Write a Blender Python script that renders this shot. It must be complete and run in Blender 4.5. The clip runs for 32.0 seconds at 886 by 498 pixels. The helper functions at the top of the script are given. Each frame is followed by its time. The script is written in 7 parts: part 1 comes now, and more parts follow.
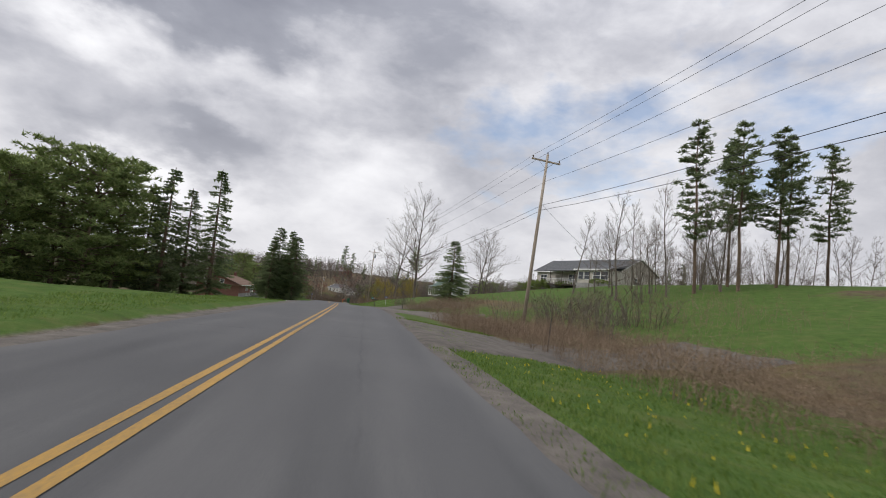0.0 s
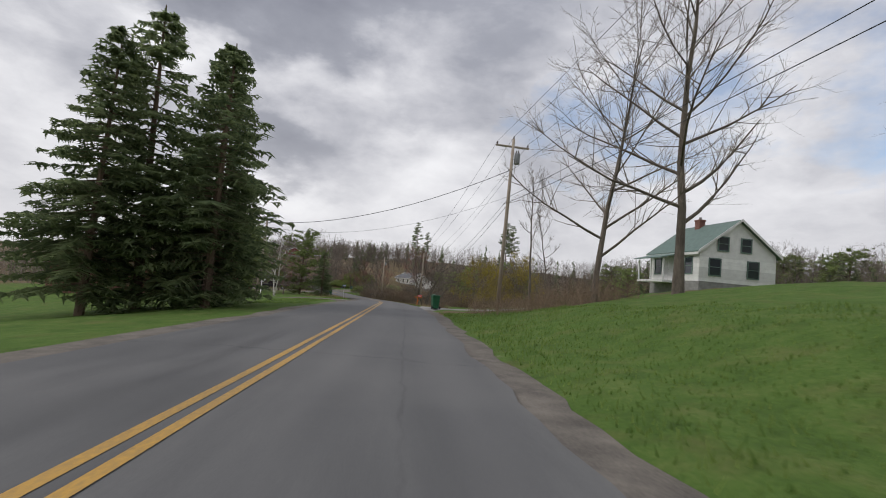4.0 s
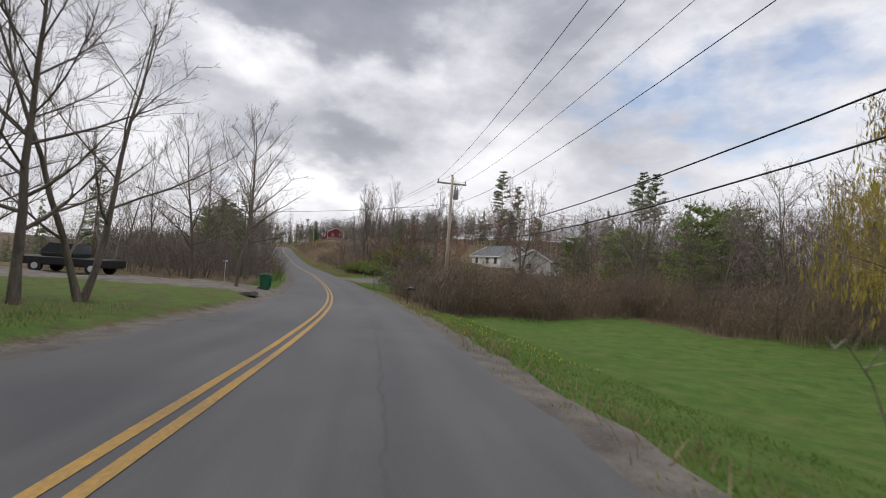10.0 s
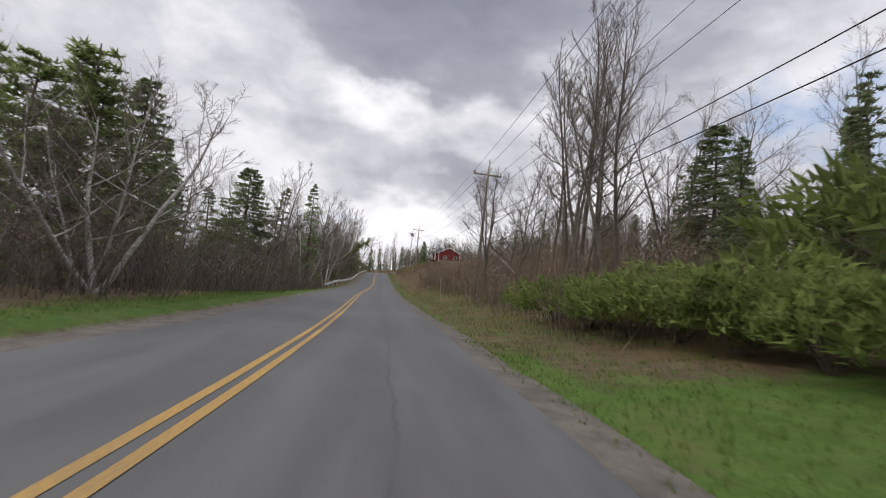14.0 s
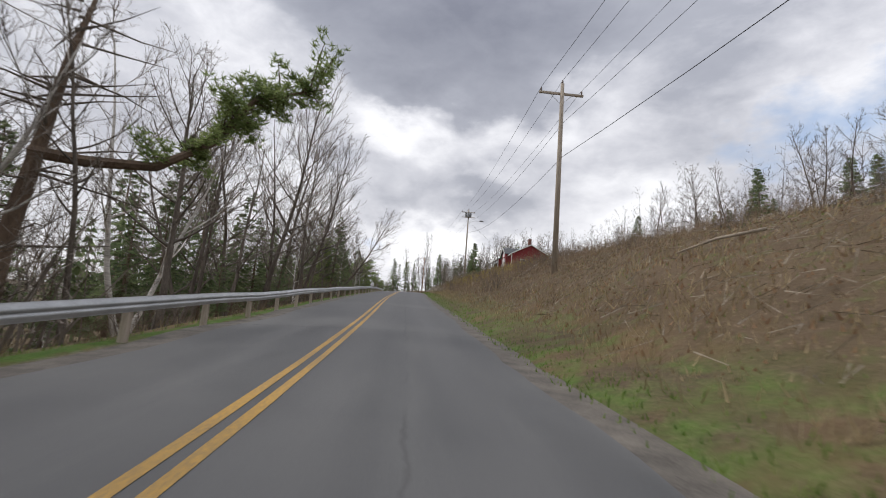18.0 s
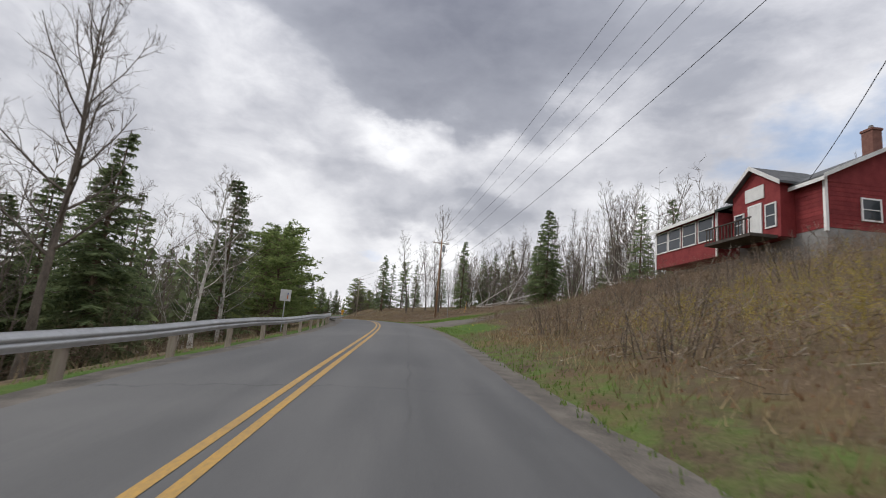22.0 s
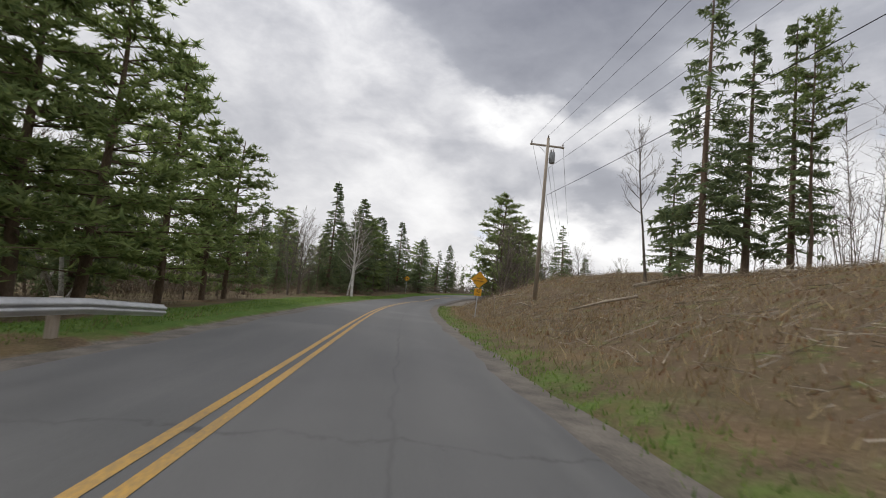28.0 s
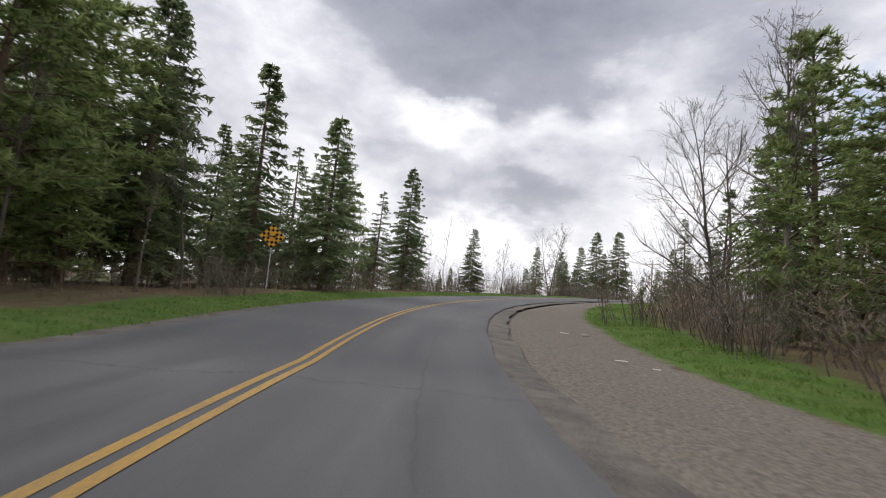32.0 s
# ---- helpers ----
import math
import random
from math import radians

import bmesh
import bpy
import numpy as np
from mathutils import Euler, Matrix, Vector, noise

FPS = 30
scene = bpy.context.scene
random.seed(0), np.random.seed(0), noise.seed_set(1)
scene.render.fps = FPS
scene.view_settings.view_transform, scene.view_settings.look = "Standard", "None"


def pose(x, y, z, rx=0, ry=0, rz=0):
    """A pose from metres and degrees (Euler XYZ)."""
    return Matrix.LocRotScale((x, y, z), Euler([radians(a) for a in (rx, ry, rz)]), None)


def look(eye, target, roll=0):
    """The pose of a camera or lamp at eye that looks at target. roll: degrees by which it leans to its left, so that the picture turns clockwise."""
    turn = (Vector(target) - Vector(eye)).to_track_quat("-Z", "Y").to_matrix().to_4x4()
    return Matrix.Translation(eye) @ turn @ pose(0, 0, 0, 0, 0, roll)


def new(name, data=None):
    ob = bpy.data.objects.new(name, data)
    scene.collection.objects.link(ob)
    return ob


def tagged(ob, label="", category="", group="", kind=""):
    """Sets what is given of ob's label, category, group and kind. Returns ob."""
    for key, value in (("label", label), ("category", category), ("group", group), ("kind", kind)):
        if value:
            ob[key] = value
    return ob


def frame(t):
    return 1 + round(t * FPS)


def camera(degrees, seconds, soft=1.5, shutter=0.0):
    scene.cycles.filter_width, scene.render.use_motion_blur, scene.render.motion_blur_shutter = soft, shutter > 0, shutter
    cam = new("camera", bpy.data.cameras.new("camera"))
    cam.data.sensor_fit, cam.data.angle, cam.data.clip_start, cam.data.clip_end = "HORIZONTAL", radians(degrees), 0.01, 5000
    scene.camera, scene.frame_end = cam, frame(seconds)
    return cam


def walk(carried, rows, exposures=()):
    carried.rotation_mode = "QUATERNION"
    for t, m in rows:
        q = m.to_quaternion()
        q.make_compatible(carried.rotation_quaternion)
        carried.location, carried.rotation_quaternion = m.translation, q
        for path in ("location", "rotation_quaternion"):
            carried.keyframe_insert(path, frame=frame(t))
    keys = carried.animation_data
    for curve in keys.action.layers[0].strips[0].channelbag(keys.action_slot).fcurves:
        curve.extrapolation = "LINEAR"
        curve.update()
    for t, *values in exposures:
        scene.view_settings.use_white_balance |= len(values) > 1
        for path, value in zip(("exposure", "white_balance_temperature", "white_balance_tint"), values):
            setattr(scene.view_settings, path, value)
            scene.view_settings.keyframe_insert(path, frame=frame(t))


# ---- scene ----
cam = camera(85.45, 32.0, soft=1.0, shutter=0.1)

# seconds, x, y, z, yaw, pitch, roll
ROWS = [
    (0, 0.00, 0.00, -0.00, -0.00, 5.44, -6.08),
    (0.5, -1.20, 9.83, 0.03, 2.01, 5.67, -5.69),
    (1, -2.75, 19.54, -0.02, 4.02, 5.71, -5.32),
    (1.5, -4.57, 29.11, -0.17, 5.90, 5.57, -5.30),
    (2, -6.66, 38.57, -0.45, 6.83, 5.32, -5.28),
    (2.5, -9.00, 47.84, -0.83, 8.41, 4.81, -5.23),
    (3, -11.31, 56.93, -1.24, 9.21, 4.27, -5.11),
    (3.5, -13.56, 65.76, -1.63, 9.55, 3.98, -5.02),
    (4, -15.60, 74.30, -1.99, 8.43, 3.77, -4.97),
    (4.5, -17.41, 82.50, -2.29, 7.88, 3.79, -4.87),
    (5, -19.08, 90.27, -2.53, 8.50, 4.03, -4.77),
    (5.5, -20.76, 97.54, -2.69, 9.73, 4.38, -4.82),
    (6, -22.52, 104.26, -2.82, 9.65, 4.46, -5.34),
    (6.5, -24.17, 110.62, -2.99, 9.65, 4.34, -5.73),
    (7, -25.80, 116.73, -3.24, 9.81, 4.08, -5.86),
    (7.5, -27.41, 122.62, -3.55, 10.20, 3.70, -5.81),
    (8, -29.03, 128.40, -3.87, 10.97, 3.30, -5.89),
    (8.5, -30.76, 134.20, -4.18, 11.85, 2.90, -5.92),
    (9, -32.59, 140.01, -4.46, 13.04, 2.55, -5.43),
    (9.5, -34.64, 145.82, -4.72, 14.86, 2.25, -4.73),
    (10, -36.97, 151.67, -4.96, 16.23, 2.15, -4.10),
    (10.5, -39.61, 157.78, -5.22, 18.03, 2.11, -3.61),
    (11, -42.71, 164.41, -5.50, 19.20, 2.24, -3.33),
    (11.5, -46.47, 171.77, -5.82, 21.07, 2.60, -3.89),
    (12, -51.01, 179.95, -6.08, 22.49, 3.30, -5.03),
    (12.5, -56.17, 188.64, -6.27, 24.17, 3.89, -5.40),
    (13, -61.67, 197.46, -6.41, 26.32, 4.37, -5.55),
    (13.5, -67.42, 206.24, -6.46, 27.76, 4.81, -5.62),
    (14, -73.50, 214.96, -6.42, 29.04, 5.34, -5.59),
    (14.5, -79.82, 223.66, -6.32, 30.44, 5.69, -5.46),
    (15, -86.31, 232.26, -6.21, 31.66, 5.90, -5.21),
    (15.5, -92.75, 240.76, -6.07, 32.52, 6.23, -4.85),
    (16, -99.07, 249.15, -5.91, 32.78, 6.56, -5.21),
    (16.5, -105.24, 257.43, -5.73, 32.81, 6.88, -5.48),
    (17, -111.24, 265.60, -5.52, 32.79, 7.17, -5.31),
    (17.5, -117.07, 273.67, -5.24, 32.74, 7.43, -4.73),
    (18, -122.76, 281.62, -4.88, 32.47, 7.80, -4.36),
    (18.5, -128.51, 289.46, -4.42, 32.54, 8.20, -4.26),
    (19, -134.45, 297.26, -3.87, 32.62, 8.62, -4.45),
    (19.5, -140.52, 305.10, -3.25, 32.73, 8.92, -4.73),
    (20, -146.57, 312.96, -2.58, 32.73, 9.32, -5.23),
    (20.5, -152.58, 320.82, -1.94, 32.81, 9.63, -5.56),
    (21, -158.45, 328.71, -1.37, 32.82, 9.58, -5.45),
    (21.5, -164.14, 336.55, -0.87, 32.54, 9.43, -5.27),
    (22, -169.59, 344.28, -0.43, 32.36, 9.32, -4.93),
    (22.5, -175.02, 351.95, -0.05, 32.21, 8.91, -4.93),
    (23, -180.68, 359.50, 0.28, 32.34, 8.42, -5.21),
    (23.5, -186.67, 366.97, 0.54, 32.94, 8.04, -5.76),
    (24, -192.91, 374.16, 0.73, 34.99, 7.55, -6.87),
    (24.5, -199.29, 380.95, 0.86, 37.69, 6.97, -7.56),
    (25, -205.87, 387.52, 0.95, 39.85, 6.54, -7.53),
    (25.5, -212.64, 393.86, 0.95, 41.28, 6.24, -6.80),
    (26, -219.62, 399.92, 0.88, 43.09, 5.80, -6.04),
    (26.5, -226.72, 405.79, 0.78, 44.44, 5.47, -5.70),
    (27, -233.86, 411.53, 0.67, 45.07, 5.37, -5.79),
    (27.5, -240.96, 417.20, 0.57, 45.21, 5.46, -6.05),
    (28, -247.95, 422.85, 0.50, 45.69, 5.57, -5.93),
    (28.5, -254.80, 428.51, 0.46, 46.03, 5.68, -5.83),
    (29, -261.58, 434.18, 0.45, 46.20, 5.77, -5.87),
    (29.5, -268.25, 439.86, 0.43, 46.07, 5.72, -5.66),
    (30, -274.86, 445.57, 0.40, 45.97, 5.46, -5.16),
    (30.5, -281.34, 451.36, 0.36, 45.47, 5.49, -4.77),
    (31, -287.63, 457.31, 0.34, 43.70, 5.54, -4.59),
    (31.5, -293.63, 463.51, 0.36, 41.05, 5.90, -4.82),
    (32, -299.18, 470.20, 0.46, 37.47, 6.39, -5.05),
]
walk(cam, [(t, pose(x, y, z, 90 + p, r, w)) for t, x, y, z, w, p, r in ROWS], exposures=[(0, -0.10, 6420, 11), (3, -0.18, 6420, 11), (6, -0.16, 6420, 10), (9, 0.0, 6420, 11), (15, 0.04, 6450, 12), (19, 0.12, 6400, 10), (22, 0.02, 6420, 10), (25, 0.12, 6560, 9), (28, 0.04, 6560, 9), (30, 0.02, 6500, 10), (32, 0.2, 6430, 11)])

# ---- light ----
SUN_AZ, SUN_EL = radians(102), radians(38)      # left of +y, above the horizon
world = bpy.data.worlds.new("sky")
scene.world = world
world.use_nodes = True


class Nodes:
    """Short hand for node trees."""

    def __init__(self, tree):
        self.t = tree
        tree.nodes.clear()

    def add(self, kind, sets=None, **ins):
        n = self.t.nodes.new(kind)
        for k, v in (sets or {}).items():
            if k == "operation":
                n.operation = v
            elif k == "use_clamp":
                n.use_clamp = v
            elif k == "data_type":
                n.data_type = v
            elif k == "attribute_name":
                n.attribute_name = v
            elif k == "sky_type":
                n.sky_type, n.sun_disc, n.sun_elevation, n.sun_rotation = v, False, SUN_EL, -SUN_AZ
        for k, v in ins.items():
            self.put(n, k, v)
        return n

    def put(self, n, key, v):
        s = n.inputs[int(key[1:])] if key[0] == "i" and key[1:].isdigit() else n.inputs[key.replace("_", " ")]
        if isinstance(v, bpy.types.NodeSocket):
            self.t.links.new(v, s)
        else:
            s.default_value = v

    def math(self, op, a, b=0.0, clamp=False):
        n = self.add("ShaderNodeMath", {"operation": op, "use_clamp": clamp}, i0=a, i1=b)
        return n.outputs[0]

    def vec(self, op, a, b=(0, 0, 0)):
        n = self.add("ShaderNodeVectorMath", {"operation": op}, i0=a, i1=b)
        return n.outputs["Value"] if op in ("LENGTH", "DOT_PRODUCT", "DISTANCE") else n.outputs[0]

    def mix(self, fac, a, b):
        n = self.add("ShaderNodeMix", {"data_type": "RGBA"})
        self.put(n, "i0", fac), self.put(n, "i6", a), self.put(n, "i7", b)
        return n.outputs[2]

    def ramp(self, fac, stops):
        n = self.add("ShaderNodeValToRGB", i0=fac)
        e = n.color_ramp.elements
        while len(e) < len(stops):
            e.new(0.5)
        for el, (p, c) in zip(e, stops):
            el.position = p
            el.color = (*c, 1) if isinstance(c, tuple) else (c, c, c, 1)
        return n.outputs[0]

    def noise(self, vec, scale, detail=4.0, rough=0.55, dist=0.0):
        n = self.add("ShaderNodeTexNoise", Scale=scale, Detail=detail, Roughness=rough, Distortion=dist)
        if vec is not None:
            self.put(n, "Vector", vec)
        return n.outputs["Fac"]


def sky_world():
    """A broken cloud deck: large bodies with billowing edges, bright rims between them, and a few holes to the blue."""
    n = Nodes(world.node_tree)
    out = n.add("ShaderNodeOutputWorld")
    sky = n.add("ShaderNodeTexSky", {"sky_type": "NISHITA"})
    way = n.add("ShaderNodeTexCoord").outputs["Generated"]
    up = n.math("MAXIMUM", n.add("ShaderNodeSeparateXYZ", i0=way).outputs[2], 0.0)
    tall = n.vec("MULTIPLY", way, (1.0, 1.0, 1.9))

    def stir(scale, detail, amount):
        c = n.add("ShaderNodeTexNoise", Vector=tall, Scale=scale, Detail=detail, Roughness=0.55).outputs["Color"]
        return n.vec("MULTIPLY", n.vec("SUBTRACT", c, (0.5, 0.5, 0.5)), (amount, amount, amount))

    bent = n.vec("NORMALIZE", n.vec("ADD", way, n.vec("ADD", stir(2.6, 2.0, 0.30), stir(8.0, 6.0, 0.17))))
    fluff = n.noise(n.vec("ADD", tall, stir(3.0, 3.0, 0.25)), 4.6, 8.0, 0.56, 0.0)
    fine = n.noise(tall, 17.0, 6.0, 0.6, 0.0)

    def lump(az, el, wide, gain, flat=1.0, at=None):
        a, e = radians(az), radians(el)
        c = Vector((-math.sin(a) * math.cos(e), math.cos(a) * math.cos(e), math.sin(e)))
        g = n.vec("SUBTRACT", bent if at is None else at, tuple(c))
        g = n.vec("LENGTH", n.vec("MULTIPLY", g, (1.0, 1.0, flat)))
        g = n.math("SUBTRACT", 1.0, n.math("DIVIDE", g, radians(wide)), True)
        return n.math("MULTIPLY", n.math("MULTIPLY", n.math("MULTIPLY", g, g), n.math("SUBTRACT", 3.0, n.math("MULTIPLY", g, 2.0))), gain)

    body = n.math("ADD", n.math("MULTIPLY", fluff, 0.44), n.math("ADD", n.math("MULTIPLY", fine, 0.11), 0.175))
    for az, el, wide, gain, flat in LUMPS:
        body = n.math("ADD", body, lump(az, el, wide, gain, flat))
    shade = n.ramp(body, [(0.22, (0.97, 0.97, 0.98)), (0.36, (0.76, 0.76, 0.785)), (0.47, (0.545, 0.55, 0.59)), (0.60, (0.35, 0.362, 0.41)), (0.95, (0.19, 0.20, 0.245))])
    low = n.math("POWER", n.math("SUBTRACT", 1.0, up, True), 8.0)
    shade = n.mix(n.math("MULTIPLY", low, 0.65, True), shade, (0.96, 0.945, 0.935, 1))
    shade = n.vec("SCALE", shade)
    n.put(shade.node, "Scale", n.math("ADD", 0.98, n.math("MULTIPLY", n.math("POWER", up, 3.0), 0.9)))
    gap = n.noise(tall, 6.5, 7.0, 0.55, 0.0)
    hole = n.math("ADD", n.math("MULTIPLY", gap, 0.62), n.math("ADD", lump(-8, 17, 21, 0.34, 1.6), n.math("ADD", lump(-32, 22, 26, 0.30), n.math("ADD", lump(27, 7, 9, 0.24, 3.0), lump(44, 8.5, 12, 0.22, 2.5)))))
    blue = n.ramp(n.math("ADD", hole, n.math("MULTIPLY", body, -0.25)), [(0.44, 0.0), (0.60, 1.0)])
    rgb = n.vec("SCALE", sky.outputs[0])
    rgb.node.inputs["Scale"].default_value = 0.16
    rgb = n.vec("MINIMUM", rgb, (0.46, 0.60, 0.86))
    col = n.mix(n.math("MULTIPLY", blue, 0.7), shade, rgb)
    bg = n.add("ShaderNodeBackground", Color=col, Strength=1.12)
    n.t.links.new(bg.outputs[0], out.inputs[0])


# bearing left of +y, height, width in degrees, weight, flatness: the large dark and bright cloud bodies
LUMPS = [
    (42, 36, 22, 0.36, 1.0), (28, 34, 16, 0.22, 1.2), (18, 31, 14, 0.14, 1.2), (25, 25, 9, 0.14, 1.3), (1, 27, 14, 0.16, 1.4), (29, 14.5, 10, 0.20, 2.6), (40, 13, 9, 0.07, 3.4), (15, 46, 24, 0.14, 1.0), (34, 27, 7, 0.10, 1.4),
    (38.5, 21, 7.0, -0.24, 1.5), (25, 8.5, 10, -0.20, 2.0), (36, 9.5, 10, -0.20, 1.8), (50, 13, 11, -0.11, 1.4), (64, 19, 20, 0.02, 1.0), (47, 23, 7, -0.12, 1.2), (10, 12, 12, -0.12, 1.6), (-20, 14, 22, -0.08, 1.3), (27, 21, 8, -0.07, 1.6), (14, 24, 8, -0.06, 1.4), (56, 30, 9, -0.12, 1.0),
]
sky_world()

sun = new("sun", bpy.data.lights.new("sun", "SUN"))
sun.data.energy, sun.data.angle, sun.data.color = 1.3, radians(14), (1.0, 0.95, 0.88)
sun.matrix_world = look((0, 0, 80), (math.sin(SUN_AZ) * 40, -math.cos(SUN_AZ) * 40, 80 - 40 * math.tan(SUN_EL)))


# ---- materials ----
def material(name, rough=0.8, metal=0.0, spec=0.3):
    m = bpy.data.materials.new(name)
    m.use_nodes = True
    n = Nodes(m.node_tree)
    b = n.add("ShaderNodeBsdfPrincipled", Roughness=rough, Metallic=metal)
    b.inputs["Specular IOR Level"].default_value = spec
    o = n.add("ShaderNodeOutputMaterial", Surface=b.outputs[0])
    return m, n, b


def relief(n, b, height, strength=0.5, dist=0.02):
    bump = n.add("ShaderNodeBump", Strength=strength, Distance=dist, Height=height)
    n.put(b, "Normal", bump.outputs[0])


def world_pos(n):
    return n.add("ShaderNodeNewGeometry").outputs["Position"]


def local_pos(n):
    return n.add("ShaderNodeTexCoord").outputs["Object"]


def speckled(name, dark, light, scale=6.0, fine=40.0, rough=0.8, metal=0.0, bump=0.3, dist=0.01, spec=0.3, vary=0.12, stretch=(1, 1, 1), local=True):
    """A surface with two scales of variation between two colours, and another shade for each object."""
    m, n, b = material(name, rough, metal, spec)
    v = n.vec("MULTIPLY", local_pos(n) if local else world_pos(n), stretch)
    f = n.math("ADD", n.math("MULTIPLY", n.noise(v, scale, 4), 0.6), n.math("MULTIPLY", n.noise(v, fine, 3), 0.4))
    c = n.ramp(f, [(0.34, dark), (0.66, light)])
    r = n.add("ShaderNodeObjectInfo").outputs["Random"]
    hsv = n.add("ShaderNodeHueSaturation", Color=c, Value=n.math("ADD", 1 - vary, n.math("MULTIPLY", r, 2 * vary)))
    n.put(b, "Base_Color", hsv.outputs[0])
    if bump:
        relief(n, b, n.noise(v, fine, 3), bump, dist)
    return m


def foliage(name, dark, light, trans=0.5, vary=0.18):
    m, n, b = material(name, 0.75, 0.0, 0.2)
    f = n.noise(local_pos(n), 1.3, 3)
    isl = n.add("ShaderNodeNewGeometry").outputs["Random Per Island"]
    c = n.ramp(n.math("ADD", n.math("MULTIPLY", f, 0.6), n.math("MULTIPLY", isl, 0.4)), [(0.3, dark), (0.7, light)])
    r = n.add("ShaderNodeObjectInfo").outputs["Random"]
    hsv = n.add("ShaderNodeHueSaturation", Color=c, Value=n.math("ADD", 1 - vary, n.math("MULTIPLY", r, 2 * vary)))
    n.put(b, "Base_Color", hsv.outputs[0])
    t = n.add("ShaderNodeBsdfTranslucent", Color=hsv.outputs[0])
    mx = n.add("ShaderNodeMixShader", i0=trans, i1=b.outputs[0], i2=t.outputs[0])
    out = [q for q in n.t.nodes if q.type == "OUTPUT_MATERIAL"][0]
    n.t.links.new(mx.outputs[0], out.inputs[0])
    return m


def ground_material():
    """Grass, gravel and brown litter, laid by the cover colour: red grass, green gravel, blue wood chips."""
    m, n, b = material("turf_and_soil", 0.95, 0.0, 0.1)
    p = world_pos(n)
    cov = n.add("ShaderNodeAttribute", {"attribute_name": "cover"}).outputs["Color"]
    s = n.add("ShaderNodeSeparateColor", i0=cov)
    nb, nm, nf = n.noise(p, 0.25, 4), n.noise(p, 1.6, 5), n.noise(p, 14.0, 4, 0.7)
    grass = n.ramp(n.math("ADD", n.math("MULTIPLY", nf, 0.5), n.math("MULTIPLY", nm, 0.5)), [(0.3, (0.040, 0.078, 0.017)), (0.5, (0.075, 0.140, 0.026)), (0.72, (0.145, 0.190, 0.056))])
    brown = n.ramp(n.math("ADD", n.math("MULTIPLY", nf, 0.6), n.math("MULTIPLY", nm, 0.4)), [(0.3, (0.05, 0.038, 0.026)), (0.5, (0.125, 0.093, 0.06)), (0.7, (0.25, 0.195, 0.125))])
    moss = n.noise(p, 0.55, 5, 0.6)
    grass = n.mix(n.ramp(n.noise(p, 0.9, 5, 0.65), [(0.5, 0.0), (0.72, 0.55)]), grass, (0.15, 0.145, 0.055, 1))
    brown = n.mix(n.ramp(moss, [(0.48, 0.0), (0.66, 0.5)]), brown, (0.115, 0.125, 0.04, 1))
    brown = n.mix(n.ramp(n.noise(p, 0.33, 4), [(0.5, 0.0), (0.68, 0.45)]), brown, (0.24, 0.15, 0.075, 1))
    stone = n.ramp(nf, [(0.3, (0.10, 0.088, 0.075)), (0.7, (0.255, 0.225, 0.19))])
    vor = n.add("ShaderNodeTexVoronoi", Vector=n.vec("MULTIPLY", p, (1.0, 0.6, 1.0)), Scale=10.0).outputs["Distance"]
    chips = n.ramp(vor, [(0.05, (0.34, 0.26, 0.165)), (0.14, (0.215, 0.155, 0.10)), (0.36, (0.13, 0.092, 0.06))])

    def lay(base, top, amount):
        f = n.ramp(n.math("ADD", amount, n.math("MULTIPLY", n.math("SUBTRACT", nm, 0.5), 0.9)), [(0.36, 0.0), (0.62, 1.0)])
        return n.mix(f, base, top)

    c = lay(brown, chips, s.outputs[2])
    c = lay(c, grass, s.outputs[0])
    c = lay(c, stone, s.outputs[1])
    c = n.mix(n.math("MULTIPLY", nb, 0.35), c, n.mix(0.5, c, (0.09, 0.075, 0.045, 1)))
    n.put(b, "Base_Color", c)
    relief(n, b, n.math("ADD", nf, n.math("MULTIPLY", nm, 2.0)), 0.8, 0.05)
    return m


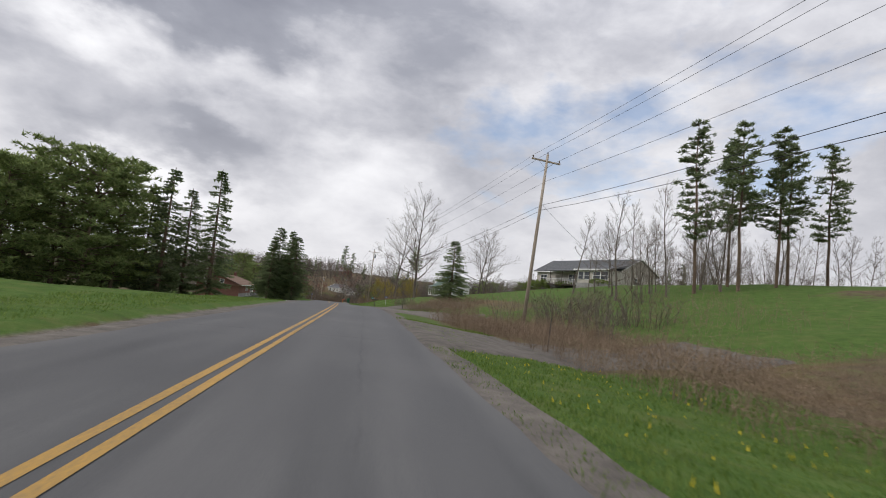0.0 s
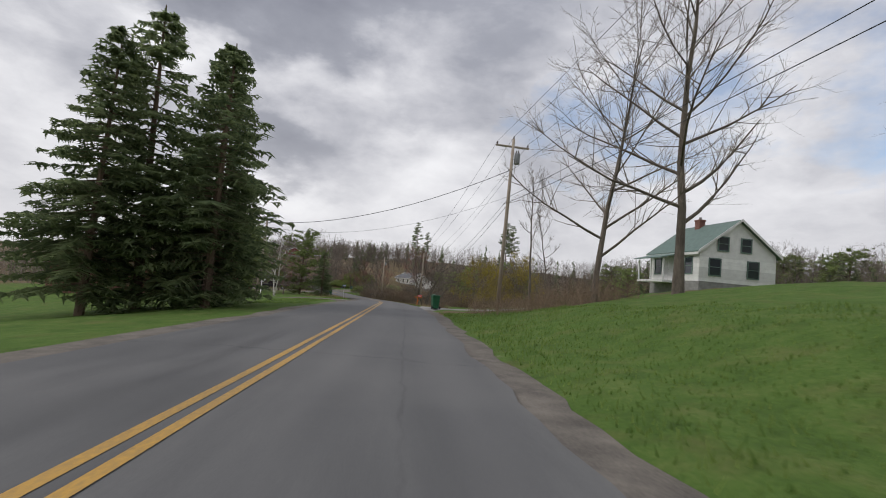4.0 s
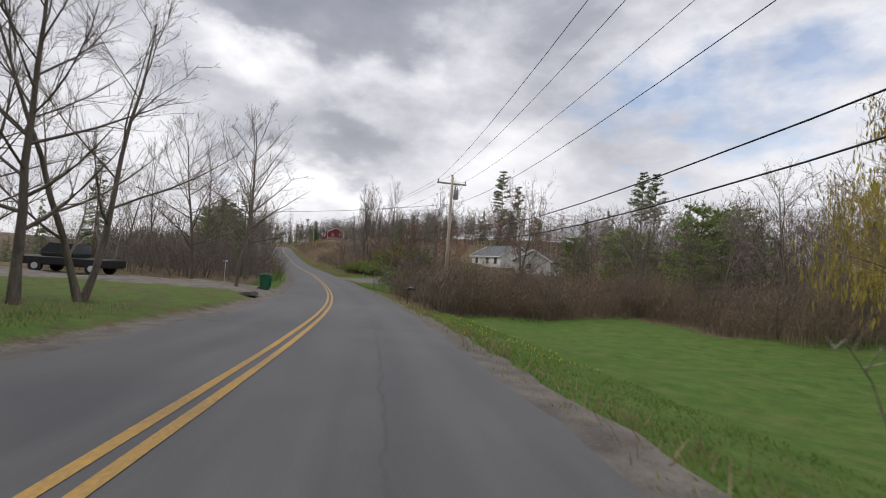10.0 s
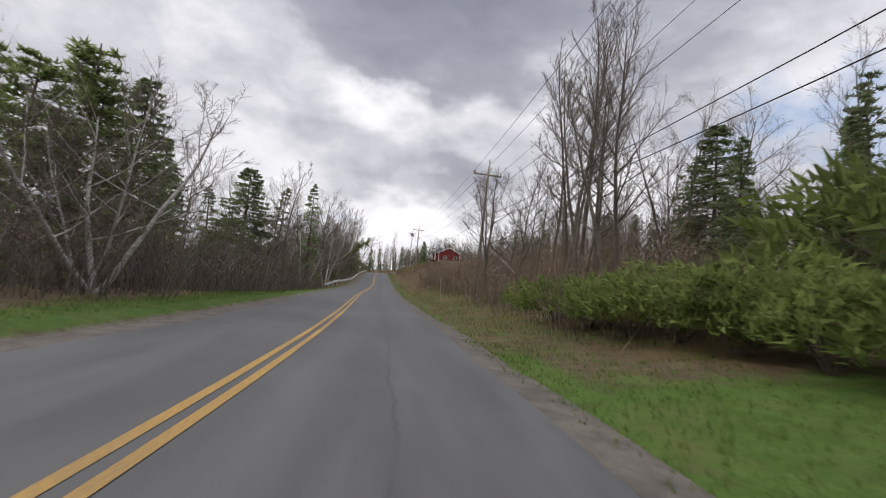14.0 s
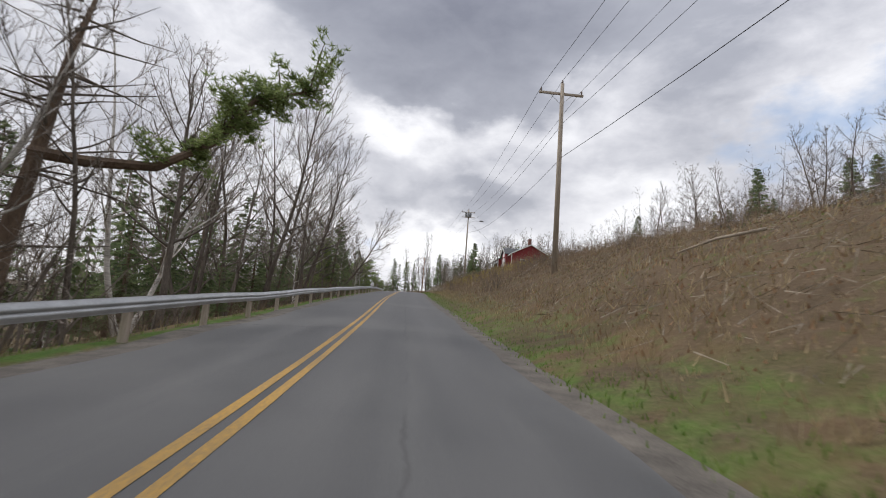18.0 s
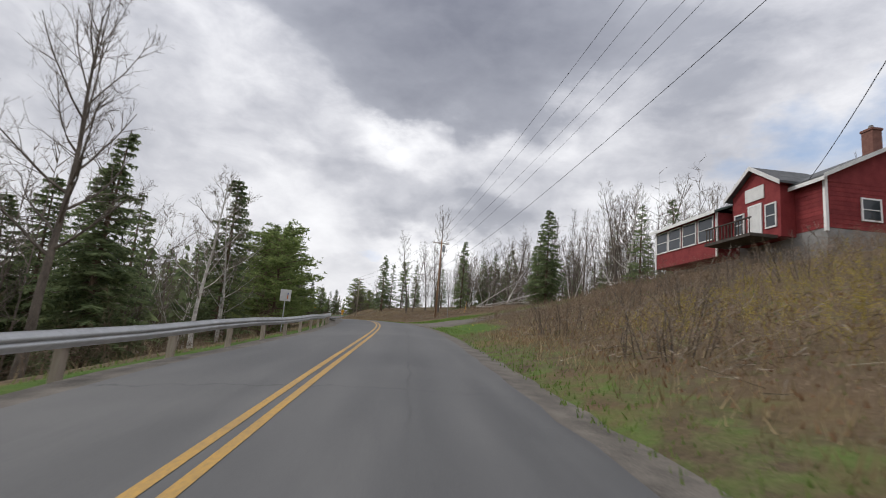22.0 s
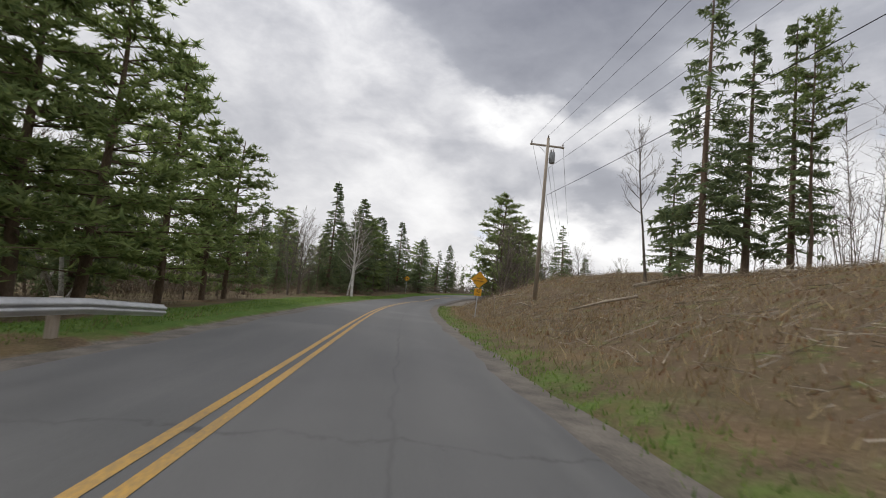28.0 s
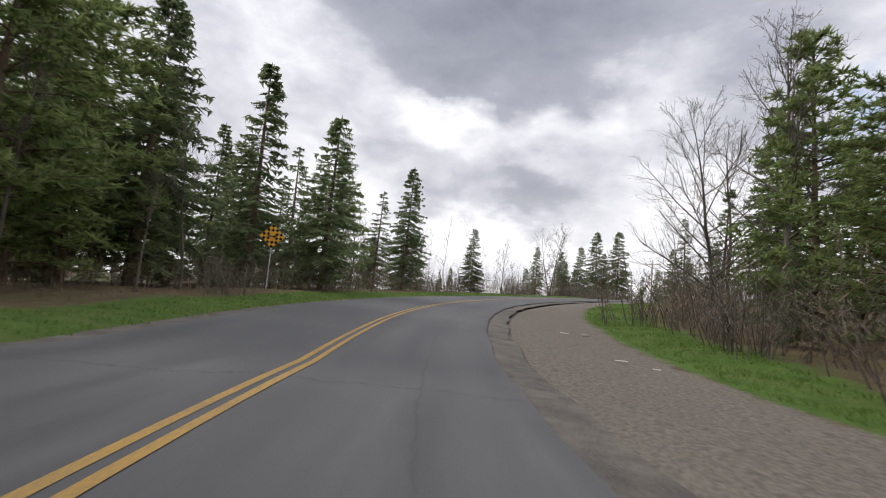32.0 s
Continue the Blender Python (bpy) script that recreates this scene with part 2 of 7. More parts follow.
def asphalt_material():
    m, n, b = material("worn_asphalt", 0.8, 0.0, 0.35)
    uv = n.add("ShaderNodeUVMap").outputs[0]
    p = world_pos(n)
    sep = n.add("ShaderNodeSeparateXYZ", i0=uv)
    grit = n.noise(p, 90.0, 2, 0.7)
    patch = n.noise(n.vec("MULTIPLY", uv, (0.6, 0.07, 1)), 2.4, 5, 0.6)
    big = n.noise(p, 0.22, 3)
    c = n.ramp(n.math("ADD", n.math("MULTIPLY", grit, 0.35), n.math("MULTIPLY", patch, 0.65)), [(0.32, (0.058, 0.058, 0.058)), (0.5, (0.093, 0.093, 0.093)), (0.68, (0.138, 0.137, 0.134))])
    # cracks across the lanes, and old sealed seams along them
    bend = n.math("MULTIPLY", n.math("SUBTRACT", n.noise(p, 1.1, 5, 0.65), 0.5), 0.12)
    cross = n.math("ABSOLUTE", n.math("SUBTRACT", n.math("FRACT", n.math("ADD", n.math("MULTIPLY", sep.outputs[1], 0.083), bend)), 0.5))
    along = n.math("ABSOLUTE", n.math("SUBTRACT", n.math("ADD", sep.outputs[0], n.math("MULTIPLY", bend, 2.5)), 0.12))
    seam = n.math("MAXIMUM", n.ramp(cross, [(0.0, 0.75), (0.0045, 0.0)]), n.ramp(along, [(0.0, 0.45), (0.035, 0.0)]))
    c = n.mix(n.math("MULTIPLY", seam, n.ramp(big, [(0.38, 0.0), (0.55, 1.0)])), c, (0.03, 0.03, 0.03, 1))
    # wheel tracks polished a little lighter
    tr = n.math("ABSOLUTE", n.math("SUBTRACT", n.math("ABSOLUTE", sep.outputs[0]), 0.8))
    track = n.ramp(tr, [(0.1, 0.25), (0.5, 0.0)])
    c = n.mix(track, c, (0.135, 0.134, 0.132, 1))
    c = n.mix(n.ramp(big, [(0.5, 0.0), (0.7, 0.3)]), c, (0.16, 0.157, 0.15, 1))
    n.put(b, "Base_Color", c)
    n.put(b, "Roughness", n.ramp(patch, [(0.3, 0.62), (0.7, 0.85)]))
    relief(n, b, grit, 0.35, 0.006)
    return m


def paint_material():
    m, n, b = material("road_paint_yellow", 0.65)
    p = world_pos(n)
    w = n.ramp(n.math("ADD", n.noise(p, 30.0, 4, 0.7), n.math("MULTIPLY", n.noise(p, 0.5, 2), 0.35)), [(0.45, 0.0), (0.85, 0.75)])
    n.put(b, "Base_Color", n.mix(w, (0.56, 0.32, 0.055, 1), (0.13, 0.115, 0.09, 1)))
    return m


M = dict(
    ground=ground_material(), asphalt=asphalt_material(), paint=paint_material(),
    shoulder=speckled("shoulder_gravel", (0.075, 0.067, 0.058), (0.19, 0.168, 0.142), 2.0, 30.0, 0.95, bump=0.4, dist=0.012, local=False),
    concrete=speckled("pale_driveway", (0.15, 0.147, 0.142), (0.29, 0.284, 0.274), 1.0, 25.0, 0.9, local=False),
    white_line=speckled("edge_line_white", (0.4, 0.4, 0.39), (0.75, 0.75, 0.73), 3.0, 25.0, 0.7, local=False),
    bark=speckled("grey_brown_bark", (0.08, 0.067, 0.055), (0.20, 0.168, 0.138), 3.0, 25.0, 0.95, bump=0.8, dist=0.03, stretch=(1, 1, 0.25)),
    pine_bark=speckled("pine_bark", (0.085, 0.06, 0.045), (0.21, 0.15, 0.105), 3.0, 22.0, 0.95, bump=0.8, dist=0.03, stretch=(1, 1, 0.3)),
    twig=speckled("bare_twigs", (0.125, 0.104, 0.088), (0.27, 0.228, 0.192), 0.8, 8.0, 0.9, bump=0, vary=0.25),
    brush=speckled("brown_brush", (0.125, 0.090, 0.062), (0.29, 0.215, 0.148), 0.8, 8.0, 0.9, bump=0, vary=0.25),
    red_twig=speckled("budding_red_twigs", (0.15, 0.075, 0.062), (0.30, 0.155, 0.125), 0.8, 8.0, 0.9, bump=0, vary=0.2),
    birch=speckled("birch_bark", (0.30, 0.28, 0.25), (0.68, 0.65, 0.60), 2.0, 9.0, 0.8, bump=0.2, stretch=(1, 1, 3)),
    dead=speckled("weathered_dead_wood", (0.20, 0.165, 0.125), (0.42, 0.36, 0.28), 2.0, 14.0, 0.9, bump=0.3),
    spruce=foliage("spruce_needles", (0.12, 0.16, 0.085), (0.25, 0.30, 0.145), 0.6),
    pine=foliage("pine_needles", (0.15, 0.205, 0.08), (0.31, 0.37, 0.135), 0.6),
    cedar=foliage("cedar_scale_leaves", (0.11, 0.15, 0.045), (0.27, 0.33, 0.10)),
    willow=foliage("young_willow_leaves", (0.26, 0.21, 0.035), (0.46, 0.37, 0.08), 0.35),
    bud=foliage("red_buds", (0.16, 0.05, 0.04), (0.33, 0.13, 0.10), 0.3),
    rust=foliage("rusty_dead_leaves", (0.17, 0.10, 0.055), (0.34, 0.22, 0.13), 0.35),
    blade=foliage("grass_blades", (0.085, 0.15, 0.03), (0.20, 0.27, 0.07), 0.55),
    straw=foliage("dry_straw", (0.20, 0.15, 0.08), (0.40, 0.32, 0.19), 0.3),
    pole=speckled("pole_wood", (0.27, 0.225, 0.175), (0.46, 0.395, 0.32), 1.5, 20.0, 0.9, bump=0.4, stretch=(1, 1, 0.12)),
    redpole=speckled("treated_pole_wood", (0.26, 0.145, 0.085), (0.42, 0.27, 0.18), 1.5, 20.0, 0.9, bump=0.4, stretch=(1, 1, 0.12)),
    metal=speckled("galvanised_steel", (0.44, 0.45, 0.46), (0.62, 0.63, 0.64), 2.0, 18.0, 0.5, 0.35, bump=0.1),
    can=speckled("grey_painted_steel", (0.20, 0.21, 0.22), (0.33, 0.34, 0.35), 2.0, 18.0, 0.5, 0.0, bump=0.1),
    wire=speckled("cable_black", (0.025, 0.025, 0.027), (0.05, 0.05, 0.055), 2.0, 10.0, 0.6, bump=0),
    porcelain=speckled("insulator_porcelain", (0.08, 0.055, 0.045), (0.16, 0.12, 0.10), 5.0, 20.0, 0.3, bump=0),
    brick=speckled("dark_brick", (0.15, 0.07, 0.055), (0.28, 0.14, 0.11), 5.0, 30.0, 0.9),
    red=speckled("barn_red_siding", (0.17, 0.022, 0.025), (0.26, 0.045, 0.045), 2.0, 14.0, 0.8),
    white=speckled("white_painted_wood", (0.66, 0.66, 0.645), (0.82, 0.82, 0.80), 2.0, 14.0, 0.7),
    siding=speckled("grey_beige_siding", (0.42, 0.39, 0.345), (0.55, 0.515, 0.46), 2.0, 14.0, 0.8),
    roof_grey=speckled("grey_shingle", (0.075, 0.078, 0.082), (0.16, 0.165, 0.17), 3.0, 20.0, 0.95, bump=0.5),
    roof_brown=speckled("brown_shingle", (0.13, 0.085, 0.06), (0.25, 0.17, 0.125), 3.0, 20.0, 0.95, bump=0.5),
    roof_green=speckled("green_metal_roof", (0.09, 0.14, 0.12), (0.15, 0.21, 0.185), 3.0, 20.0, 0.6, bump=0.2),
    stone=speckled("foundation_concrete", (0.20, 0.195, 0.19), (0.34, 0.335, 0.32), 2.0, 20.0, 0.95),
    green_bin=speckled("green_plastic", (0.016, 0.085, 0.042), (0.03, 0.125, 0.065), 3.0, 30.0, 0.5, bump=0.1),
    teal_bin=speckled("teal_plastic", (0.010, 0.10, 0.085), (0.02, 0.15, 0.125), 3.0, 30.0, 0.5, bump=0.1),
    rubber=speckled("black_rubber", (0.015, 0.015, 0.016), (0.035, 0.035, 0.036), 5.0, 30.0, 0.8),
    yellow=speckled("sign_amber", (0.72, 0.34, 0.02), (0.85, 0.44, 0.035), 3.0, 30.0, 0.5, bump=0, vary=0.03),
    black=speckled("sign_black", (0.015, 0.015, 0.015), (0.03, 0.03, 0.03), 5.0, 30.0, 0.5, bump=0),
    sign_white=speckled("sign_white", (0.62, 0.62, 0.61), (0.78, 0.78, 0.77), 3.0, 20.0, 0.5, bump=0),
    red_paint=speckled("red_enamel", (0.40, 0.03, 0.03), (0.55, 0.06, 0.05), 3.0, 20.0, 0.45, bump=0.1),
    orange=speckled("orange_paint", (0.55, 0.14, 0.02), (0.70, 0.22, 0.04), 3.0, 20.0, 0.5, bump=0.1),
    blue=speckled("blue_sign_film", (0.02, 0.06, 0.30), (0.04, 0.10, 0.42), 3.0, 20.0, 0.5, bump=0),
    dark_wood=speckled("dark_old_wood", (0.05, 0.042, 0.036), (0.12, 0.10, 0.085), 2.0, 16.0, 0.9),
    flower=speckled("dandelion_petals", (0.75, 0.55, 0.03), (0.9, 0.72, 0.06), 5.0, 20.0, 0.7, bump=0),
    pale=speckled("pale_litter", (0.50, 0.48, 0.45), (0.75, 0.73, 0.70), 5.0, 20.0, 0.8, bump=0),
)


def glass_material():
    m, n, b = material("window_glass", 0.06, 0.0, 0.6)
    n.put(b, "Base_Color", (0.035, 0.042, 0.05, 1))
    return m


def water_material():
    m, n, b = material("puddle_water", 0.04, 0.0, 0.5)
    n.put(b, "Base_Color", (0.05, 0.045, 0.04, 1))
    relief(n, b, n.noise(world_pos(n), 7.0, 3), 0.2, 0.01)
    return m


M["glass"], M["water"] = glass_material(), water_material()


# ---- mesh helpers ----
class Mesh:
    """Vertices and faces gathered for one mesh."""

    def __init__(self):
        self.v, self.f = [], []

    def face(self, *pts):
        k = len(self.v)
        self.v += [tuple(p) for p in pts]
        self.f.append(tuple(range(k, k + len(pts))))

    def tube(self, pts, radii, n=5, cap=False):
        k = len(self.v)
        pts = [Vector(p) for p in pts]
        for i, p in enumerate(pts):
            d = (pts[min(i + 1, len(pts) - 1)] - pts[max(i - 1, 0)]).normalized()
            a = d.cross(Vector((0.31, 0.87, 0.11)) if abs(d.z) > 0.8 else Vector((0, 0, 1))).normalized()
            b = d.cross(a)
            for j in range(n):
                t = 2 * math.pi * j / n
                self.v.append(tuple(p + (a * math.cos(t) + b * math.sin(t)) * radii[i]))
        for i in range(len(pts) - 1):
            for j in range(n):
                q = (j + 1) % n
                self.f.append((k + i * n + j, k + i * n + q, k + (i + 1) * n + q, k + (i + 1) * n + j))
        if cap:
            self.f.append(tuple(k + j for j in reversed(range(n))))
            self.f.append(tuple(k + (len(pts) - 1) * n + j for j in range(n)))

    def box(self, lo, hi, bevel=0.0):
        x0, y0, z0 = lo
        x1, y1, z1 = hi
        if bevel:
            b = bevel
            k = len(self.v)
            for z, s in ((z0, b), (z0 + b, 0), (z1 - b, 0), (z1, b)):
                for x, y in ((x0 + s, y0 + s + b), (x0 + s + b, y0 + s), (x1 - s - b, y0 + s), (x1 - s, y0 + s + b), (x1 - s, y1 - s - b), (x1 - s - b, y1 - s), (x0 + s + b, y1 - s), (x0 + s, y1 - s - b)):
                    self.v.append((x, y, z))
            for i in range(3):
                for j in range(8):
                    q = (j + 1) % 8
                    self.f.append((k + i * 8 + j, k + i * 8 + q, k + i * 8 + 8 + q, k + i * 8 + 8 + j))
            self.f += [tuple(k + j for j in reversed(range(8))), tuple(k + 24 + j for j in range(8))]
            return
        k = len(self.v)
        self.v += [(x, y, z) for z in (z0, z1) for y in (y0, y1) for x in (x0, x1)]
        self.f += [tuple(k + i for i in q) for q in ((0, 2, 3, 1), (4, 5, 7, 6), (0, 1, 5, 4), (2, 6, 7, 3), (0, 4, 6, 2), (1, 3, 7, 5))]

    def prism(self, poly, along, thick):
        """A flat polygon of points, thickened by the vector along."""
        a = [Vector(p) for p in poly]
        d = Vector(along).normalized() * thick
        k, m = len(self.v), len(a)
        self.v += [tuple(p) for p in a] + [tuple(p + d) for p in a]
        self.f += [tuple(k + i for i in reversed(range(m))), tuple(k + m + i for i in range(m))]
        self.f += [(k + i, k + (i + 1) % m, k + m + (i + 1) % m, k + m + i) for i in range(m)]

    def data(self, name, mat, smooth=False):
        me = bpy.data.meshes.new(name)
        me.from_pydata(self.v, [], self.f)
        me.materials.append(mat)
        if smooth:
            me.polygons.foreach_set("use_smooth", [True] * len(self.f))
        me.update()
        return me


def part(name, mesh, mat, parent=None, label="", smooth=False):
    ob = new(name, mesh.data(name, mat, smooth) if isinstance(mesh, Mesh) else mesh)
    if parent is not None:
        ob.parent = parent
    return tagged(ob, label)


def thing(name, label, category, group="", kind="", m=None):
    ob = tagged(new(name), label, category, group, kind)
    ob.empty_display_size = 0.2
    if m is not None:
        ob.matrix_basis = m
    return ob


# ---- the line of the road ----
# every two seconds of the drive: the road surface under the driving line
LINE = [
    (0.0, 0.0, -1.17),
    (-6.7, 38.6, -1.61),
    (-15.6, 74.3, -3.15),
    (-22.5, 104.3, -3.98),
    (-29.0, 128.4, -5.04),
    (-37.0, 151.7, -6.13),
    (-51.0, 180.0, -7.25),
    (-73.5, 215.0, -7.58),
    (-99.1, 249.2, -7.08),
    (-122.8, 281.6, -6.05),
    (-146.6, 313.0, -3.75),
    (-169.6, 344.3, -1.59),
    (-192.9, 374.2, -0.44),
    (-219.6, 399.9, -0.28),
    (-248.0, 422.8, -0.67),
    (-274.9, 445.6, -0.76),
    (-299.2, 470.2, -0.71),
]


def road_line():
    key = [Vector(p) for p in LINE]
    v = (key[1] - key[0]) / 2
    pts, us = [], []
    for i in range(80, 0, -1):                      # behind the start
        pts.append(key[0] - v * (i / 19.8)), us.append(-i / 19.8)
    n = len(key)
    for i in range(n - 1):
        a, b = key[i], key[i + 1]
        ta = (key[min(i + 1, n - 1)] - key[max(i - 1, 0)]) / (2 if 0 < i else 1)
        tb = (key[min(i + 2, n - 1)] - key[i]) / (2 if i + 2 < n else 1)
        if i == n - 2:
            tb = 2 * (b - a) - ta
        for j in range(40):
            t = j / 40
            h = (2 * t**3 - 3 * t * t + 1) * a + (t**3 - 2 * t * t + t) * ta + (-2 * t**3 + 3 * t * t) * b + (t**3 - t * t) * tb
            pts.append(h), us.append(2 * i + 2 * t)
    head = math.atan2(-(pts[-1].x - pts[-5].x), pts[-1].y - pts[-5].y)
    p, u = key[-1].copy(), 32.0
    for j in range(260):                            # the bend beyond the end
        pts.append(p.copy()), us.append(u)
        head -= (1 / 95 if j < 16 else 1 / 58 if j < 80 else 1 / 300 if j < 150 else 0)
        p += Vector((-math.sin(head), math.cos(head), 0.005 if j < 8 else 0.06 if j < 62 else 0.02 if j < 120 else 0.0))
        u += 1 / 17.4
    return np.array([tuple(q) for q in pts]), np.array(us)


RP, RU = road_line()
RT = np.gradient(RP[:, :2], axis=0)
RT /= np.linalg.norm(RT, axis=1)[:, None]
RN = np.stack([RT[:, 1], -RT[:, 0]], 1)             # to the right

# height over the road at distances beside it, by station (seconds of the drive)
RIGHT_D = (0, 2.6, 4.2, 7, 12, 20, 40, 90)
RIGHT = [
    (-3, 0, -.1, -.3, -.5, -.6, -.4, 1.0, 3), (0, 0, -.1, -.3, -.5, -.4, .6, 3.0, 6), (2, 0, -.05, -.15, -.5, -.4, 1.8, 6.2, 9),
    (3.2, 0, 0, .1, .8, 1.6, 2.8, 7.0, 9), (4.6, 0, .1, .3, 1.4, 2.2, 3.4, 7.0, 8), (5.6, 0, .05, .15, .7, 1.7, 3.2, 5.0, 6), (6.5, 0, .05, .1, .25, .7, 2.6, 4.2, 5), (7.5, 0, 0, -.25, -.5, -.6, -.5, 0, 4),
    (9.5, 0, -.1, -.6, -1.1, -1.3, -1.2, -.5, 5), (11.5, 0, -.1, -.5, -.9, -1.0, -.6, .5, 5), (13.4, 0, -.1, -.4, -.5, -.2, .4, 1.6, 6),
]
RIGHT_B = [
    (14.6, 0, -.05, .1, .5, 1.2, 2.4, 5, 8), (16.5, 0, 0, .35, 1.5, 3.2, 5, 8, 12), (18.5, 0, 0, .45, 2.2, 4.6, 6.6, 9, 13), (20.5, 0, 0, .35, 1.8, 3.9, 6.0, 8.5, 12),
    (22.3, 0, 0, .3, 1.3, 3.2, 5.6, 8, 11), (23.7, 0, 0, .25, 1.0, 2.6, 5.4, 7, 10), (25.0, 0, 0, .15, .6, 1.6, 3.6, 6, 10), (25.9, 0, 0, .2, .7, 1.9, 4.0, 6.5, 10), (26.8, 0, 0, .3, .9, 1.8, 3.2, 5.5, 10),
    (28.3, 0, 0, .4, 1.4, 3.2, 4.6, 7, 11), (29.6, 0, 0, .05, .9, 2.7, 4.4, 6.5, 10), (30.4, 0, 0, .3, 1.6, 3.8, 5.2, 7, 10),
]
RIGHT_C = [(31.1, 0, 0, .1, .7, 1.9, 3.0, 4.5, 7), (31.6, 0, 0, -.05, .2, .6, 1.2, 2.5, 4), (33, 0, 0, 0, .1, .3, .6, 1, 2), (50, 0, 0, 0, 0, .2, .4, 1, 2)]
LEFT_D = (0, 5.2, 7, 10, 20, 40, 90)
LEFT = [
    (-3, 0, 0, .2, .4, .6, .8, 1), (1, 0, 0, .1, .2, 0, -1, -3), (2.2, 0, -.1, -.2, -.4, -1.3, -4, -8), (5, 0, -.1, -.3, -.6, -2, -5, -10), (6.5, 0, 0, -.05, -.2, -1.0, -2.6, -5),
    (8.5, 0, 0, 0, -.2, -.5, -1.0, -3), (11, 0, 0, .1, .1, .1, -1, -4), (13, 0, 0, .25, .5, .6, 0, -4), (15, 0, 0, .1, 0, -.6, -2.5, -7), (16.5, 0, -.1, -.4, -1.4, -4, -8, -12),
    (24.8, 0, -.1, -.4, -1.4, -4, -8, -12), (27.5, 0, -.1, -.2, -.7, -2, -5, -9), (30, 0, 0, 0, -.1, -.8, -3, -8),
]
LEFT_C = [(32, 0, 0, .1, .1, -.2, -1.5, -6), (50, 0, 0, .1, 0, -.2, -1, -3)]
RIGHT_T = np.array(RIGHT + RIGHT_B + RIGHT_C)
LEFT_T = np.array(LEFT + LEFT_C)


def near_road(xy):
    """Station, signed distance (right is plus) and road height for points of the plan."""
    xy = np.atleast_2d(np.asarray(xy, float))
    st, dd, zz = np.empty(len(xy)), np.empty(len(xy)), np.empty(len(xy))
    for a in range(0, len(xy), 4000):
        q = xy[a:a + 4000]
        d2 = ((q[:, None, :] - RP[None, :, :2]) ** 2).sum(2)
        i = d2.argmin(1)
        v = q - RP[i, :2]
        along, side = (v * RT[i]).sum(1), (v * RN[i]).sum(1)
        far = np.sqrt(d2[np.arange(len(q)), i])
        st[a:a + 4000] = RU[i]
        dd[a:a + 4000] = np.where(np.abs(along) > 3, np.sign(side) * far, side)
        zz[a:a + 4000] = RP[i, 2]
    return st, dd, zz


def table(tab, ds, u, d):
    rows = np.stack([np.interp(u, tab[:, 0], tab[:, 1 + k]) for k in range(len(ds))], 1)
    out = np.empty(len(u))
    for k in range(len(ds) - 1):
        m = (d >= ds[k]) & (d <= ds[k + 1]) if k < len(ds) - 2 else (d >= ds[k])
        t = np.clip((d[m] - ds[k]) / (ds[k + 1] - ds[k]), 0, 1)
        out[m] = rows[m, k] * (1 - t) + rows[m, k + 1] * t
    return out


def drop(u):
    """How far the left edge of the banked road lies below the driving line."""
    return -np.interp(u, [16.5, 18, 19.3, 21.4, 23.3, 24.6, 25.9, 28.4, 30], [0, .06, .20, .28, .42, .34, .2, .12, 0])


def centre(u):
    """The car wanders in its lane: where the painted line lies, against its usual place."""
    return np.interp(u, [0, 6, 9, 13, 19, 24, 28, 31, 33], [-.05, -.22, .05, -.05, .25, .1, .15, -.1, -.3])


def rough(x, y, s):
    return np.sin(x * 1.3 / s + 1.7 * np.sin(y * 0.9 / s)) * np.cos(y * 1.1 / s + 1.3 * np.sin(x * 0.7 / s))


def height(xy):
    xy = np.atleast_2d(np.asarray(xy, float))
    u, d, z = near_road(xy)
    h = np.where(d >= 0, table(RIGHT_T, RIGHT_D, u, np.abs(d)), table(LEFT_T, LEFT_D, u, np.abs(d)))
    e = np.clip((np.abs(d + 1.5) - 4.0) / 5, 0, 1)
    x, y = xy[:, 0], xy[:, 1]
    # the far side of the valley
    h = h + 15 * np.clip((-d - 105) / 160, 0, 1) * np.clip((u - 5) / 3, 0, 1) * np.clip((27 - u) / 3, 0, 1)
    h = h + drop(u) * np.clip(-d / 5.45, 0, 1)
    h = h + e * (0.10 * rough(x, y, 2.3) + 0.05 * rough(y, x, 0.8)) + np.clip((np.abs(d) - 30) / 60, 0, 1) * 0.8 * rough(x, y, 22)
    return z + h


def at(u, d, up=0.0):
    """A place by station u (seconds of the drive) and distance d to the right of the driving line."""
    x = np.interp(u, RU, RP[:, 0]) + d * np.interp(u, RU, RN[:, 0])
    y = np.interp(u, RU, RP[:, 1]) + d * np.interp(u, RU, RN[:, 1])
    return Vector((x, y, float(height((x, y))[0]) + up))


def on(x, y, up=0.0):
    return Vector((x, y, float(height((x, y))[0]) + up))


def heading(u):
    i = int(np.abs(RU - u).argmin())
    return math.degrees(math.atan2(-RT[i, 0], RT[i, 1]))


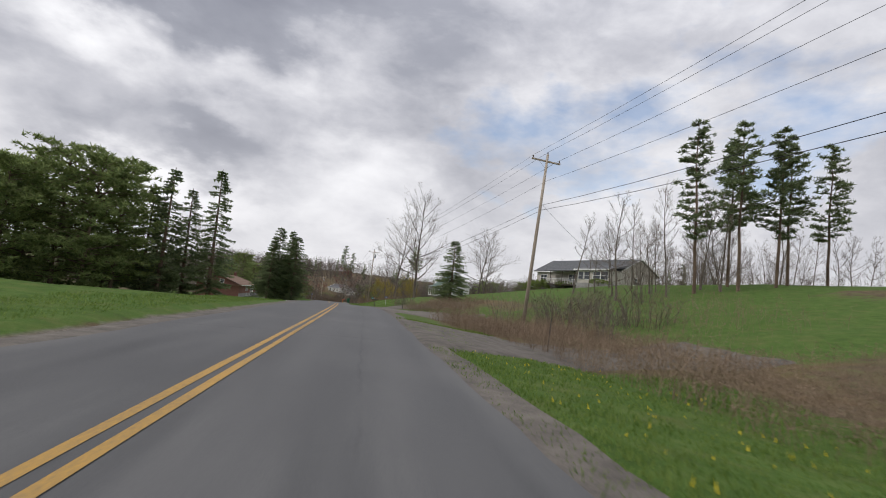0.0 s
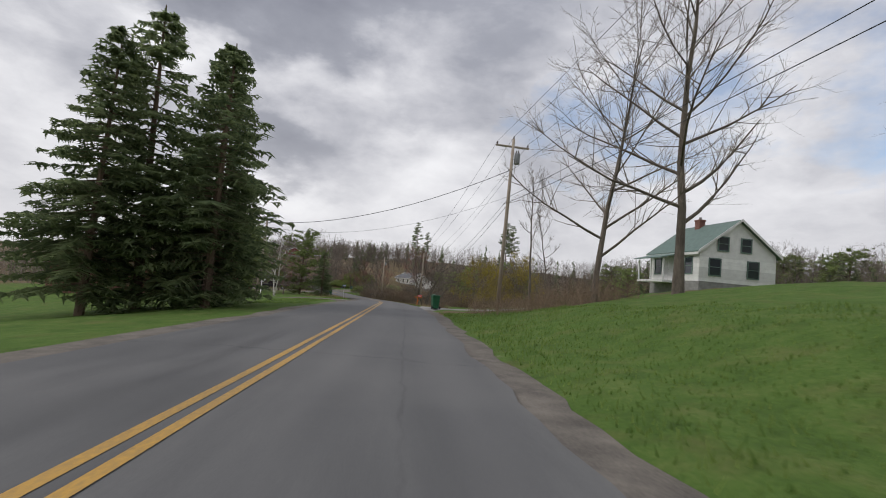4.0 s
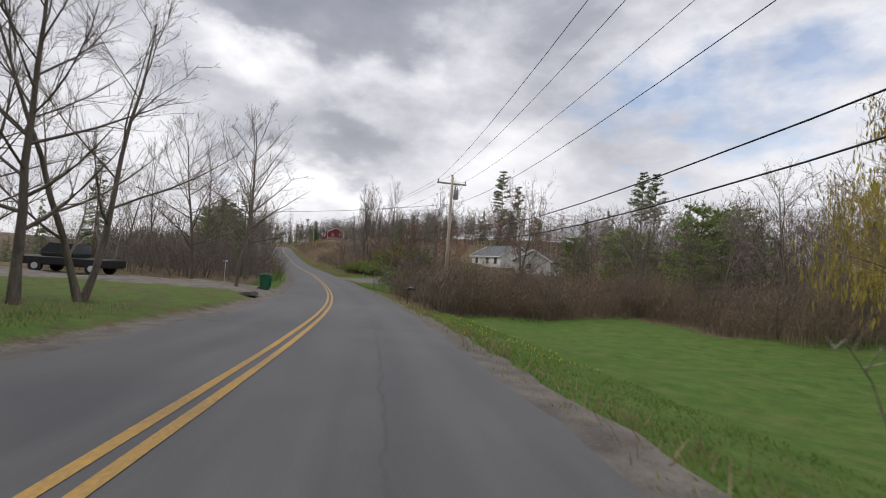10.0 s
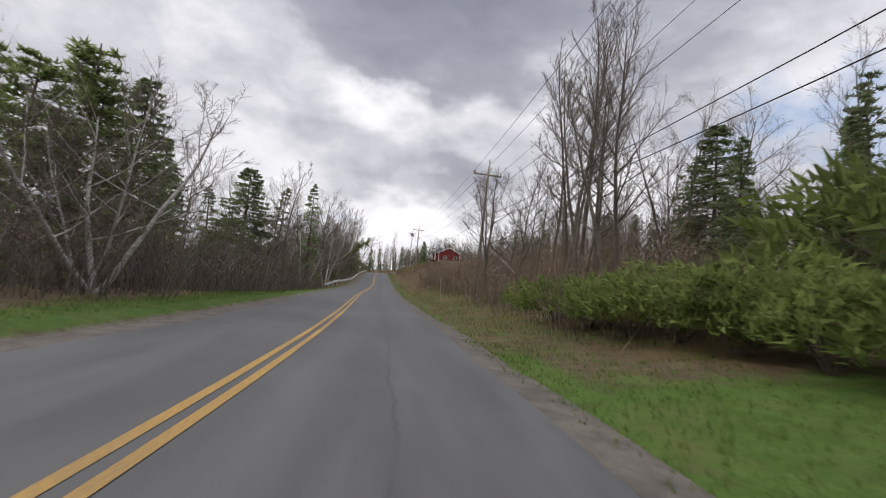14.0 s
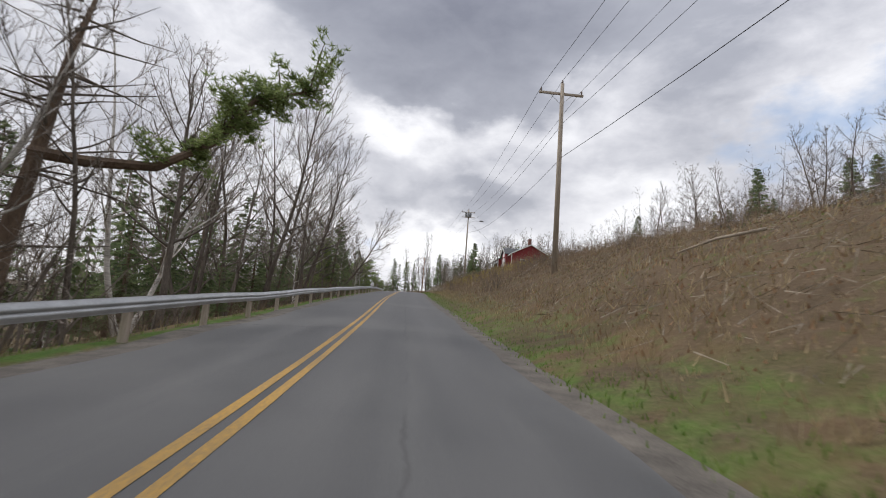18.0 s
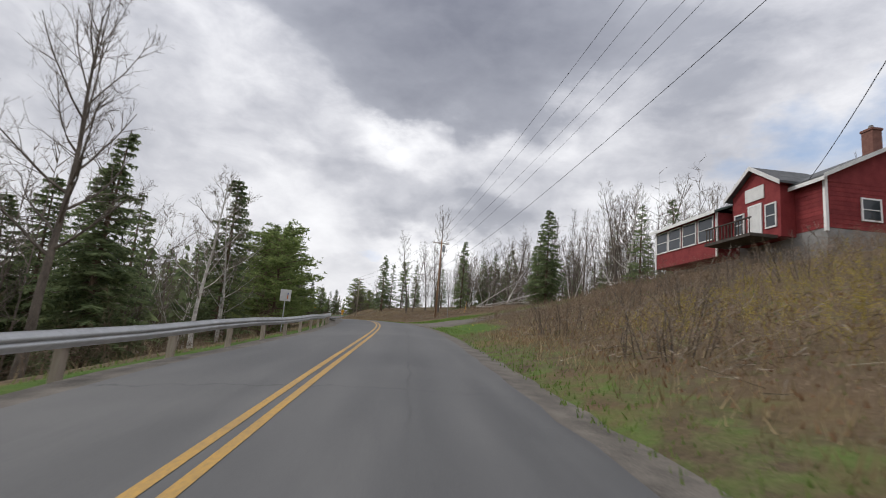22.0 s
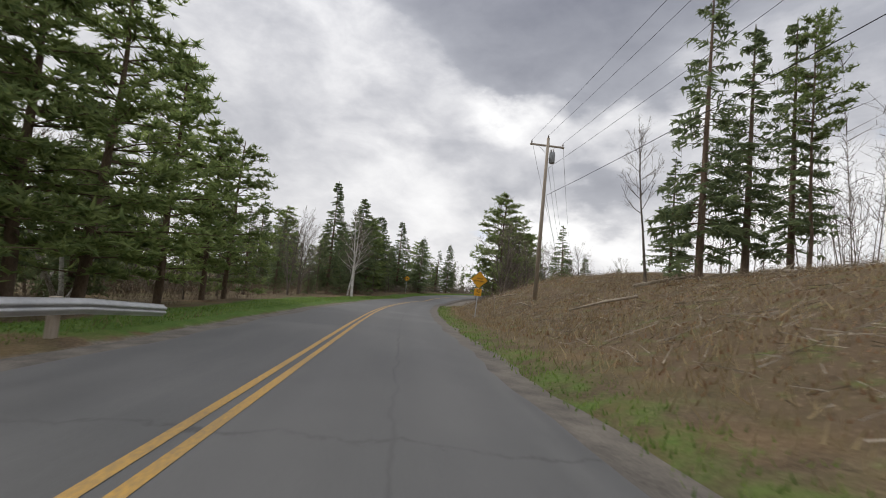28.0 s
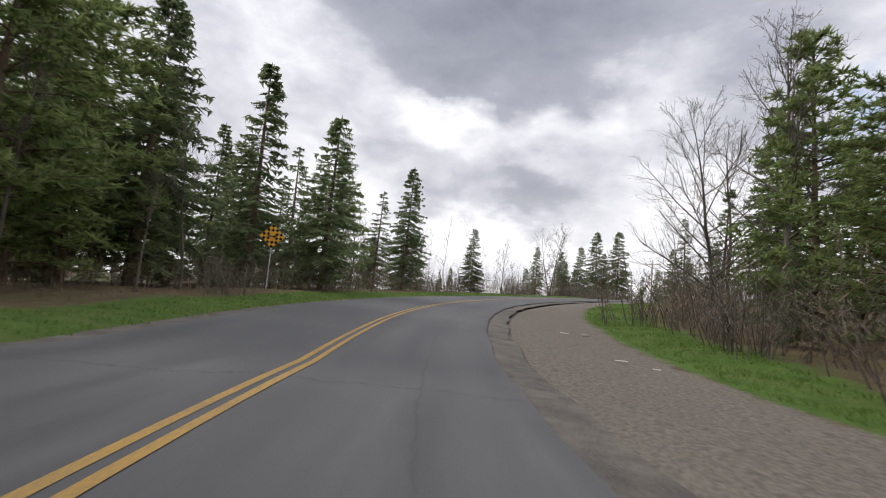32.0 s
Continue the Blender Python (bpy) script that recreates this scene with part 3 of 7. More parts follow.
# what covers the ground: (from u, to u, from d, to d, grass, gravel, chips)
COVER = [
    (.7, 2.4, 15, 34, .8, 0, 0), (-5, 2.2, -60, -4.4, 1, 0, 0), (-5, 1.2, 1.5, 6, 1, .15, 0), (-5, .72, 1.8, 10.5, 1, 0, 0), (1.2, 2.3, 2, 5, .6, .3, 0), (2.2, 4.8, -60, -4.6, .85, 0, 0), (3.04, 5.9, 2, 60, 1, 0, 0), (1.6, 3.2, 20, 70, 1, 0, 0),
    (4.65, 10.6, -40, -4.6, 1, 0, 0), (6.1, 11.5, 1.6, 50, 1, 0, 0), (11.3, 12.0, 1.6, 18, .95, 0, 0), (1.8, 2.75, 4.2, 15, .72, 0, 0), (.75, 1.8, 5.5, 13, .36, 0, 0), (10.6, 12.2, -24, -4.6, .55, .15, .1), (9.3, 10.8, -30, -4.6, .62, 0, .25), (12.2, 16.3, -7, -4.5, .9, 0, 0), (12.8, 14.4, 3, 24, 1, 0, 0),
]
COVER_B = [
    (11.5, 14.6, 2.3, 3.5, .62, .1, 0), (14.6, 24.0, 2.3, 3.1, .5, .2, .15), (14.5, 16.6, 3.1, 6.8, .40, 0, .1), (20.8, 23.6, 3.1, 5.2, .5, 0, .2), (25.2, 31.2, 2.3, 3.2, .5, .15, .15), (16, 28.2, -6.2, -4.5, .75, .15, 0), (16.3, 23.6, 4.5, 30, .3, 0, .55), (16.3, 23.6, 3.1, 4.6, .42, 0, .2), (24.45, 25.2, 3.6, 22, .9, 0, 0), (25.2, 27, 4, 24, .1, 0, .75), (27, 31.2, 4, 26, .33, 0, .55),
    (28.5, 40, -9.2, -5.7, 1, 0, 0), (31.2, 32, 3.6, 6.5, 1, 0, 0), (31.9, 40, 5.7, 8.2, 1, 0, 0), (23.3, 24.0, 3.0, 5.6, .85, 0, 0), (23.3, 24.0, 5.6, 26, .25, 0, .2), (24.0, 24.5, 8, 26, .6, 0, .1), (-5, 50, -5.4, -4.2, .3, .75, 0), (-5, 50, 1.3, 2.1, .25, .9, 0), (31.1, 31.9, 1.4, 3.4, .0, 1, 0), (31.8, 36, 1.4, 5.5, .0, 1, 0),
]


def cover(u, d):
    c = np.zeros((len(u), 4))
    c[:, 3] = 1
    c[:, 0] = 0.28
    for a, b, p, q, g, s, w in COVER + COVER_B:
        f = np.clip((u - a) / 0.12, 0, 1) * np.clip((b - u) / 0.12, 0, 1) * np.clip((d - p) / 0.35 + 0.5, 0, 1) * np.clip((q - d) / 0.35 + 0.5, 0, 1)
        c[:, :3] = c[:, :3] * (1 - f[:, None]) + np.array((g, s, w)) * f[:, None]
    return c


def sheet(name, xs, ys, zs, mat, colours=None, uv=None, label="", kind="structure"):
    """A grid of points (rows, columns) as one mesh."""
    r, c = xs.shape
    k = np.arange(r * c).reshape(r, c)
    f = np.stack([k[:-1, :-1], k[:-1, 1:], k[1:, 1:], k[1:, :-1]], -1).reshape(-1, 4)
    me = bpy.data.meshes.new(name)
    me.from_pydata(np.stack([xs, ys, zs], -1).reshape(-1, 3).tolist(), [], f.tolist())
    me.materials.append(mat)
    me.polygons.foreach_set("use_smooth", [True] * len(f))
    if colours is not None:
        a = me.color_attributes.new("cover", "FLOAT_COLOR", "POINT")
        a.data.foreach_set("color", colours.reshape(-1).astype(np.float32))
    if uv is not None:
        l = me.uv_layers.new(name="UVMap")
        l.data.foreach_set("uv", uv.reshape(-1, 2)[f.reshape(-1)].reshape(-1).astype(np.float32))
    me.update()
    return tagged(new(name, me), label, "", "", kind)


def lay_strip(name, ds, up, mat, a=-4, b=46, label="", step=1, edge=0.0, with_uv=False, kind="structure"):
    m = np.where((RU >= a) & (RU <= b))[0][::step]
    ds = np.array(ds, float)
    D = np.repeat(ds[None], len(m), 0)
    D = D - np.where(D < -3.5, np.interp(RU[m], [30.3, 32], [0, 1.3])[:, None], 0)
    if edge:
        w = edge * (0.6 * rough(RU[m] * 17, RU[m] * 5, 1.6) + 0.4 * rough(RU[m] * 31, RU[m] * 9, 0.9))
        D[:, -1] += w
        D[:, 0] += edge * rough(RU[m] * 13 + 40, RU[m] * 7, 1.7)
    D = D + centre(RU[m])[:, None]
    X = RP[m, 0][:, None] + D * RN[m, 0][:, None]
    Y = RP[m, 1][:, None] + D * RN[m, 1][:, None]
    Z = RP[m, 2][:, None] + drop(RU[m])[:, None] * np.clip(-D / 5.45, 0, 2) + up - 0.012 * np.abs(D + 1.5)
    uv = np.stack([D, np.repeat(np.cumsum(np.r_[0, np.linalg.norm(np.diff(RP[m, :2], axis=0), axis=1)])[:, None], D.shape[1], 1)], -1) if with_uv else None
    return sheet(name, X, Y, Z, mat, uv=uv, label=label, kind=kind)


def terrain():
    # far ground out to the skyline, lying a little lower beneath the verges
    xs = np.concatenate([-180 - np.geomspace(3000, 250, 26), np.arange(-420, 140, 7.0), -180 + np.geomspace(330, 3000, 26)])
    ys = np.concatenate([240 - np.geomspace(3000, 330, 26), np.arange(-80, 660, 7.0), 240 + np.geomspace(430, 3000, 26)])
    X, Y = np.meshgrid(xs, ys)
    xy = np.stack([X.ravel(), Y.ravel()], 1)
    u, d, z = near_road(xy)
    h = height(xy) - 3.0 * np.clip((43 - np.abs(d)) / 10, 0, 1)
    out = np.maximum(np.abs(X + 180) - 260, np.maximum(np.abs(Y - 240) - 340, 0)).ravel()
    h = np.where(out > 0, h * np.exp(-out / 300) + (-6 + 12 * rough(xy[:, 0], xy[:, 1], 260)) * (1 - np.exp(-out / 300)), h)
    sheet("ground", X, Y, h.reshape(X.shape), M["ground"], cover(u, d).reshape(*X.shape, 4), label="rolling brown and green countryside ground")
    for name, ds in (("verge_right", [1.2, 1.7, 2.1, 2.6, 3.1, 3.6, 4.2, 5, 6, 7, 8.2, 9.5, 11, 13, 15, 17.5, 20, 23, 27, 32, 38, 45]), ("verge_left", [-45, -38, -32, -27, -23, -20, -17.5, -15, -13, -11, -9.5, -8.2, -7.2, -6.4, -5.8, -5.2, -4.7, -4.3, -4.0])):
        m = np.where((RU >= -3.5) & (RU <= 38))[0]
        D = np.repeat(np.array(ds, float)[None], len(m), 0)
        inner = np.interp(RU[m], [31, 32.5, 34, 36.5, 38], [60, 46, 40, 40, 60])
        if name == "verge_right":
            D = np.minimum(D, inner[:, None])
        X = RP[m, 0][:, None] + D * RN[m, 0][:, None]
        Y = RP[m, 1][:, None] + D * RN[m, 1][:, None]
        U = np.repeat(RU[m][:, None], D.shape[1], 1)
        Z = height(np.stack([X.ravel(), Y.ravel()], 1)).reshape(X.shape) - 0.05
        # the verge dips under the asphalt's edge
        Z -= 0.17 * np.clip((2.75 - D) / 0.4, 0, 1) * np.clip((D + 5.5 + np.interp(RU[m], [30.3, 32], [0, 1.3])[:, None]) / 0.4, 0, 1)
        sheet(name, X, Y, Z, M["ground"], cover(U.ravel(), D.ravel()).reshape(*X.shape, 4), label="roadside verge with spring grass and brown litter")


terrain()
lay_strip("road", [-4.35, -4.0, -3.2, -2.4, -1.6, -0.8, 0, 0.8, 1.4, 1.75], 0.0, M["asphalt"], edge=0.12, with_uv=True, label="worn grey two-lane asphalt road")
lay_strip("shoulder_right", [1.5, 2.0, 2.45], -0.045, M["shoulder"], edge=0.2, label="dark gravel shoulder along the asphalt")
lay_strip("shoulder_left", [-5.1, -4.6, -4.1], -0.045, M["shoulder"], edge=0.2, label="dark gravel shoulder along the asphalt")
for k, c in enumerate((-1.66, -1.44)):
    tagged(lay_strip("centre_line", [c - 0.055, c + 0.055], 0.005, M["paint"], edge=0.008, kind="", label="worn yellow double centre line on the asphalt"), category="road marking", group="double centre line")
tagged(lay_strip("salt_line", [-5.43, -5.36, -5.3], -0.075, M["white_line"], a=2.0, b=3.8, edge=0.13, kind="", label="pale dried salt and sand line along the road edge"), category="road marking")


# ---- trees ----
def rnd(a, b):
    return random.uniform(a, b)


def spruce_meshes(h, wide, seed, thin=1.0):
    random.seed(seed)
    wood, leaf = Mesh(), Mesh()
    lean = Vector((rnd(-.02, .02), rnd(-.02, .02), 0))
    axis = lambda z: Vector((lean.x * z, lean.y * z, z))
    wood.tube([axis(h * k / 6) - (Vector((0, 0, 0.4)) if k == 0 else Vector()) for k in range(7)], [0.013 * h * (1 - k / 6.3) + 0.012 for k in range(7)], 7)
    z = h * rnd(0.05, 0.1)
    while z < h * 0.985:
        f = 1 - z / h
        n = int(5 + 2 * f)
        for j in range(n):
            if random.random() > thin:
                continue
            a = rnd(0, 2 * math.pi)
            L = wide * (f ** 0.75) * rnd(0.6, 1.12) + 0.12
            if z < 0.18 * h:
                L *= rnd(0.5, 1.0)
            out = Vector((math.cos(a), math.sin(a), 0))
            side = Vector((-out.y, out.x, 0))
            rise = rnd(-0.05, 0.25) if f < 0.35 else rnd(-0.3, 0.08)
            sp = [axis(z) + out * (L * t) + Vector((0, 0, L * (rise * t - 0.30 * t * t + 0.20 * t**3))) for t in (0, 0.35, 0.7, 1.0)]
            wood.tube(sp[:3], [0.02 + 0.006 * L, 0.012, 0.006], 3)
            m = max(3, int(L * 3.2))
            for q in range(m):
                t = (q + rnd(0.3, 1.0)) / m
                t = 0.12 + 0.88 * t
                i = min(2, int(t * 3))
                p = sp[i].lerp(sp[i + 1], min(1, max(0, (t - (0, 0.35, 0.7)[i]) / (0.35, 0.35, 0.3)[i])))
                w = (0.16 + 0.24 * L * (1 - t) + 0.07 * L) * rnd(0.7, 1.2)
                for s in (-1, 1):
                    tip = p + side * (s * w) + out * (w * rnd(0.3, 0.9)) + Vector((0, 0, -w * rnd(0.15, 0.7)))
                    b1 = p + out * rnd(0.10, 0.2) + Vector((0, 0, rnd(0.0, 0.05)))
                    b2 = p - out * rnd(0.04, 0.12) - Vector((0, 0, rnd(0.03, 0.12)))
                    j = Vector((rnd(-.1, .1), rnd(-.1, .1), rnd(-.12, .04)))
                    leaf.face(b2, tip + j, p + out * 0.02), leaf.face(p + out * 0.04, tip - j * .5 + out * 0.08, b1)
                    e = tip.lerp(p, 0.5)
                    leaf.face(e, e + Vector((rnd(-.08, .08), rnd(-.08, .08), -rnd(0.1, 0.3))) + side * (s * 0.06), e + out * rnd(0.06, 0.16))
            tip = sp[3]
            leaf.face(tip + out * 0.15, tip + side * 0.1 - out * 0.2, tip - side * 0.1 - out * 0.2 - Vector((0, 0, .06)))
        z += h * rnd(0.013, 0.022) + 0.04
    top = axis(h)
    for j in range(5):
        a = j * 1.26
        leaf.face(top, top + Vector((0.09 * math.cos(a), 0.09 * math.sin(a), -0.55)), top + Vector((0.09 * math.cos(a + 1), 0.09 * math.sin(a + 1), -0.5)))
    return wood, leaf


def pine_meshes(h, wide, seed, bare=0.15, shape=1.0):
    random.seed(seed)
    wood, leaf = Mesh(), Mesh()
    bend = [Vector((rnd(-.12, .12), rnd(-.12, .12), 0)) for _ in range(8)]
    ax = [Vector((0, 0, -0.4))]
    for k in range(1, 9):
        ax.append(Vector((ax[-1].x, ax[-1].y, h * k / 8)) + bend[k - 1] * (h / 14))
    axis = lambda z: ax[min(7, int(z / h * 8))].lerp(ax[min(8, int(z / h * 8) + 1)], z / h * 8 - int(z / h * 8))
    wood.tube(ax, [(0.010 if bare > 0.25 else 0.015) * h * (1 - k / 8.6) + 0.015 for k in range(9)], 7)
    z = h * bare
    while z < h * 0.98:
        f = z / h
        prof = min(1, 0.5 + (f - bare) / 0.2) * (1 - f) ** 0.72 * 1.1 + 0.07
        if not shape:                                # a domed crown
            prof = math.sqrt(max(0.03, 1 - ((f - 0.42) / 0.62) ** 2)) * min(1, 0.62 + (f - bare) / 0.25)
        for j in range(random.choice((3, 4, 5))):
            a = rnd(0, 2 * math.pi)
            L = wide * prof * rnd(0.55, 1.15) + 0.2
            out = Vector((math.cos(a), math.sin(a), 0))
            rise = rnd(-0.08, 0.22) + 0.5 * f
            sp = [axis(z) + out * (L * t) + Vector((0, 0, L * rise * (t - 0.35 * t * t))) + Vector((-out.y, out.x, 0)) * (L * rnd(-.12, .12) * t) for t in (0, .3, .6, .85, 1)]
            wood.tube(sp, [0.018 + 0.009 * L, 0.016 + 0.004 * L, 0.018, 0.012, 0.006], 4)
            m = int(5 + L * 5.2)
            for q in range(m):
                t = rnd(0.12, 1.0) ** 0.75
                i = min(3, int(t * 4))
                p = sp[i].lerp(sp[i + 1], t * 4 - i if i < 3 else min(1, t * 4 - 3))
                p = p + Vector((rnd(-1, 1), rnd(-1, 1), rnd(-.3, .4))) * (0.14 + 0.15 * L * t)
                g = rnd(0.18, 0.36)
                for s in range(7):
                    d = Vector((rnd(-1, 1), rnd(-1, 1), rnd(-.35, .9))).normalized()
                    w = d.cross(Vector((rnd(-1, 1), rnd(-1, 1), rnd(-1, 1)))).normalized() * (g * 0.19)
                    leaf.face(p - w, p + d * g * rnd(0.9, 1.5), p + w)
        z += h * rnd(0.026, 0.045)
    return wood, leaf


def bare_meshes(h, half, seed, forks=1, low=0.25, rise=0.5, gnarl=0.12, bud=0.0, limbs=20, fine=3, thick=0.0115):
    """A leafless tree with a rounded crown: trunk and limbs in one mesh, twigs in another, buds in a third."""
    random.seed(seed)
    wood, twig, buds = Mesh(), Mesh(), Mesh()
    shake = lambda k: Vector((rnd(-1, 1), rnd(-1, 1), rnd(-1, 1))) * k

    def line(p, d, L, n, wander, lift):
        pts = [p]
        d = d.copy()
        for _ in range(n):
            d = (d + shake(wander) + Vector((0, 0, lift))).normalized()
            pts.append(pts[-1] + d * (L / n))
        return pts

    def on_line(pts, t):
        f = min(t, 0.999) * (len(pts) - 1)
        i = int(f)
        return pts[i].lerp(pts[i + 1], f - i), (pts[i + 1] - pts[i]).normalized()

    def ribbon(pts, w):
        s = (pts[-1] - pts[0]).cross(shake(1.0)).normalized()
        for i in range(len(pts) - 1):
            a, b = w * (1 - 0.6 * i / len(pts)), w * (1 - 0.6 * (i + 1) / len(pts))
            twig.face(pts[i] - s * a, pts[i] + s * a, pts[i + 1] + s * b, pts[i + 1] - s * b)

    for k in range(forks):
        hk = h if forks == 1 else h * rnd(0.72, 1.0)
        d = Vector((rnd(-.03, .03), rnd(-.03, .03), 1)) if forks == 1 else Vector((math.cos(6.28 * k / forks + 1) * rnd(.2, .42), math.sin(6.28 * k / forks + 1) * rnd(.2, .42), 1))
        tr = line(Vector((0, 0, -0.35)), d.normalized(), hk * 1.02, 8, 0.05 + gnarl * 0.35, 0.06 if forks > 1 else 0.0)
        r0 = thick * h * (1.0 if forks == 1 else 0.75) + 0.02
        wood.tube(tr, [r0 * (1.25 if i == 0 else 1) * (1 - 0.92 * (i / 8) ** 0.9) + 0.012 for i in range(9)], 7)
        m = max(8, limbs // forks)
        turn = rnd(0, 6.28)
        for j in range(m):
            t = low + (0.99 - low) * (j + rnd(0.1, 0.9)) / m
            p, base = on_line(tr, t)
            c = low + 0.14
            prof = math.sqrt(max(0.02, 1 - ((t - c) / (1.06 - c)) ** 2)) if t > c else 0.85
            L = (half * h * prof * rnd(0.8, 1.15) + 0.04 * h) * 1.12
            turn += 2.4 + rnd(-.5, .5)
            a = radians(72 - 46 * (t - low) / (1 - low)) * rnd(0.8, 1.15)
            dl = Vector((math.cos(turn) * math.sin(a), math.sin(turn) * math.sin(a), math.cos(a)))
            limb = line(p, dl, L, 5, gnarl, 0.16 * rise)
            rl = max(0.012, r0 * (1 - 0.85 * t) * 0.5)
            wood.tube(limb, [rl * (1 - 0.8 * i / 5) + 0.004 for i in range(6)], 4)
            for q in range(int(5 + min(6, L * 1.1))):
                s = rnd(0.18, 1.0)
                b, bd = on_line(limb, s)
                L2 = L * rnd(0.28, 0.5) * (1.2 - 0.6 * s)
                nd = (bd + shake(0.85) + Vector((0, 0, 0.22 * rise))).normalized()
                sub = line(b, nd, L2, 3, gnarl, 0.10 * rise)
                twig.tube(sub, [rl * 0.35 + 0.004, rl * 0.25 + 0.004, 0.008, 0.004], 3)
                for _ in range(5):
                    e, ed = on_line(sub, rnd(0.2, 1.0))
                    L3 = L2 * rnd(0.3, 0.6)
                    tw = line(e, (ed + shake(0.8)).normalized(), L3, 2, gnarl, 0.12 * rise)
                    ribbon(tw, 0.0075)
                    for _ in range(fine):
                        f, fd = on_line(tw, rnd(0.15, 1.0))
                        g = f + (fd + shake(0.8) + Vector((0, 0, .15))).normalized() * (L3 * rnd(0.3, 0.6))
                        w = (g - f).cross(shake(1.0)).normalized() * 0.006
                        twig.face(f - w, f + w, g)
                        if bud and random.random() < bud:
                            e2 = g + shake(0.12)
                            z = shake(0.055)
                            buds.face(e2, e2 + z, e2 + Vector((z.y, -z.z, z.x)))
    return wood, twig, buds


def shrub_mesh(h, wide, seed, n=26):
    """A thicket of thin brown stems, each with a few side twigs."""
    random.seed(seed)
    m, tw = Mesh(), Mesh()
    for _ in range(n):
        a, r = rnd(0, 6.28), wide * 0.6 * math.sqrt(random.random())
        p = Vector((math.cos(a) * r, math.sin(a) * r, -0.2))
        d = Vector((math.cos(a) * rnd(0, .5) + rnd(-.2, .2), math.sin(a) * rnd(0, .5) + rnd(-.2, .2), 1)).normalized()
        L = h * rnd(0.5, 1.1)
        pts = [p, p + d * L * .35, p + d * L * .7 + Vector((rnd(-.2, .2), rnd(-.2, .2), 0)), p + d * L + Vector((rnd(-.45, .45), rnd(-.45, .45), -0.1 * L))]
        m.tube(pts, [0.018, 0.014, 0.010, 0.005], 3)
        for _ in range(9):
            t = rnd(0.25, 0.98) * 3
            b = pts[int(t)].lerp(pts[int(t) + 1], t - int(t))
            e = b + Vector((rnd(-1, 1), rnd(-1, 1), rnd(-.1, 1.0))) * (0.32 * L * rnd(0.3, 0.8))
            s = Vector((rnd(-1, 1), rnd(-1, 1), 0)).normalized() * 0.011
            tw.face(b - s, b + s, e)
            for _ in range(2):
                c = b.lerp(e, rnd(.3, .9))
                tw.face(c - s * .7, c + s * .7, c + Vector((rnd(-1, 1), rnd(-1, 1), rnd(-.2, .8))) * rnd(0.12, 0.35))
    return m, tw


def bush_meshes(h, wide, seed, tufts=260):
    """A clipped evergreen bush of small scale-leaf sprays."""
    random.seed(seed)
    wood, leaf = Mesh(), Mesh()
    for _ in range(6):
        a = rnd(0, 6.28)
        wood.tube([(0, 0, -.2), (math.cos(a) * wide * .2, math.sin(a) * wide * .2, h * .4), (math.cos(a) * wide * .45, math.sin(a) * wide * .45, h * .75)], [.05, .03, .012], 4)
    for _ in range(tufts):
        a, t, e = rnd(0, 6.28), rnd(0.75, 1.05), rnd(-0.35, 1.0)
        c = math.sqrt(max(0, 1 - e * e * .9)) if e > 0 else 1
        bump = 1 + 0.18 * math.sin(3 * a + seed) + 0.1 * math.sin(7 * a)
        p = Vector((math.cos(a) * c * wide * t * bump * .5 * 1.15, math.sin(a) * c * wide * t * bump * .5 * 1.15, max(0.06, h * (0.42 + 0.58 * e * t))))
        for _ in range(7):
            d = Vector((math.cos(a) * rnd(.1, 1.2) + rnd(-.5, .5), math.sin(a) * rnd(.1, 1.2) + rnd(-.5, .5), rnd(-.2, 1.2))).normalized()
            s = d.cross(Vector((rnd(-1, 1), rnd(-1, 1), rnd(-1, 1)))).normalized() * rnd(.03, .06)
            b = p + Vector((rnd(-.15, .15), rnd(-.15, .15), rnd(-.12, .12)))
            leaf.face(b - s, b + d * rnd(.16, .34), b + s)
    return wood, leaf


KINDS = {}


def kind_of(name, parts):
    """Keep the meshes of one kind of tree: (part name, mesh data)."""
    KINDS.setdefault(name, []).append(parts)


for k in range(4):
    w, l = spruce_meshes(12, (2.7, 2.3, 3.0, 2.0)[k], 40 + k, (1, .95, 1, .8)[k])
    kind_of("spruce", (12, [("trunk", w.data("trunk", M["pine_bark"])), ("crown", l.data("crown", M["spruce"]))]))
for k in range(2):
    w, l = spruce_meshes(12, (2.2, 1.9)[k], 60 + k, 0.45)
    kind_of("thin_spruce", (12, [("trunk", w.data("trunk", M["pine_bark"])), ("crown", l.data("crown", M["spruce"]))]))
for k in range(3):
    w, l = pine_meshes(12, (3.4, 2.7, 4.0)[k], 70 + k, (.1, .16, .07)[k])
    kind_of("white_pine", (12, [("trunk", w.data("trunk", M["pine_bark"], True)), ("crown", l.data("crown", M["pine"]))]))
for k in range(3):
    w, l = pine_meshes(10, (3.9, 3.3, 3.6)[k], 75 + k, (.05, .12, .08)[k], 0.0)
    kind_of("round_pine", (10, [("trunk", w.data("trunk", M["pine_bark"], True)), ("crown", l.data("crown", M["pine"]))]))
for k in range(2):
    w, l = pine_meshes(14, (2.3, 2.7)[k], 80 + k, (.3, .38)[k])
    kind_of("tall_pine", (14, [("trunk", w.data("trunk", M["pine_bark"], True)), ("crown", l.data("crown", M["spruce"]))]))
for k in range(2):
    w, l = pine_meshes(16, (3.0, 3.4)[k], 84 + k, (.5, .42)[k], 0.0)
    kind_of("bare_pine", (16, [("trunk", w.data("trunk", M["pine_bark"], True)), ("crown", l.data("crown", M["pine"]))]))
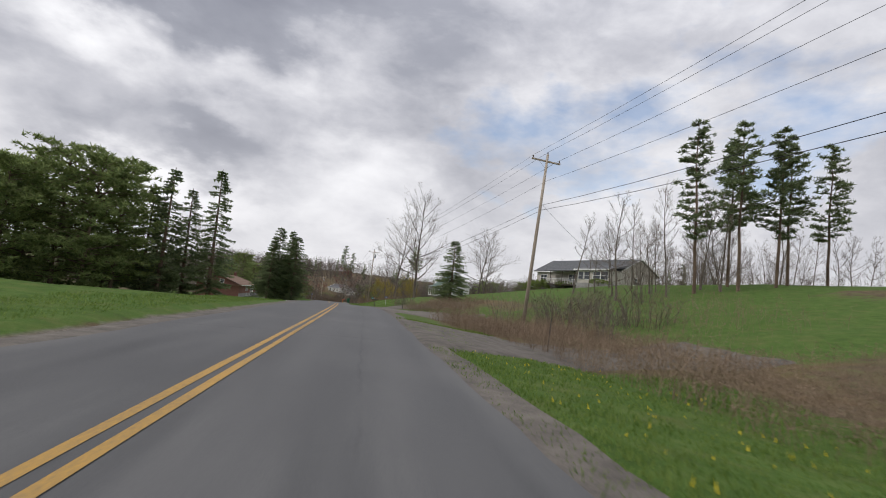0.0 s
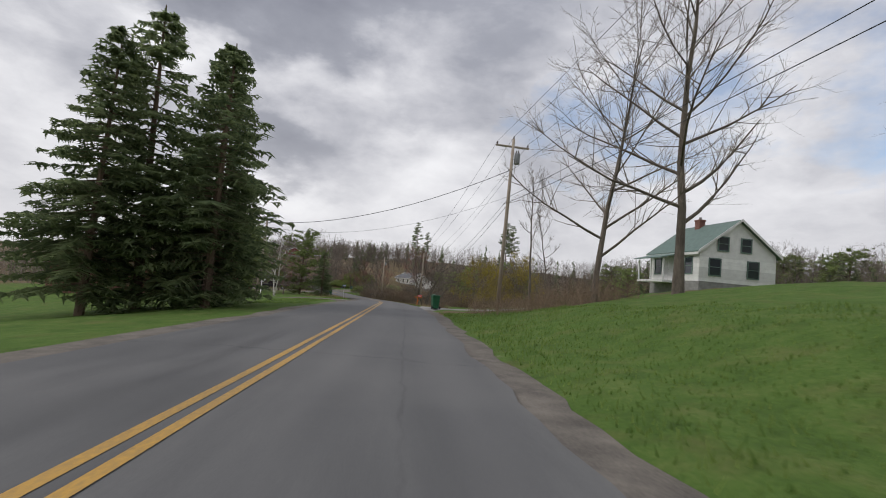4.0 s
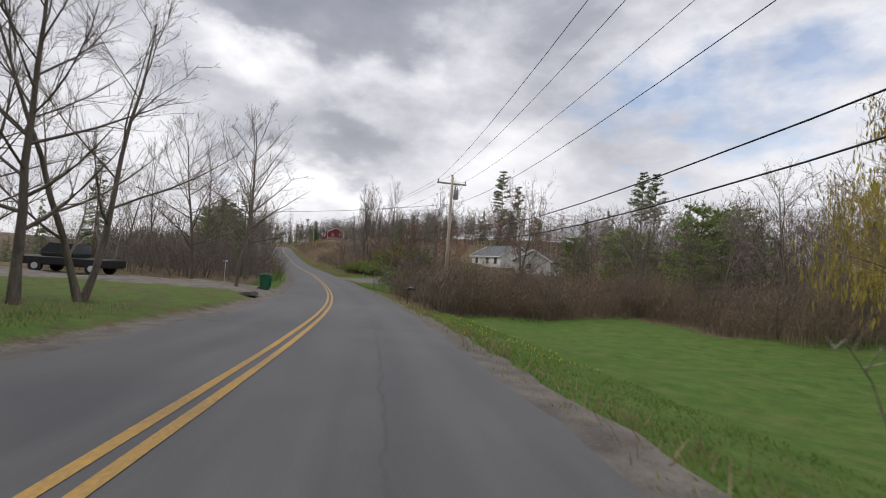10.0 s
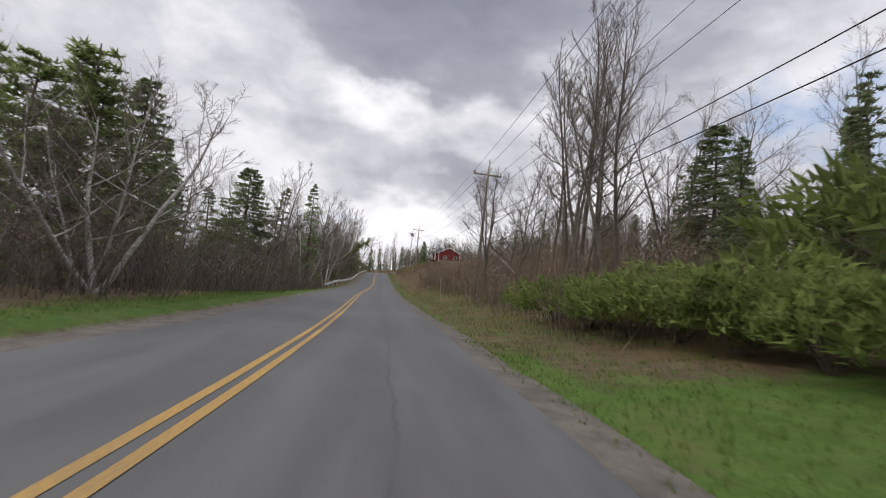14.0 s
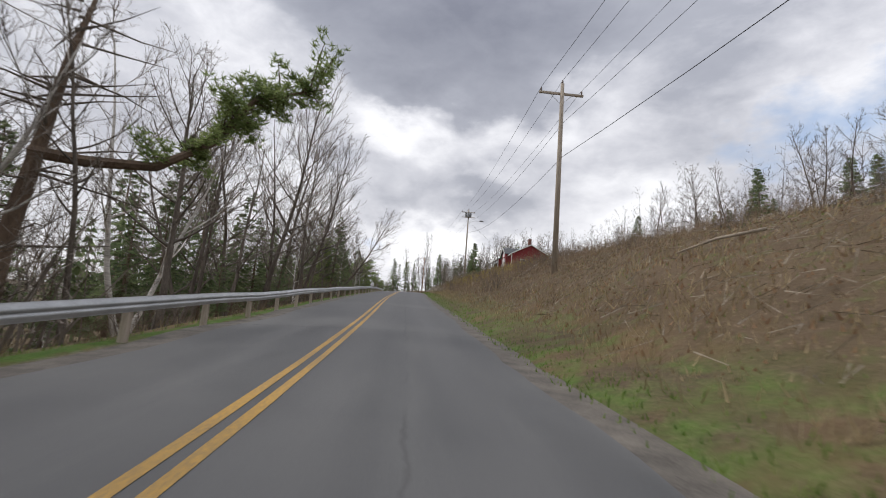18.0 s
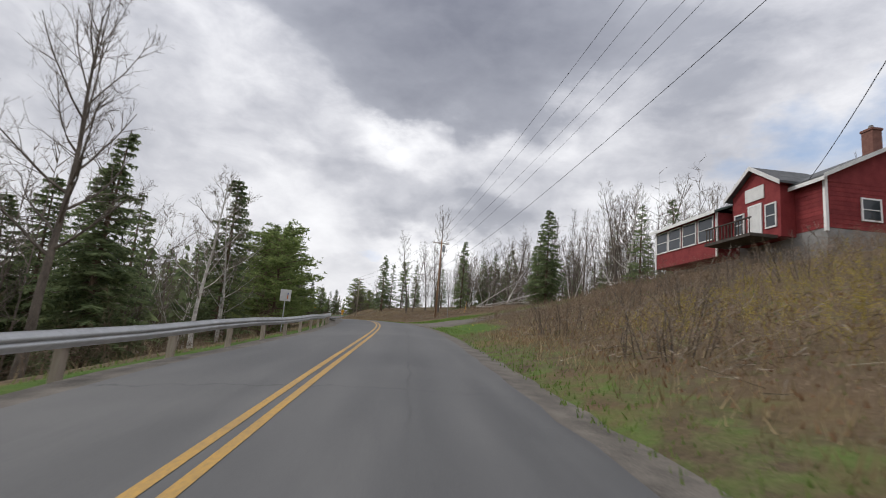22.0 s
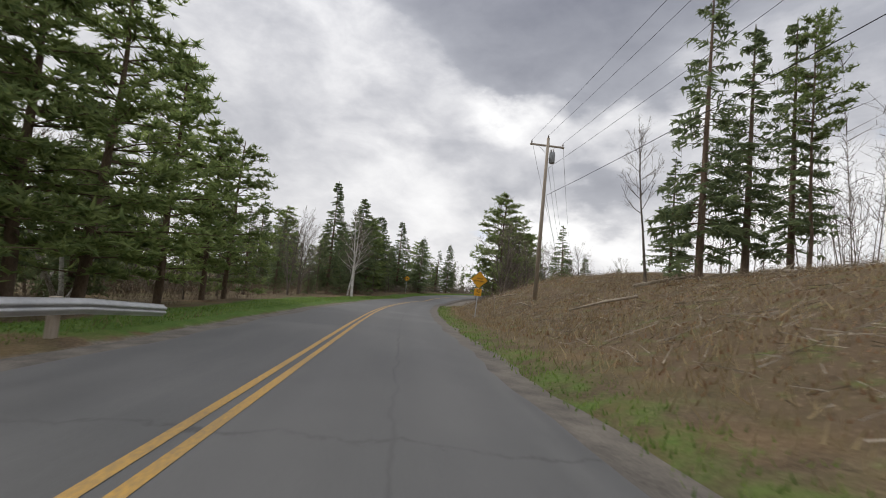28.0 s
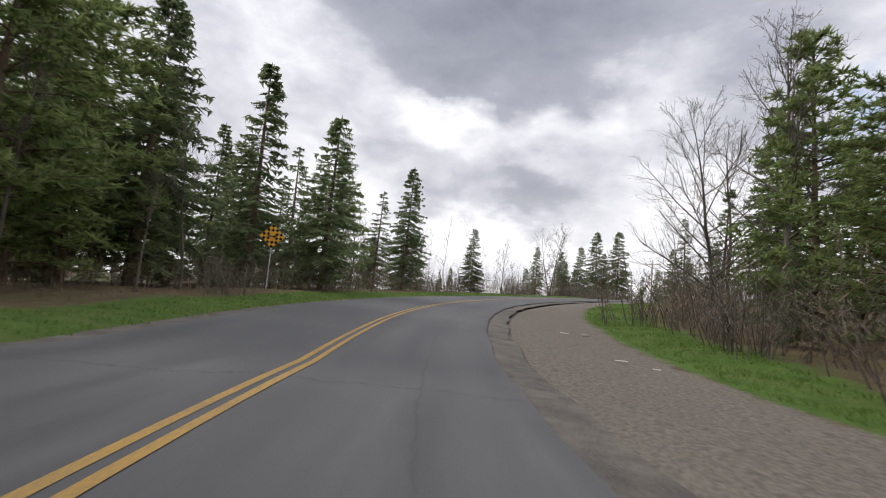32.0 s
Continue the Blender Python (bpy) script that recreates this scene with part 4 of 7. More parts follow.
for k in range(4):
    w, t, b = bare_meshes(14, (.28, .22, .36, .30)[k], 90 + k, (1, 1, 1, 2)[k], (.2, .3, .16, .14)[k], (.5, .8, .4, .6)[k])
    kind_of("bare_tree", (14, [("trunk", w.data("trunk", M["bark"], True)), ("branchwork", t.data("branchwork", M["twig"]))]))
for k in range(4):
    w, t, b = bare_meshes(13, (.13, .16, .11, .15)[k], 100 + k, 1, (.35, .45, .5, .3)[k], 1.0, 0.10, 0, 16, 2, 0.008)
    kind_of("slim_tree", (13, [("trunk", w.data("trunk", M["bark"], True)), ("branchwork", t.data("branchwork", M["twig"]))]))
for k in range(3):
    w, t, b = bare_meshes(11, (.24, .17, .26)[k], 110 + k, (2, 1, 3)[k], .3, .7, 0.14, 0, 18, 3, 0.010)
    kind_of("birch", (11, [("trunk", w.data("trunk", M["birch"], True)), ("branchwork", t.data("branchwork", M["twig"]))]))
for k in range(2):
    w, t, b = bare_meshes(6.5, (.52, .6)[k], 123 + k, (2, 3)[k], .2, .45, 0.34, 0, 22, 3, 0.026)
    kind_of("apple_tree", (6.5, [("trunk", w.data("trunk", M["bark"], True)), ("branchwork", t.data("branchwork", M["bark"]))]))
for k in range(2):
    w, t, b = bare_meshes(9, (.4, .48)[k], 130 + k, (1, 2)[k], .16, .45, 0.16, .55, 22, 3, 0.014)
    kind_of("budding_maple", (9, [("trunk", w.data("trunk", M["bark"], True)), ("branchwork", t.data("branchwork", M["red_twig"])), ("bud_mass", b.data("bud_mass", M["bud"]))]))
for k in range(2):
    w, t, b = bare_meshes(9, (.36, .42)[k], 140 + k, (2, 3)[k], .2, .1, 0.16, 0, 22, 3)
    l = Mesh()
    random.seed(150 + k)
    for p in t.v[::7]:
        for _ in range(2):
            e = Vector(p) + Vector((rnd(-.3, .3), rnd(-.3, .3), rnd(-1.1, .1)))
            l.face(e, e + Vector((rnd(-.03, .03), rnd(-.03, .03), -rnd(.2, .45))), e + Vector((rnd(-.06, .06), rnd(-.06, .06), -.12)))
    kind_of("willow", (9, [("trunk", w.data("trunk", M["bark"], True)), ("branchwork", t.data("branchwork", M["brush"])), ("leaf_mass", l.data("leaf_mass", M["willow"]))]))
for k in range(5):
    st, tw = shrub_mesh(2.6, (1.8, 2.6, 2.2, 3.2, 1.4)[k], 160 + k, (30, 36, 30, 44, 24)[k])
    kind_of("shrub", (2.6, [("stem_clump", st.data("stem_clump", M["bark"])), ("branchwork", tw.data("branchwork", M["brush" if k % 2 else "twig"]))]))
for k in range(2):
    st, tw = shrub_mesh(2.6, 2.8, 170 + k, 44)
    kind_of("red_shrub", (2.6, [("stem_clump", st.data("stem_clump", M["bark"])), ("branchwork", tw.data("branchwork", M["red_twig"]))]))
for k in range(3):
    w, l = bush_meshes(1.6, (2.6, 3.4, 2.0)[k], 180 + k, (240, 320, 200)[k])
    kind_of("cedar_bush", (1.6, [("stem", w.data("stem", M["bark"])), ("foliage", l.data("foliage", M["cedar"]))]))

LABELS = {
    "spruce": "dark green spruce with drooping tiered branches", "thin_spruce": "sparse spruce with thin ragged grey-green branches", "white_pine": "broad white pine with soft tufted green needles", "round_pine": "rounded bushy pine with dense green tufts", "bare_pine": "tall pine with a long bare trunk and a ragged crown",
    "tall_pine": "tall pine with a bare lower trunk and ragged top", "bare_tree": "leafless grey-brown deciduous tree with fine twigs", "slim_tree": "slim leafless tree with a narrow upright crown",
    "birch": "leafless birch with a pale peeling trunk", "apple_tree": "old spreading apple tree without leaves", "budding_maple": "maple with reddish spring buds on bare branches", "willow": "willow with yellow-green young leaves",
    "shrub": "thicket of bare brown stems", "red_shrub": "reddish bare dogwood thicket", "cedar_bush": "low rounded evergreen cedar bush",
}


def plant(kind, p, h, turn=None, lean=0.0, wide=1.0, pick=None, label=""):
    """Set a tree or shrub of that height at the place p."""
    forms = KINDS[kind]
    i = (random.randrange(len(forms)) if pick is None else pick) % len(forms)
    h0, parts = forms[i]
    s = h / h0
    turn = rnd(0, 360) if turn is None else turn
    m = Matrix.Translation(p) @ Euler((radians(lean * 0.6), radians(lean), radians(turn))).to_matrix().to_4x4() @ Matrix.Diagonal((s * wide, s * wide, s, 1))
    name = "pine" if "pine" in kind else "birch" if kind == "birch" else kind
    ob = thing(name, label or LABELS[kind], "shrub" if "shrub" in kind or "bush" in kind else "tree", "roadside " + ("shrubs" if "shrub" in kind or "bush" in kind else "trees"))
    for pn, me in parts:
        q = new(pn, me)
        q.parent = ob
    ob.matrix_basis = m
    return ob


random.seed(7)
# single trees that stand out: kind, station, side distance, height
SINGLES = [
    ("spruce", 3.2, -21, 2.6),
     ("bare_tree", 4.6, 26, 10), ("budding_maple", 9.9, -15.5, 4.6),
]
SINGLES_B = [
    ("apple_tree", 9.75, 8.5, 5.0), ("slim_tree", 27.43, 14.9, 13), 
    ("birch", 14.77, -9.3, 7.0), ("slim_tree", 14.15, 9.6, 11.5), ("slim_tree", 15.21, 10.3, 15.5), ("thin_spruce", 21.3, -12.5, 11.5),
    ("bare_tree", 20.41, -10.2, 16), ("spruce", 25.30, 23.7, 14.0), 
]
SINGLES_C = [
    ("spruce", 31.59, -13, 15.2), 
    ("bare_tree", 31.55, 8.6, 12.5), ("bare_tree", 33.05, 11.5, 11), ("thin_spruce", 33.2, 13, 9.5), ("bare_tree", 33.4, 11, 9), ("white_pine", 32.8, 12.5, 8), ("white_pine", 33.1, 14.5, 7), ("white_pine", 31.9, 10.5, 10), ("white_pine", 32.25, 11.5, 9.5), ("white_pine", 32.1, 14, 11), ("birch", 32.0, 9.5, 6), ("white_pine", 29.7, -11, 10), ("spruce", 31.55, 9.2, 2.8), ("spruce", 31.8, 9.6, 3.2), ("spruce", 32.05, 9.9, 3.0), ("spruce", 32.3, 10.3, 3.4), ("spruce", 32.6, 10.6, 3.0), ("spruce", 32.9, 10.8, 3.2), ("white_pine", 20.85, -9.8, 7.5), ("white_pine", 21.08, -10.8, 7.5), ("white_pine", 21.3, -10.2, 6.5), ("thin_spruce", 29.35, 20, 14), ("thin_spruce", 28.9, 22, 12),
]
for kind, u, d, h in SINGLES + SINGLES_B + SINGLES_C:
    plant(kind, at(u, d, -0.05), h, wide=0.55 if h > 20 else 1.0)
plant("spruce", on(-328.8, 502.5), 11.5)
for x, y, h in ((-314.9, 467.4, 16), (-325.2, 479.2, 15), (-327.6, 486.7, 15), (-324.0, 489.6, 11.5)):
    plant("spruce", on(x, y), h, wide=1.2)
for u, d, h, k in ((14.9, -16, 10, 1), (15.0, -19, 11, 0), (15.3, -16, 11.5, 1), (14.6, -17.5, 9.5, 1), (15.6, -15, 11, 0)):
    plant(("spruce", "white_pine")[k], at(u, d, -0.05), h)
plant("budding_maple", at(13.86, 10.0), 6.6, wide=1.5, pick=1)
for u, d, h, w, k in ((10.9, -8.6, 9.6, 1.0, 0), (11.05, -8.3, 9.4, 1.1, 3), (12.2, -10.6, 9.7, 1.0, 2), (12.0, -7.2, 7.2, 1.1, 1), (12.6, -8.2, 13, 1.1, 0), (11.6, -17, 10, 1.0, 2), (13.0, -8.8, 8.2, 1.1, 1), (13.3, -14, 12, 1.0, 0)):
    plant("bare_tree", at(u, d, -0.05), h, wide=w, pick=k)
for x, y, h, w, k in ((-33.6, 92.2, 12.6, 1.15, 2), (-33.0, 94.5, 14.6, 1.3, 0), (-31.6, 97.5, 14.2, 1.35, 3), (-29.8, 95.0, 12.6, 1.3, 2), (-32.6, 99.5, 13.2, 1.2, 1)):
    plant("spruce", on(x, y), h, wide=w, pick=k)
# two great maples before the white house, and one on the lawn
plant("bare_tree", on(-6.2, 103.9), 21.5, wide=1.05, pick=0), plant("bare_tree", on(-10.6, 105.5), 17.0, wide=0.95, pick=2), plant("bare_tree", on(7.1, 98.2), 11.5, wide=1.25, pick=2), plant("slim_tree", on(-14.2, 117.3), 12.8, pick=2, label="tall dead tree with broken bare limbs"), plant("slim_tree", on(-12.6, 119.0), 9.5, pick=0), plant("spruce", at(3.27, 13.8, -0.5), 8.7, wide=1.5, pick=2)
plant("shrub", on(-5.0, 60.0), 2.3, wide=.7), plant("shrub", on(-4.4, 60.3), 2.2, wide=.7), plant("shrub", on(-5.4, 60.5), 2.1, wide=.7), plant("apple_tree", on(-27.8, 141.0), 5.7, wide=1.25, pick=1, label="old spreading apple tree with a thick gnarled trunk")
plant("round_pine", on(-52.2, 153.3), 10.4, wide=1.05, pick=0), plant("spruce", on(-46.3, 148.6), 7.2, wide=1.35, pick=2), plant("round_pine", on(-63.0, 150.1), 12.4, pick=1), plant("round_pine", on(-65.5, 156.2), 12.8, pick=2), plant("round_pine", on(-57.0, 143.0), 9.6, pick=1), plant("round_pine", on(-62.5, 141.0), 9.0, pick=2)
# the dense stand at the start of the drive
for x, y, h, k in ((-34.0, 30.5, 9.6, 0), (-31.6, 33.5, 9.8, 1), (-32.4, 36.8, 11.0, 2), (-29.7, 36.4, 11.4, 0), (-27.1, 35.9, 10.4, 2), (-27.4, 39.6, 11.2, 1), (-38.0, 34.0, 11.0, 1), (-36.5, 40.0, 11.5, 0)):
    plant("round_pine", on(x, y), h, wide=0.95, pick=k)
for x, y, h, w in ((-26.6, 42.3, 10.0, 1.25), (-24.9, 42.0, 11.6, 1.3), (-24.3, 44.8, 10.4, 1.3), (-21.5, 44.2, 12.0, 1.2), (-30.5, 43.0, 10.5, 1.3), (-28.0, 46.5, 9.5, 1.3)):
    plant("spruce", on(x, y), h, wide=w)
# the stands behind the rail
for k, x, y, h, w in (("white_pine", -103.1, 227.0, 13.4, 1.2), ("spruce", -103.9, 230.2, 13.3, 1.25), ("white_pine", -101.5, 224.1, 11.2, 1.2), ("spruce", -119.6, 250.6, 15.6, 1.5), ("spruce", -117.3, 240.3, 13.5, 1.2), ("bare_tree", -119.6, 243.0, 16.0, 1.0), ("white_pine", -112.0, 236.0, 9.5, 1.3), ("white_pine", -116.0, 246.0, 9.0, 1.3), ("spruce", -182.6, 341.0, 12.3, 1.2), ("spruce", -198.7, 363.0, 11.2, 1.35), ("birch", -195.6, 359.6, 10.2, 1.1), ("spruce", -193.8, 353.8, 9.3, 1.3), ("round_pine", -202.4, 370.0, 8.4, 1.0), ("round_pine", -204.5, 370.6, 8.0, 1.0), ("white_pine", -210.5, 375.9, 10.2, 1.2), ("white_pine", -213.1, 379.0, 11.0, 1.2), ("white_pine", -215.3, 381.5, 10.4, 1.3)):
    plant(k, on(x, y), h, wide=w)
for k, x, y, h, w in (("white_pine", -231.5, 391.4, 14.4, 0.92), ("white_pine", -229.2, 390.4, 12.4, 0.92), ("spruce", -235.0, 394.5, 16.2, 1.05), ("spruce", -238.2, 398.1, 15.6, 1.05), ("spruce", -240.4, 400.7, 13.4, 1.09), ("spruce", -226.6, 389.2, 9.5, 1.09), ("spruce", -242.5, 404.6, 11.0, 1.09), ("spruce", -250.6, 409.9, 14.0, 0.92), ("spruce", -254.0, 414.1, 14.0, 0.92), ("white_pine", -247.0, 406.0, 11.5, 0.92)):
    plant(k, on(x, y), h, wide=w)
for k, x, y, h, w in (("white_pine", -269.7, 425.6, 13.0, 1.10), ("white_pine", -267.4, 423.6, 12.6, 1.06), ("white_pine", -274.1, 429.3, 12.0, 1.06), ("white_pine", -276.4, 432.0, 9.8, 1.06), ("white_pine", -264.6, 421.6, 12.5, 1.06), ("white_pine", -261.0, 416.5, 11.0, 0.88)):
    plant(k, on(x, y), h, wide=w)
for k, x, y, h, w in (("slim_tree", -221.7, 424.2, 21.0, 1.0), ("slim_tree", -230.9, 426.1, 16.5, 1.0), ("slim_tree", -229.8, 431.4, 14.5, 1.0), ("tall_pine", -244.1, 433.8, 13.0, .9), ("spruce", -215.6, 422.2, 13.5, .9), ("thin_spruce", -256.0, 447.6, 16.0, .9), ("thin_spruce", -254.6, 449.8, 13.0, 1.1), ("bare_pine", -252.5, 452.6, 13.5, .7), ("thin_spruce", -258.9, 451.8, 7.5, 1.1), ("slim_tree", -259.6, 450.2, 9.0, 1.0)):
    plant(k, on(x, y), h, wide=w)
for k, x, y, h, w in (("white_pine", -319.0, 472.5, 13.5, 1.01), ("white_pine", -321.8, 474.1, 13.0, 1.05), ("white_pine", -324.4, 476.4, 13.6, 1.01), ("white_pine", -330.0, 481.0, 13.0, 1.01),  ("white_pine", -299.0, 492.2, 11.5, 0.92), ("spruce", -300.6, 498.2, 11.0, 1.01), ("bare_tree", -303.4, 504.0, 10.5, 1.0), ("bare_tree", -297.5, 496.0, 10.0, 1.0)):
    plant(k, on(x, y), h, wide=w)
plant("white_pine", at(31.42, 9.4), 14.0, wide=1.12), plant("white_pine", at(31.6, 10.6), 12.0, wide=1.35)
# the tall leafless growth round the white cottage
for k, x, y, h, w in (("budding_maple", -45.5, 221.0, 14.0, .8), ("slim_tree", -57.0, 219.0, 14.0, 1.0), ("slim_tree", -58.2, 220.5, 13.0, 1.0), ("bare_tree", -66.9, 224.2, 14.2, .62), ("slim_tree", -79.6, 240.0, 14.6, .9), ("slim_tree", -80.4, 241.2, 13.6, .9), ("slim_tree", -78.8, 241.4, 12.4, .9), ("bare_tree", -76.7, 234.5, 11.5, .8), ("slim_tree", -82.2, 247.8, 15.5, .9), ("slim_tree", -83.0, 246.6, 13.5, .9), ("slim_tree", -81.2, 246.6, 14.5, .9), ("spruce", -73.5, 245.0, 9.2, 1.5), ("bare_tree", -57.0, 209.0, 9.5, 1.0), ("bare_tree", -54.0, 207.0, 9.0, 1.0)):
    plant(k, on(x, y), h, wide=w)
for x, y, h, l in ((-298.7, 456.6, 10.0, 6), (-300.4, 457.6, 10.5, -8), (-302.4, 458.4, 9.5, 9)):
    plant("birch", on(x, y), h, lean=l, wide=1.2, pick=1)
for u, d, h, l, k in ((19.75, -9.8, 15.5, 9, 1), (20.05, -11.0, 16.5, 7, 3), (20.3, -9.6, 14.5, 12, 1)):
    plant("bare_tree", at(u, d), h, turn=heading(u), lean=l, wide=0.9, pick=k)
plant("bare_tree", at(21.75, -10.8), 14.5, turn=heading(21.75), lean=30, pick=1, label="leafless tree leaning far over the guard rail")
plant("birch", at(8.5, -14.5), 7.6, wide=1.3, pick=0), plant("birch", at(14.75, -8.8), 7.5, wide=1.5, pick=2, lean=9)
for x, y, h in ((23.9, 46.2, 17.2), (27.0, 44.4, 16.0), (30.0, 43.7, 15.0), (33.0, 46.5, 14.5), (29.0, 49.5, 15.0), (36.5, 46, 14)):
    plant("tall_pine", on(x, y), h, wide=0.95)
for x, y, h in ((-332.9, 562.4, 15), (-331, 569.3, 16), (-340, 572, 14), (-322, 575, 13)):
    plant("spruce", on(x, y), h)
plant("tall_pine", on(-59.1, 281.6), 21), plant("tall_pine", on(-55.5, 284.9), 17), plant("tall_pine", on(-20.6, 309.2), 24), plant("tall_pine", on(-17.9, 301.2), 23)

# belts of trees: from u, to u, from d, to d, count, low, high, kinds
BELTS = [
    (1.2, 2.6, -40, -28, 12, 8, 11, "round_pine spruce bare_tree"), (1.9, 3.2, 24, 44, 22, 6, 10, "bare_tree slim_tree shrub"), (2.3, 4.8, -90, -55, 30, 6, 10, "bare_tree slim_tree shrub"), (1.2, 2.1, 13, 22, 12, 2, 3.4, "shrub"), (2.6, 4.5, 60, 90, 16, 8, 12, "bare_tree slim_tree"),
    (8.6, 9.6, -38, -27, 8, 7, 10, "round_pine bare_tree"), (5.8, 8.2, 48, 80, 40, 6, 9.5, "bare_tree bare_tree spruce bare_tree"), (8.4, 11.2, 48, 66, 46, 8, 11.5, "bare_tree slim_tree bare_tree round_pine bare_tree"), (11.4, 13.4, 24, 52, 50, 6, 10, "bare_tree slim_tree bare_tree bare_tree round_pine"), (9.4, 10.3, 6.5, 9.5, 5, 1.6, 3.0, "shrub"),
]
BELTS_B = [
    (11.9, 13.0, 5.2, 14, 30, 2.2, 4.6, "shrub shrub apple_tree shrub"), (11.3, 12.1, 20, 27, 12, 2.2, 5, "shrub apple_tree"), (12.4, 17.4, -26, -9, 60, 5, 9, "bare_tree slim_tree shrub birch bare_tree thin_spruce"), (12.6, 16.6, -10, -7.6, 30, 1.8, 3.6, "shrub"),
    (14.6, 16.4, 7.5, 24, 42, 5, 11, "slim_tree bare_tree shrub shrub slim_tree"), (14.4, 17.0, 5.5, 8.5, 16, 1.4, 2.8, "shrub"), (16.2, 22.5, 32, 60, 90, 6, 11, "slim_tree bare_tree slim_tree spruce"),
    (16.4, 21.8, -22, -8.5, 76, 8, 15, "bare_tree slim_tree thin_spruce thin_spruce birch bare_tree"), (17, 22, -12, -8, 26, 2, 4.5, "thin_spruce shrub"),
]
BELTS_C = [
    (21.6, 24.6, -24, -10, 30, 6, 12, "thin_spruce birch spruce bare_tree"), (24.9, 28.8, -26, -11, 52, 6.5, 11.5, "spruce white_pine thin_spruce white_pine bare_tree birch"), (24.4, 29, 24, 46, 90, 8, 15, "slim_tree slim_tree birch thin_spruce slim_tree"),
    (28.9, 29.9, -30, -13, 10, 8, 12, "spruce white_pine birch"), (29.9, 31.2, -30, -12.5, 22, 4.5, 9, "bare_tree thin_spruce spruce shrub bare_tree"), (31.9, 34.5, -34, -16.5, 40, 9, 13, "spruce white_pine thin_spruce birch spruce"), (29.5, 33.2, -15, -11.5, 16, 4.5, 8, "slim_tree thin_spruce bare_tree spruce"), (30.9, 32.6, 9, 22, 34, 4.5, 8.5, "bare_tree bare_tree thin_spruce shrub"), (31.0, 33.6, 8.2, 11, 22, 1.8, 3.8, "shrub"),
]
BELTS_D = [
    (33.0, 36.5, -16, -9, 26, 1.6, 4.0, "shrub"), (34.5, 40, -60, -9, 70, 6, 10, "bare_tree slim_tree shrub spruce"), (19.5, 23.3, 5.2, 13, 46, 0.9, 1.8, "shrub"), (16.4, 19.6, 8, 20, 26, 0.6, 1.2, "shrub"), (33.5, 38, 9, 26, 40, 3, 8, "bare_tree thin_spruce shrub"),
]
for a, b, p, q, n, lo, hi, kinds in BELTS + BELTS_B + BELTS_C + BELTS_D:
    ks = kinds.split()
    for i in range(n):
        k = random.choice(ks)
        h = rnd(lo, hi)
        plant(k, at(a + (b - a) * (i + rnd(0, 1)) / n, rnd(p, q), -0.05), min(h, 4.0) if "shrub" in k else h, lean=rnd(-4, 4), wide=rnd(1.05, 1.55) if k == "white_pine" else rnd(0.9, 1.2))


# ---- masses of growth that nobody could count ----
RNG = np.random.default_rng(11)


def mass(name, V, F, mat, label, category):
    me = bpy.data.meshes.new(name)
    me.vertices.add(len(V)), me.vertices.foreach_set("co", V.astype(np.float32).ravel())
    me.loops.add(F.size), me.loops.foreach_set("vertex_index", F.astype(np.int32).ravel())
    me.polygons.add(len(F))
    me.polygons.foreach_set("loop_start", np.arange(0, F.size, F.shape[1], dtype=np.int32))
    me.polygons.foreach_set("loop_total", np.full(len(F), F.shape[1], dtype=np.int32))
    me.materials.append(mat)
    me.update(calc_edges=True)
    return tagged(new(name, me), label, category, "", "stuff")


def scatter(n, a, b, p, q, grid=0.0):
    """n places in a stretch of the plan, on the ground."""
    u = RNG.uniform(a, b, n)
    d = RNG.uniform(p, q, n)
    x = np.interp(u, RU, RP[:, 0]) + d * np.interp(u, RU, RN[:, 0])
    y = np.interp(u, RU, RP[:, 1]) + d * np.interp(u, RU, RN[:, 1])
    st, dd, _ = near_road(np.stack([x, y], 1))
    keep = (dd > 3.2) | (dd < -6.0) if abs(p) > 4 else np.ones(n, bool)
    x, y = x[keep], y[keep]
    return np.stack([x, y, height(np.stack([x, y], 1))], 1)


def unit(v):
    return v / np.maximum(np.linalg.norm(v, axis=-1, keepdims=True), 1e-6)


def slivers(base, tip, width):
    """Thin triangles from base to tip."""
    side = unit(np.cross(tip - base, RNG.normal(size=base.shape))) * width[:, None]
    V = np.stack([base - side, base + side, tip], 1).reshape(-1, 3)
    return V, np.arange(len(V)).reshape(-1, 3)


def join(parts):
    V, F, k = [], [], 0
    for v, f in parts:
        V.append(v), F.append(f + k)
        k += len(v)
    return np.concatenate(V), np.concatenate(F)


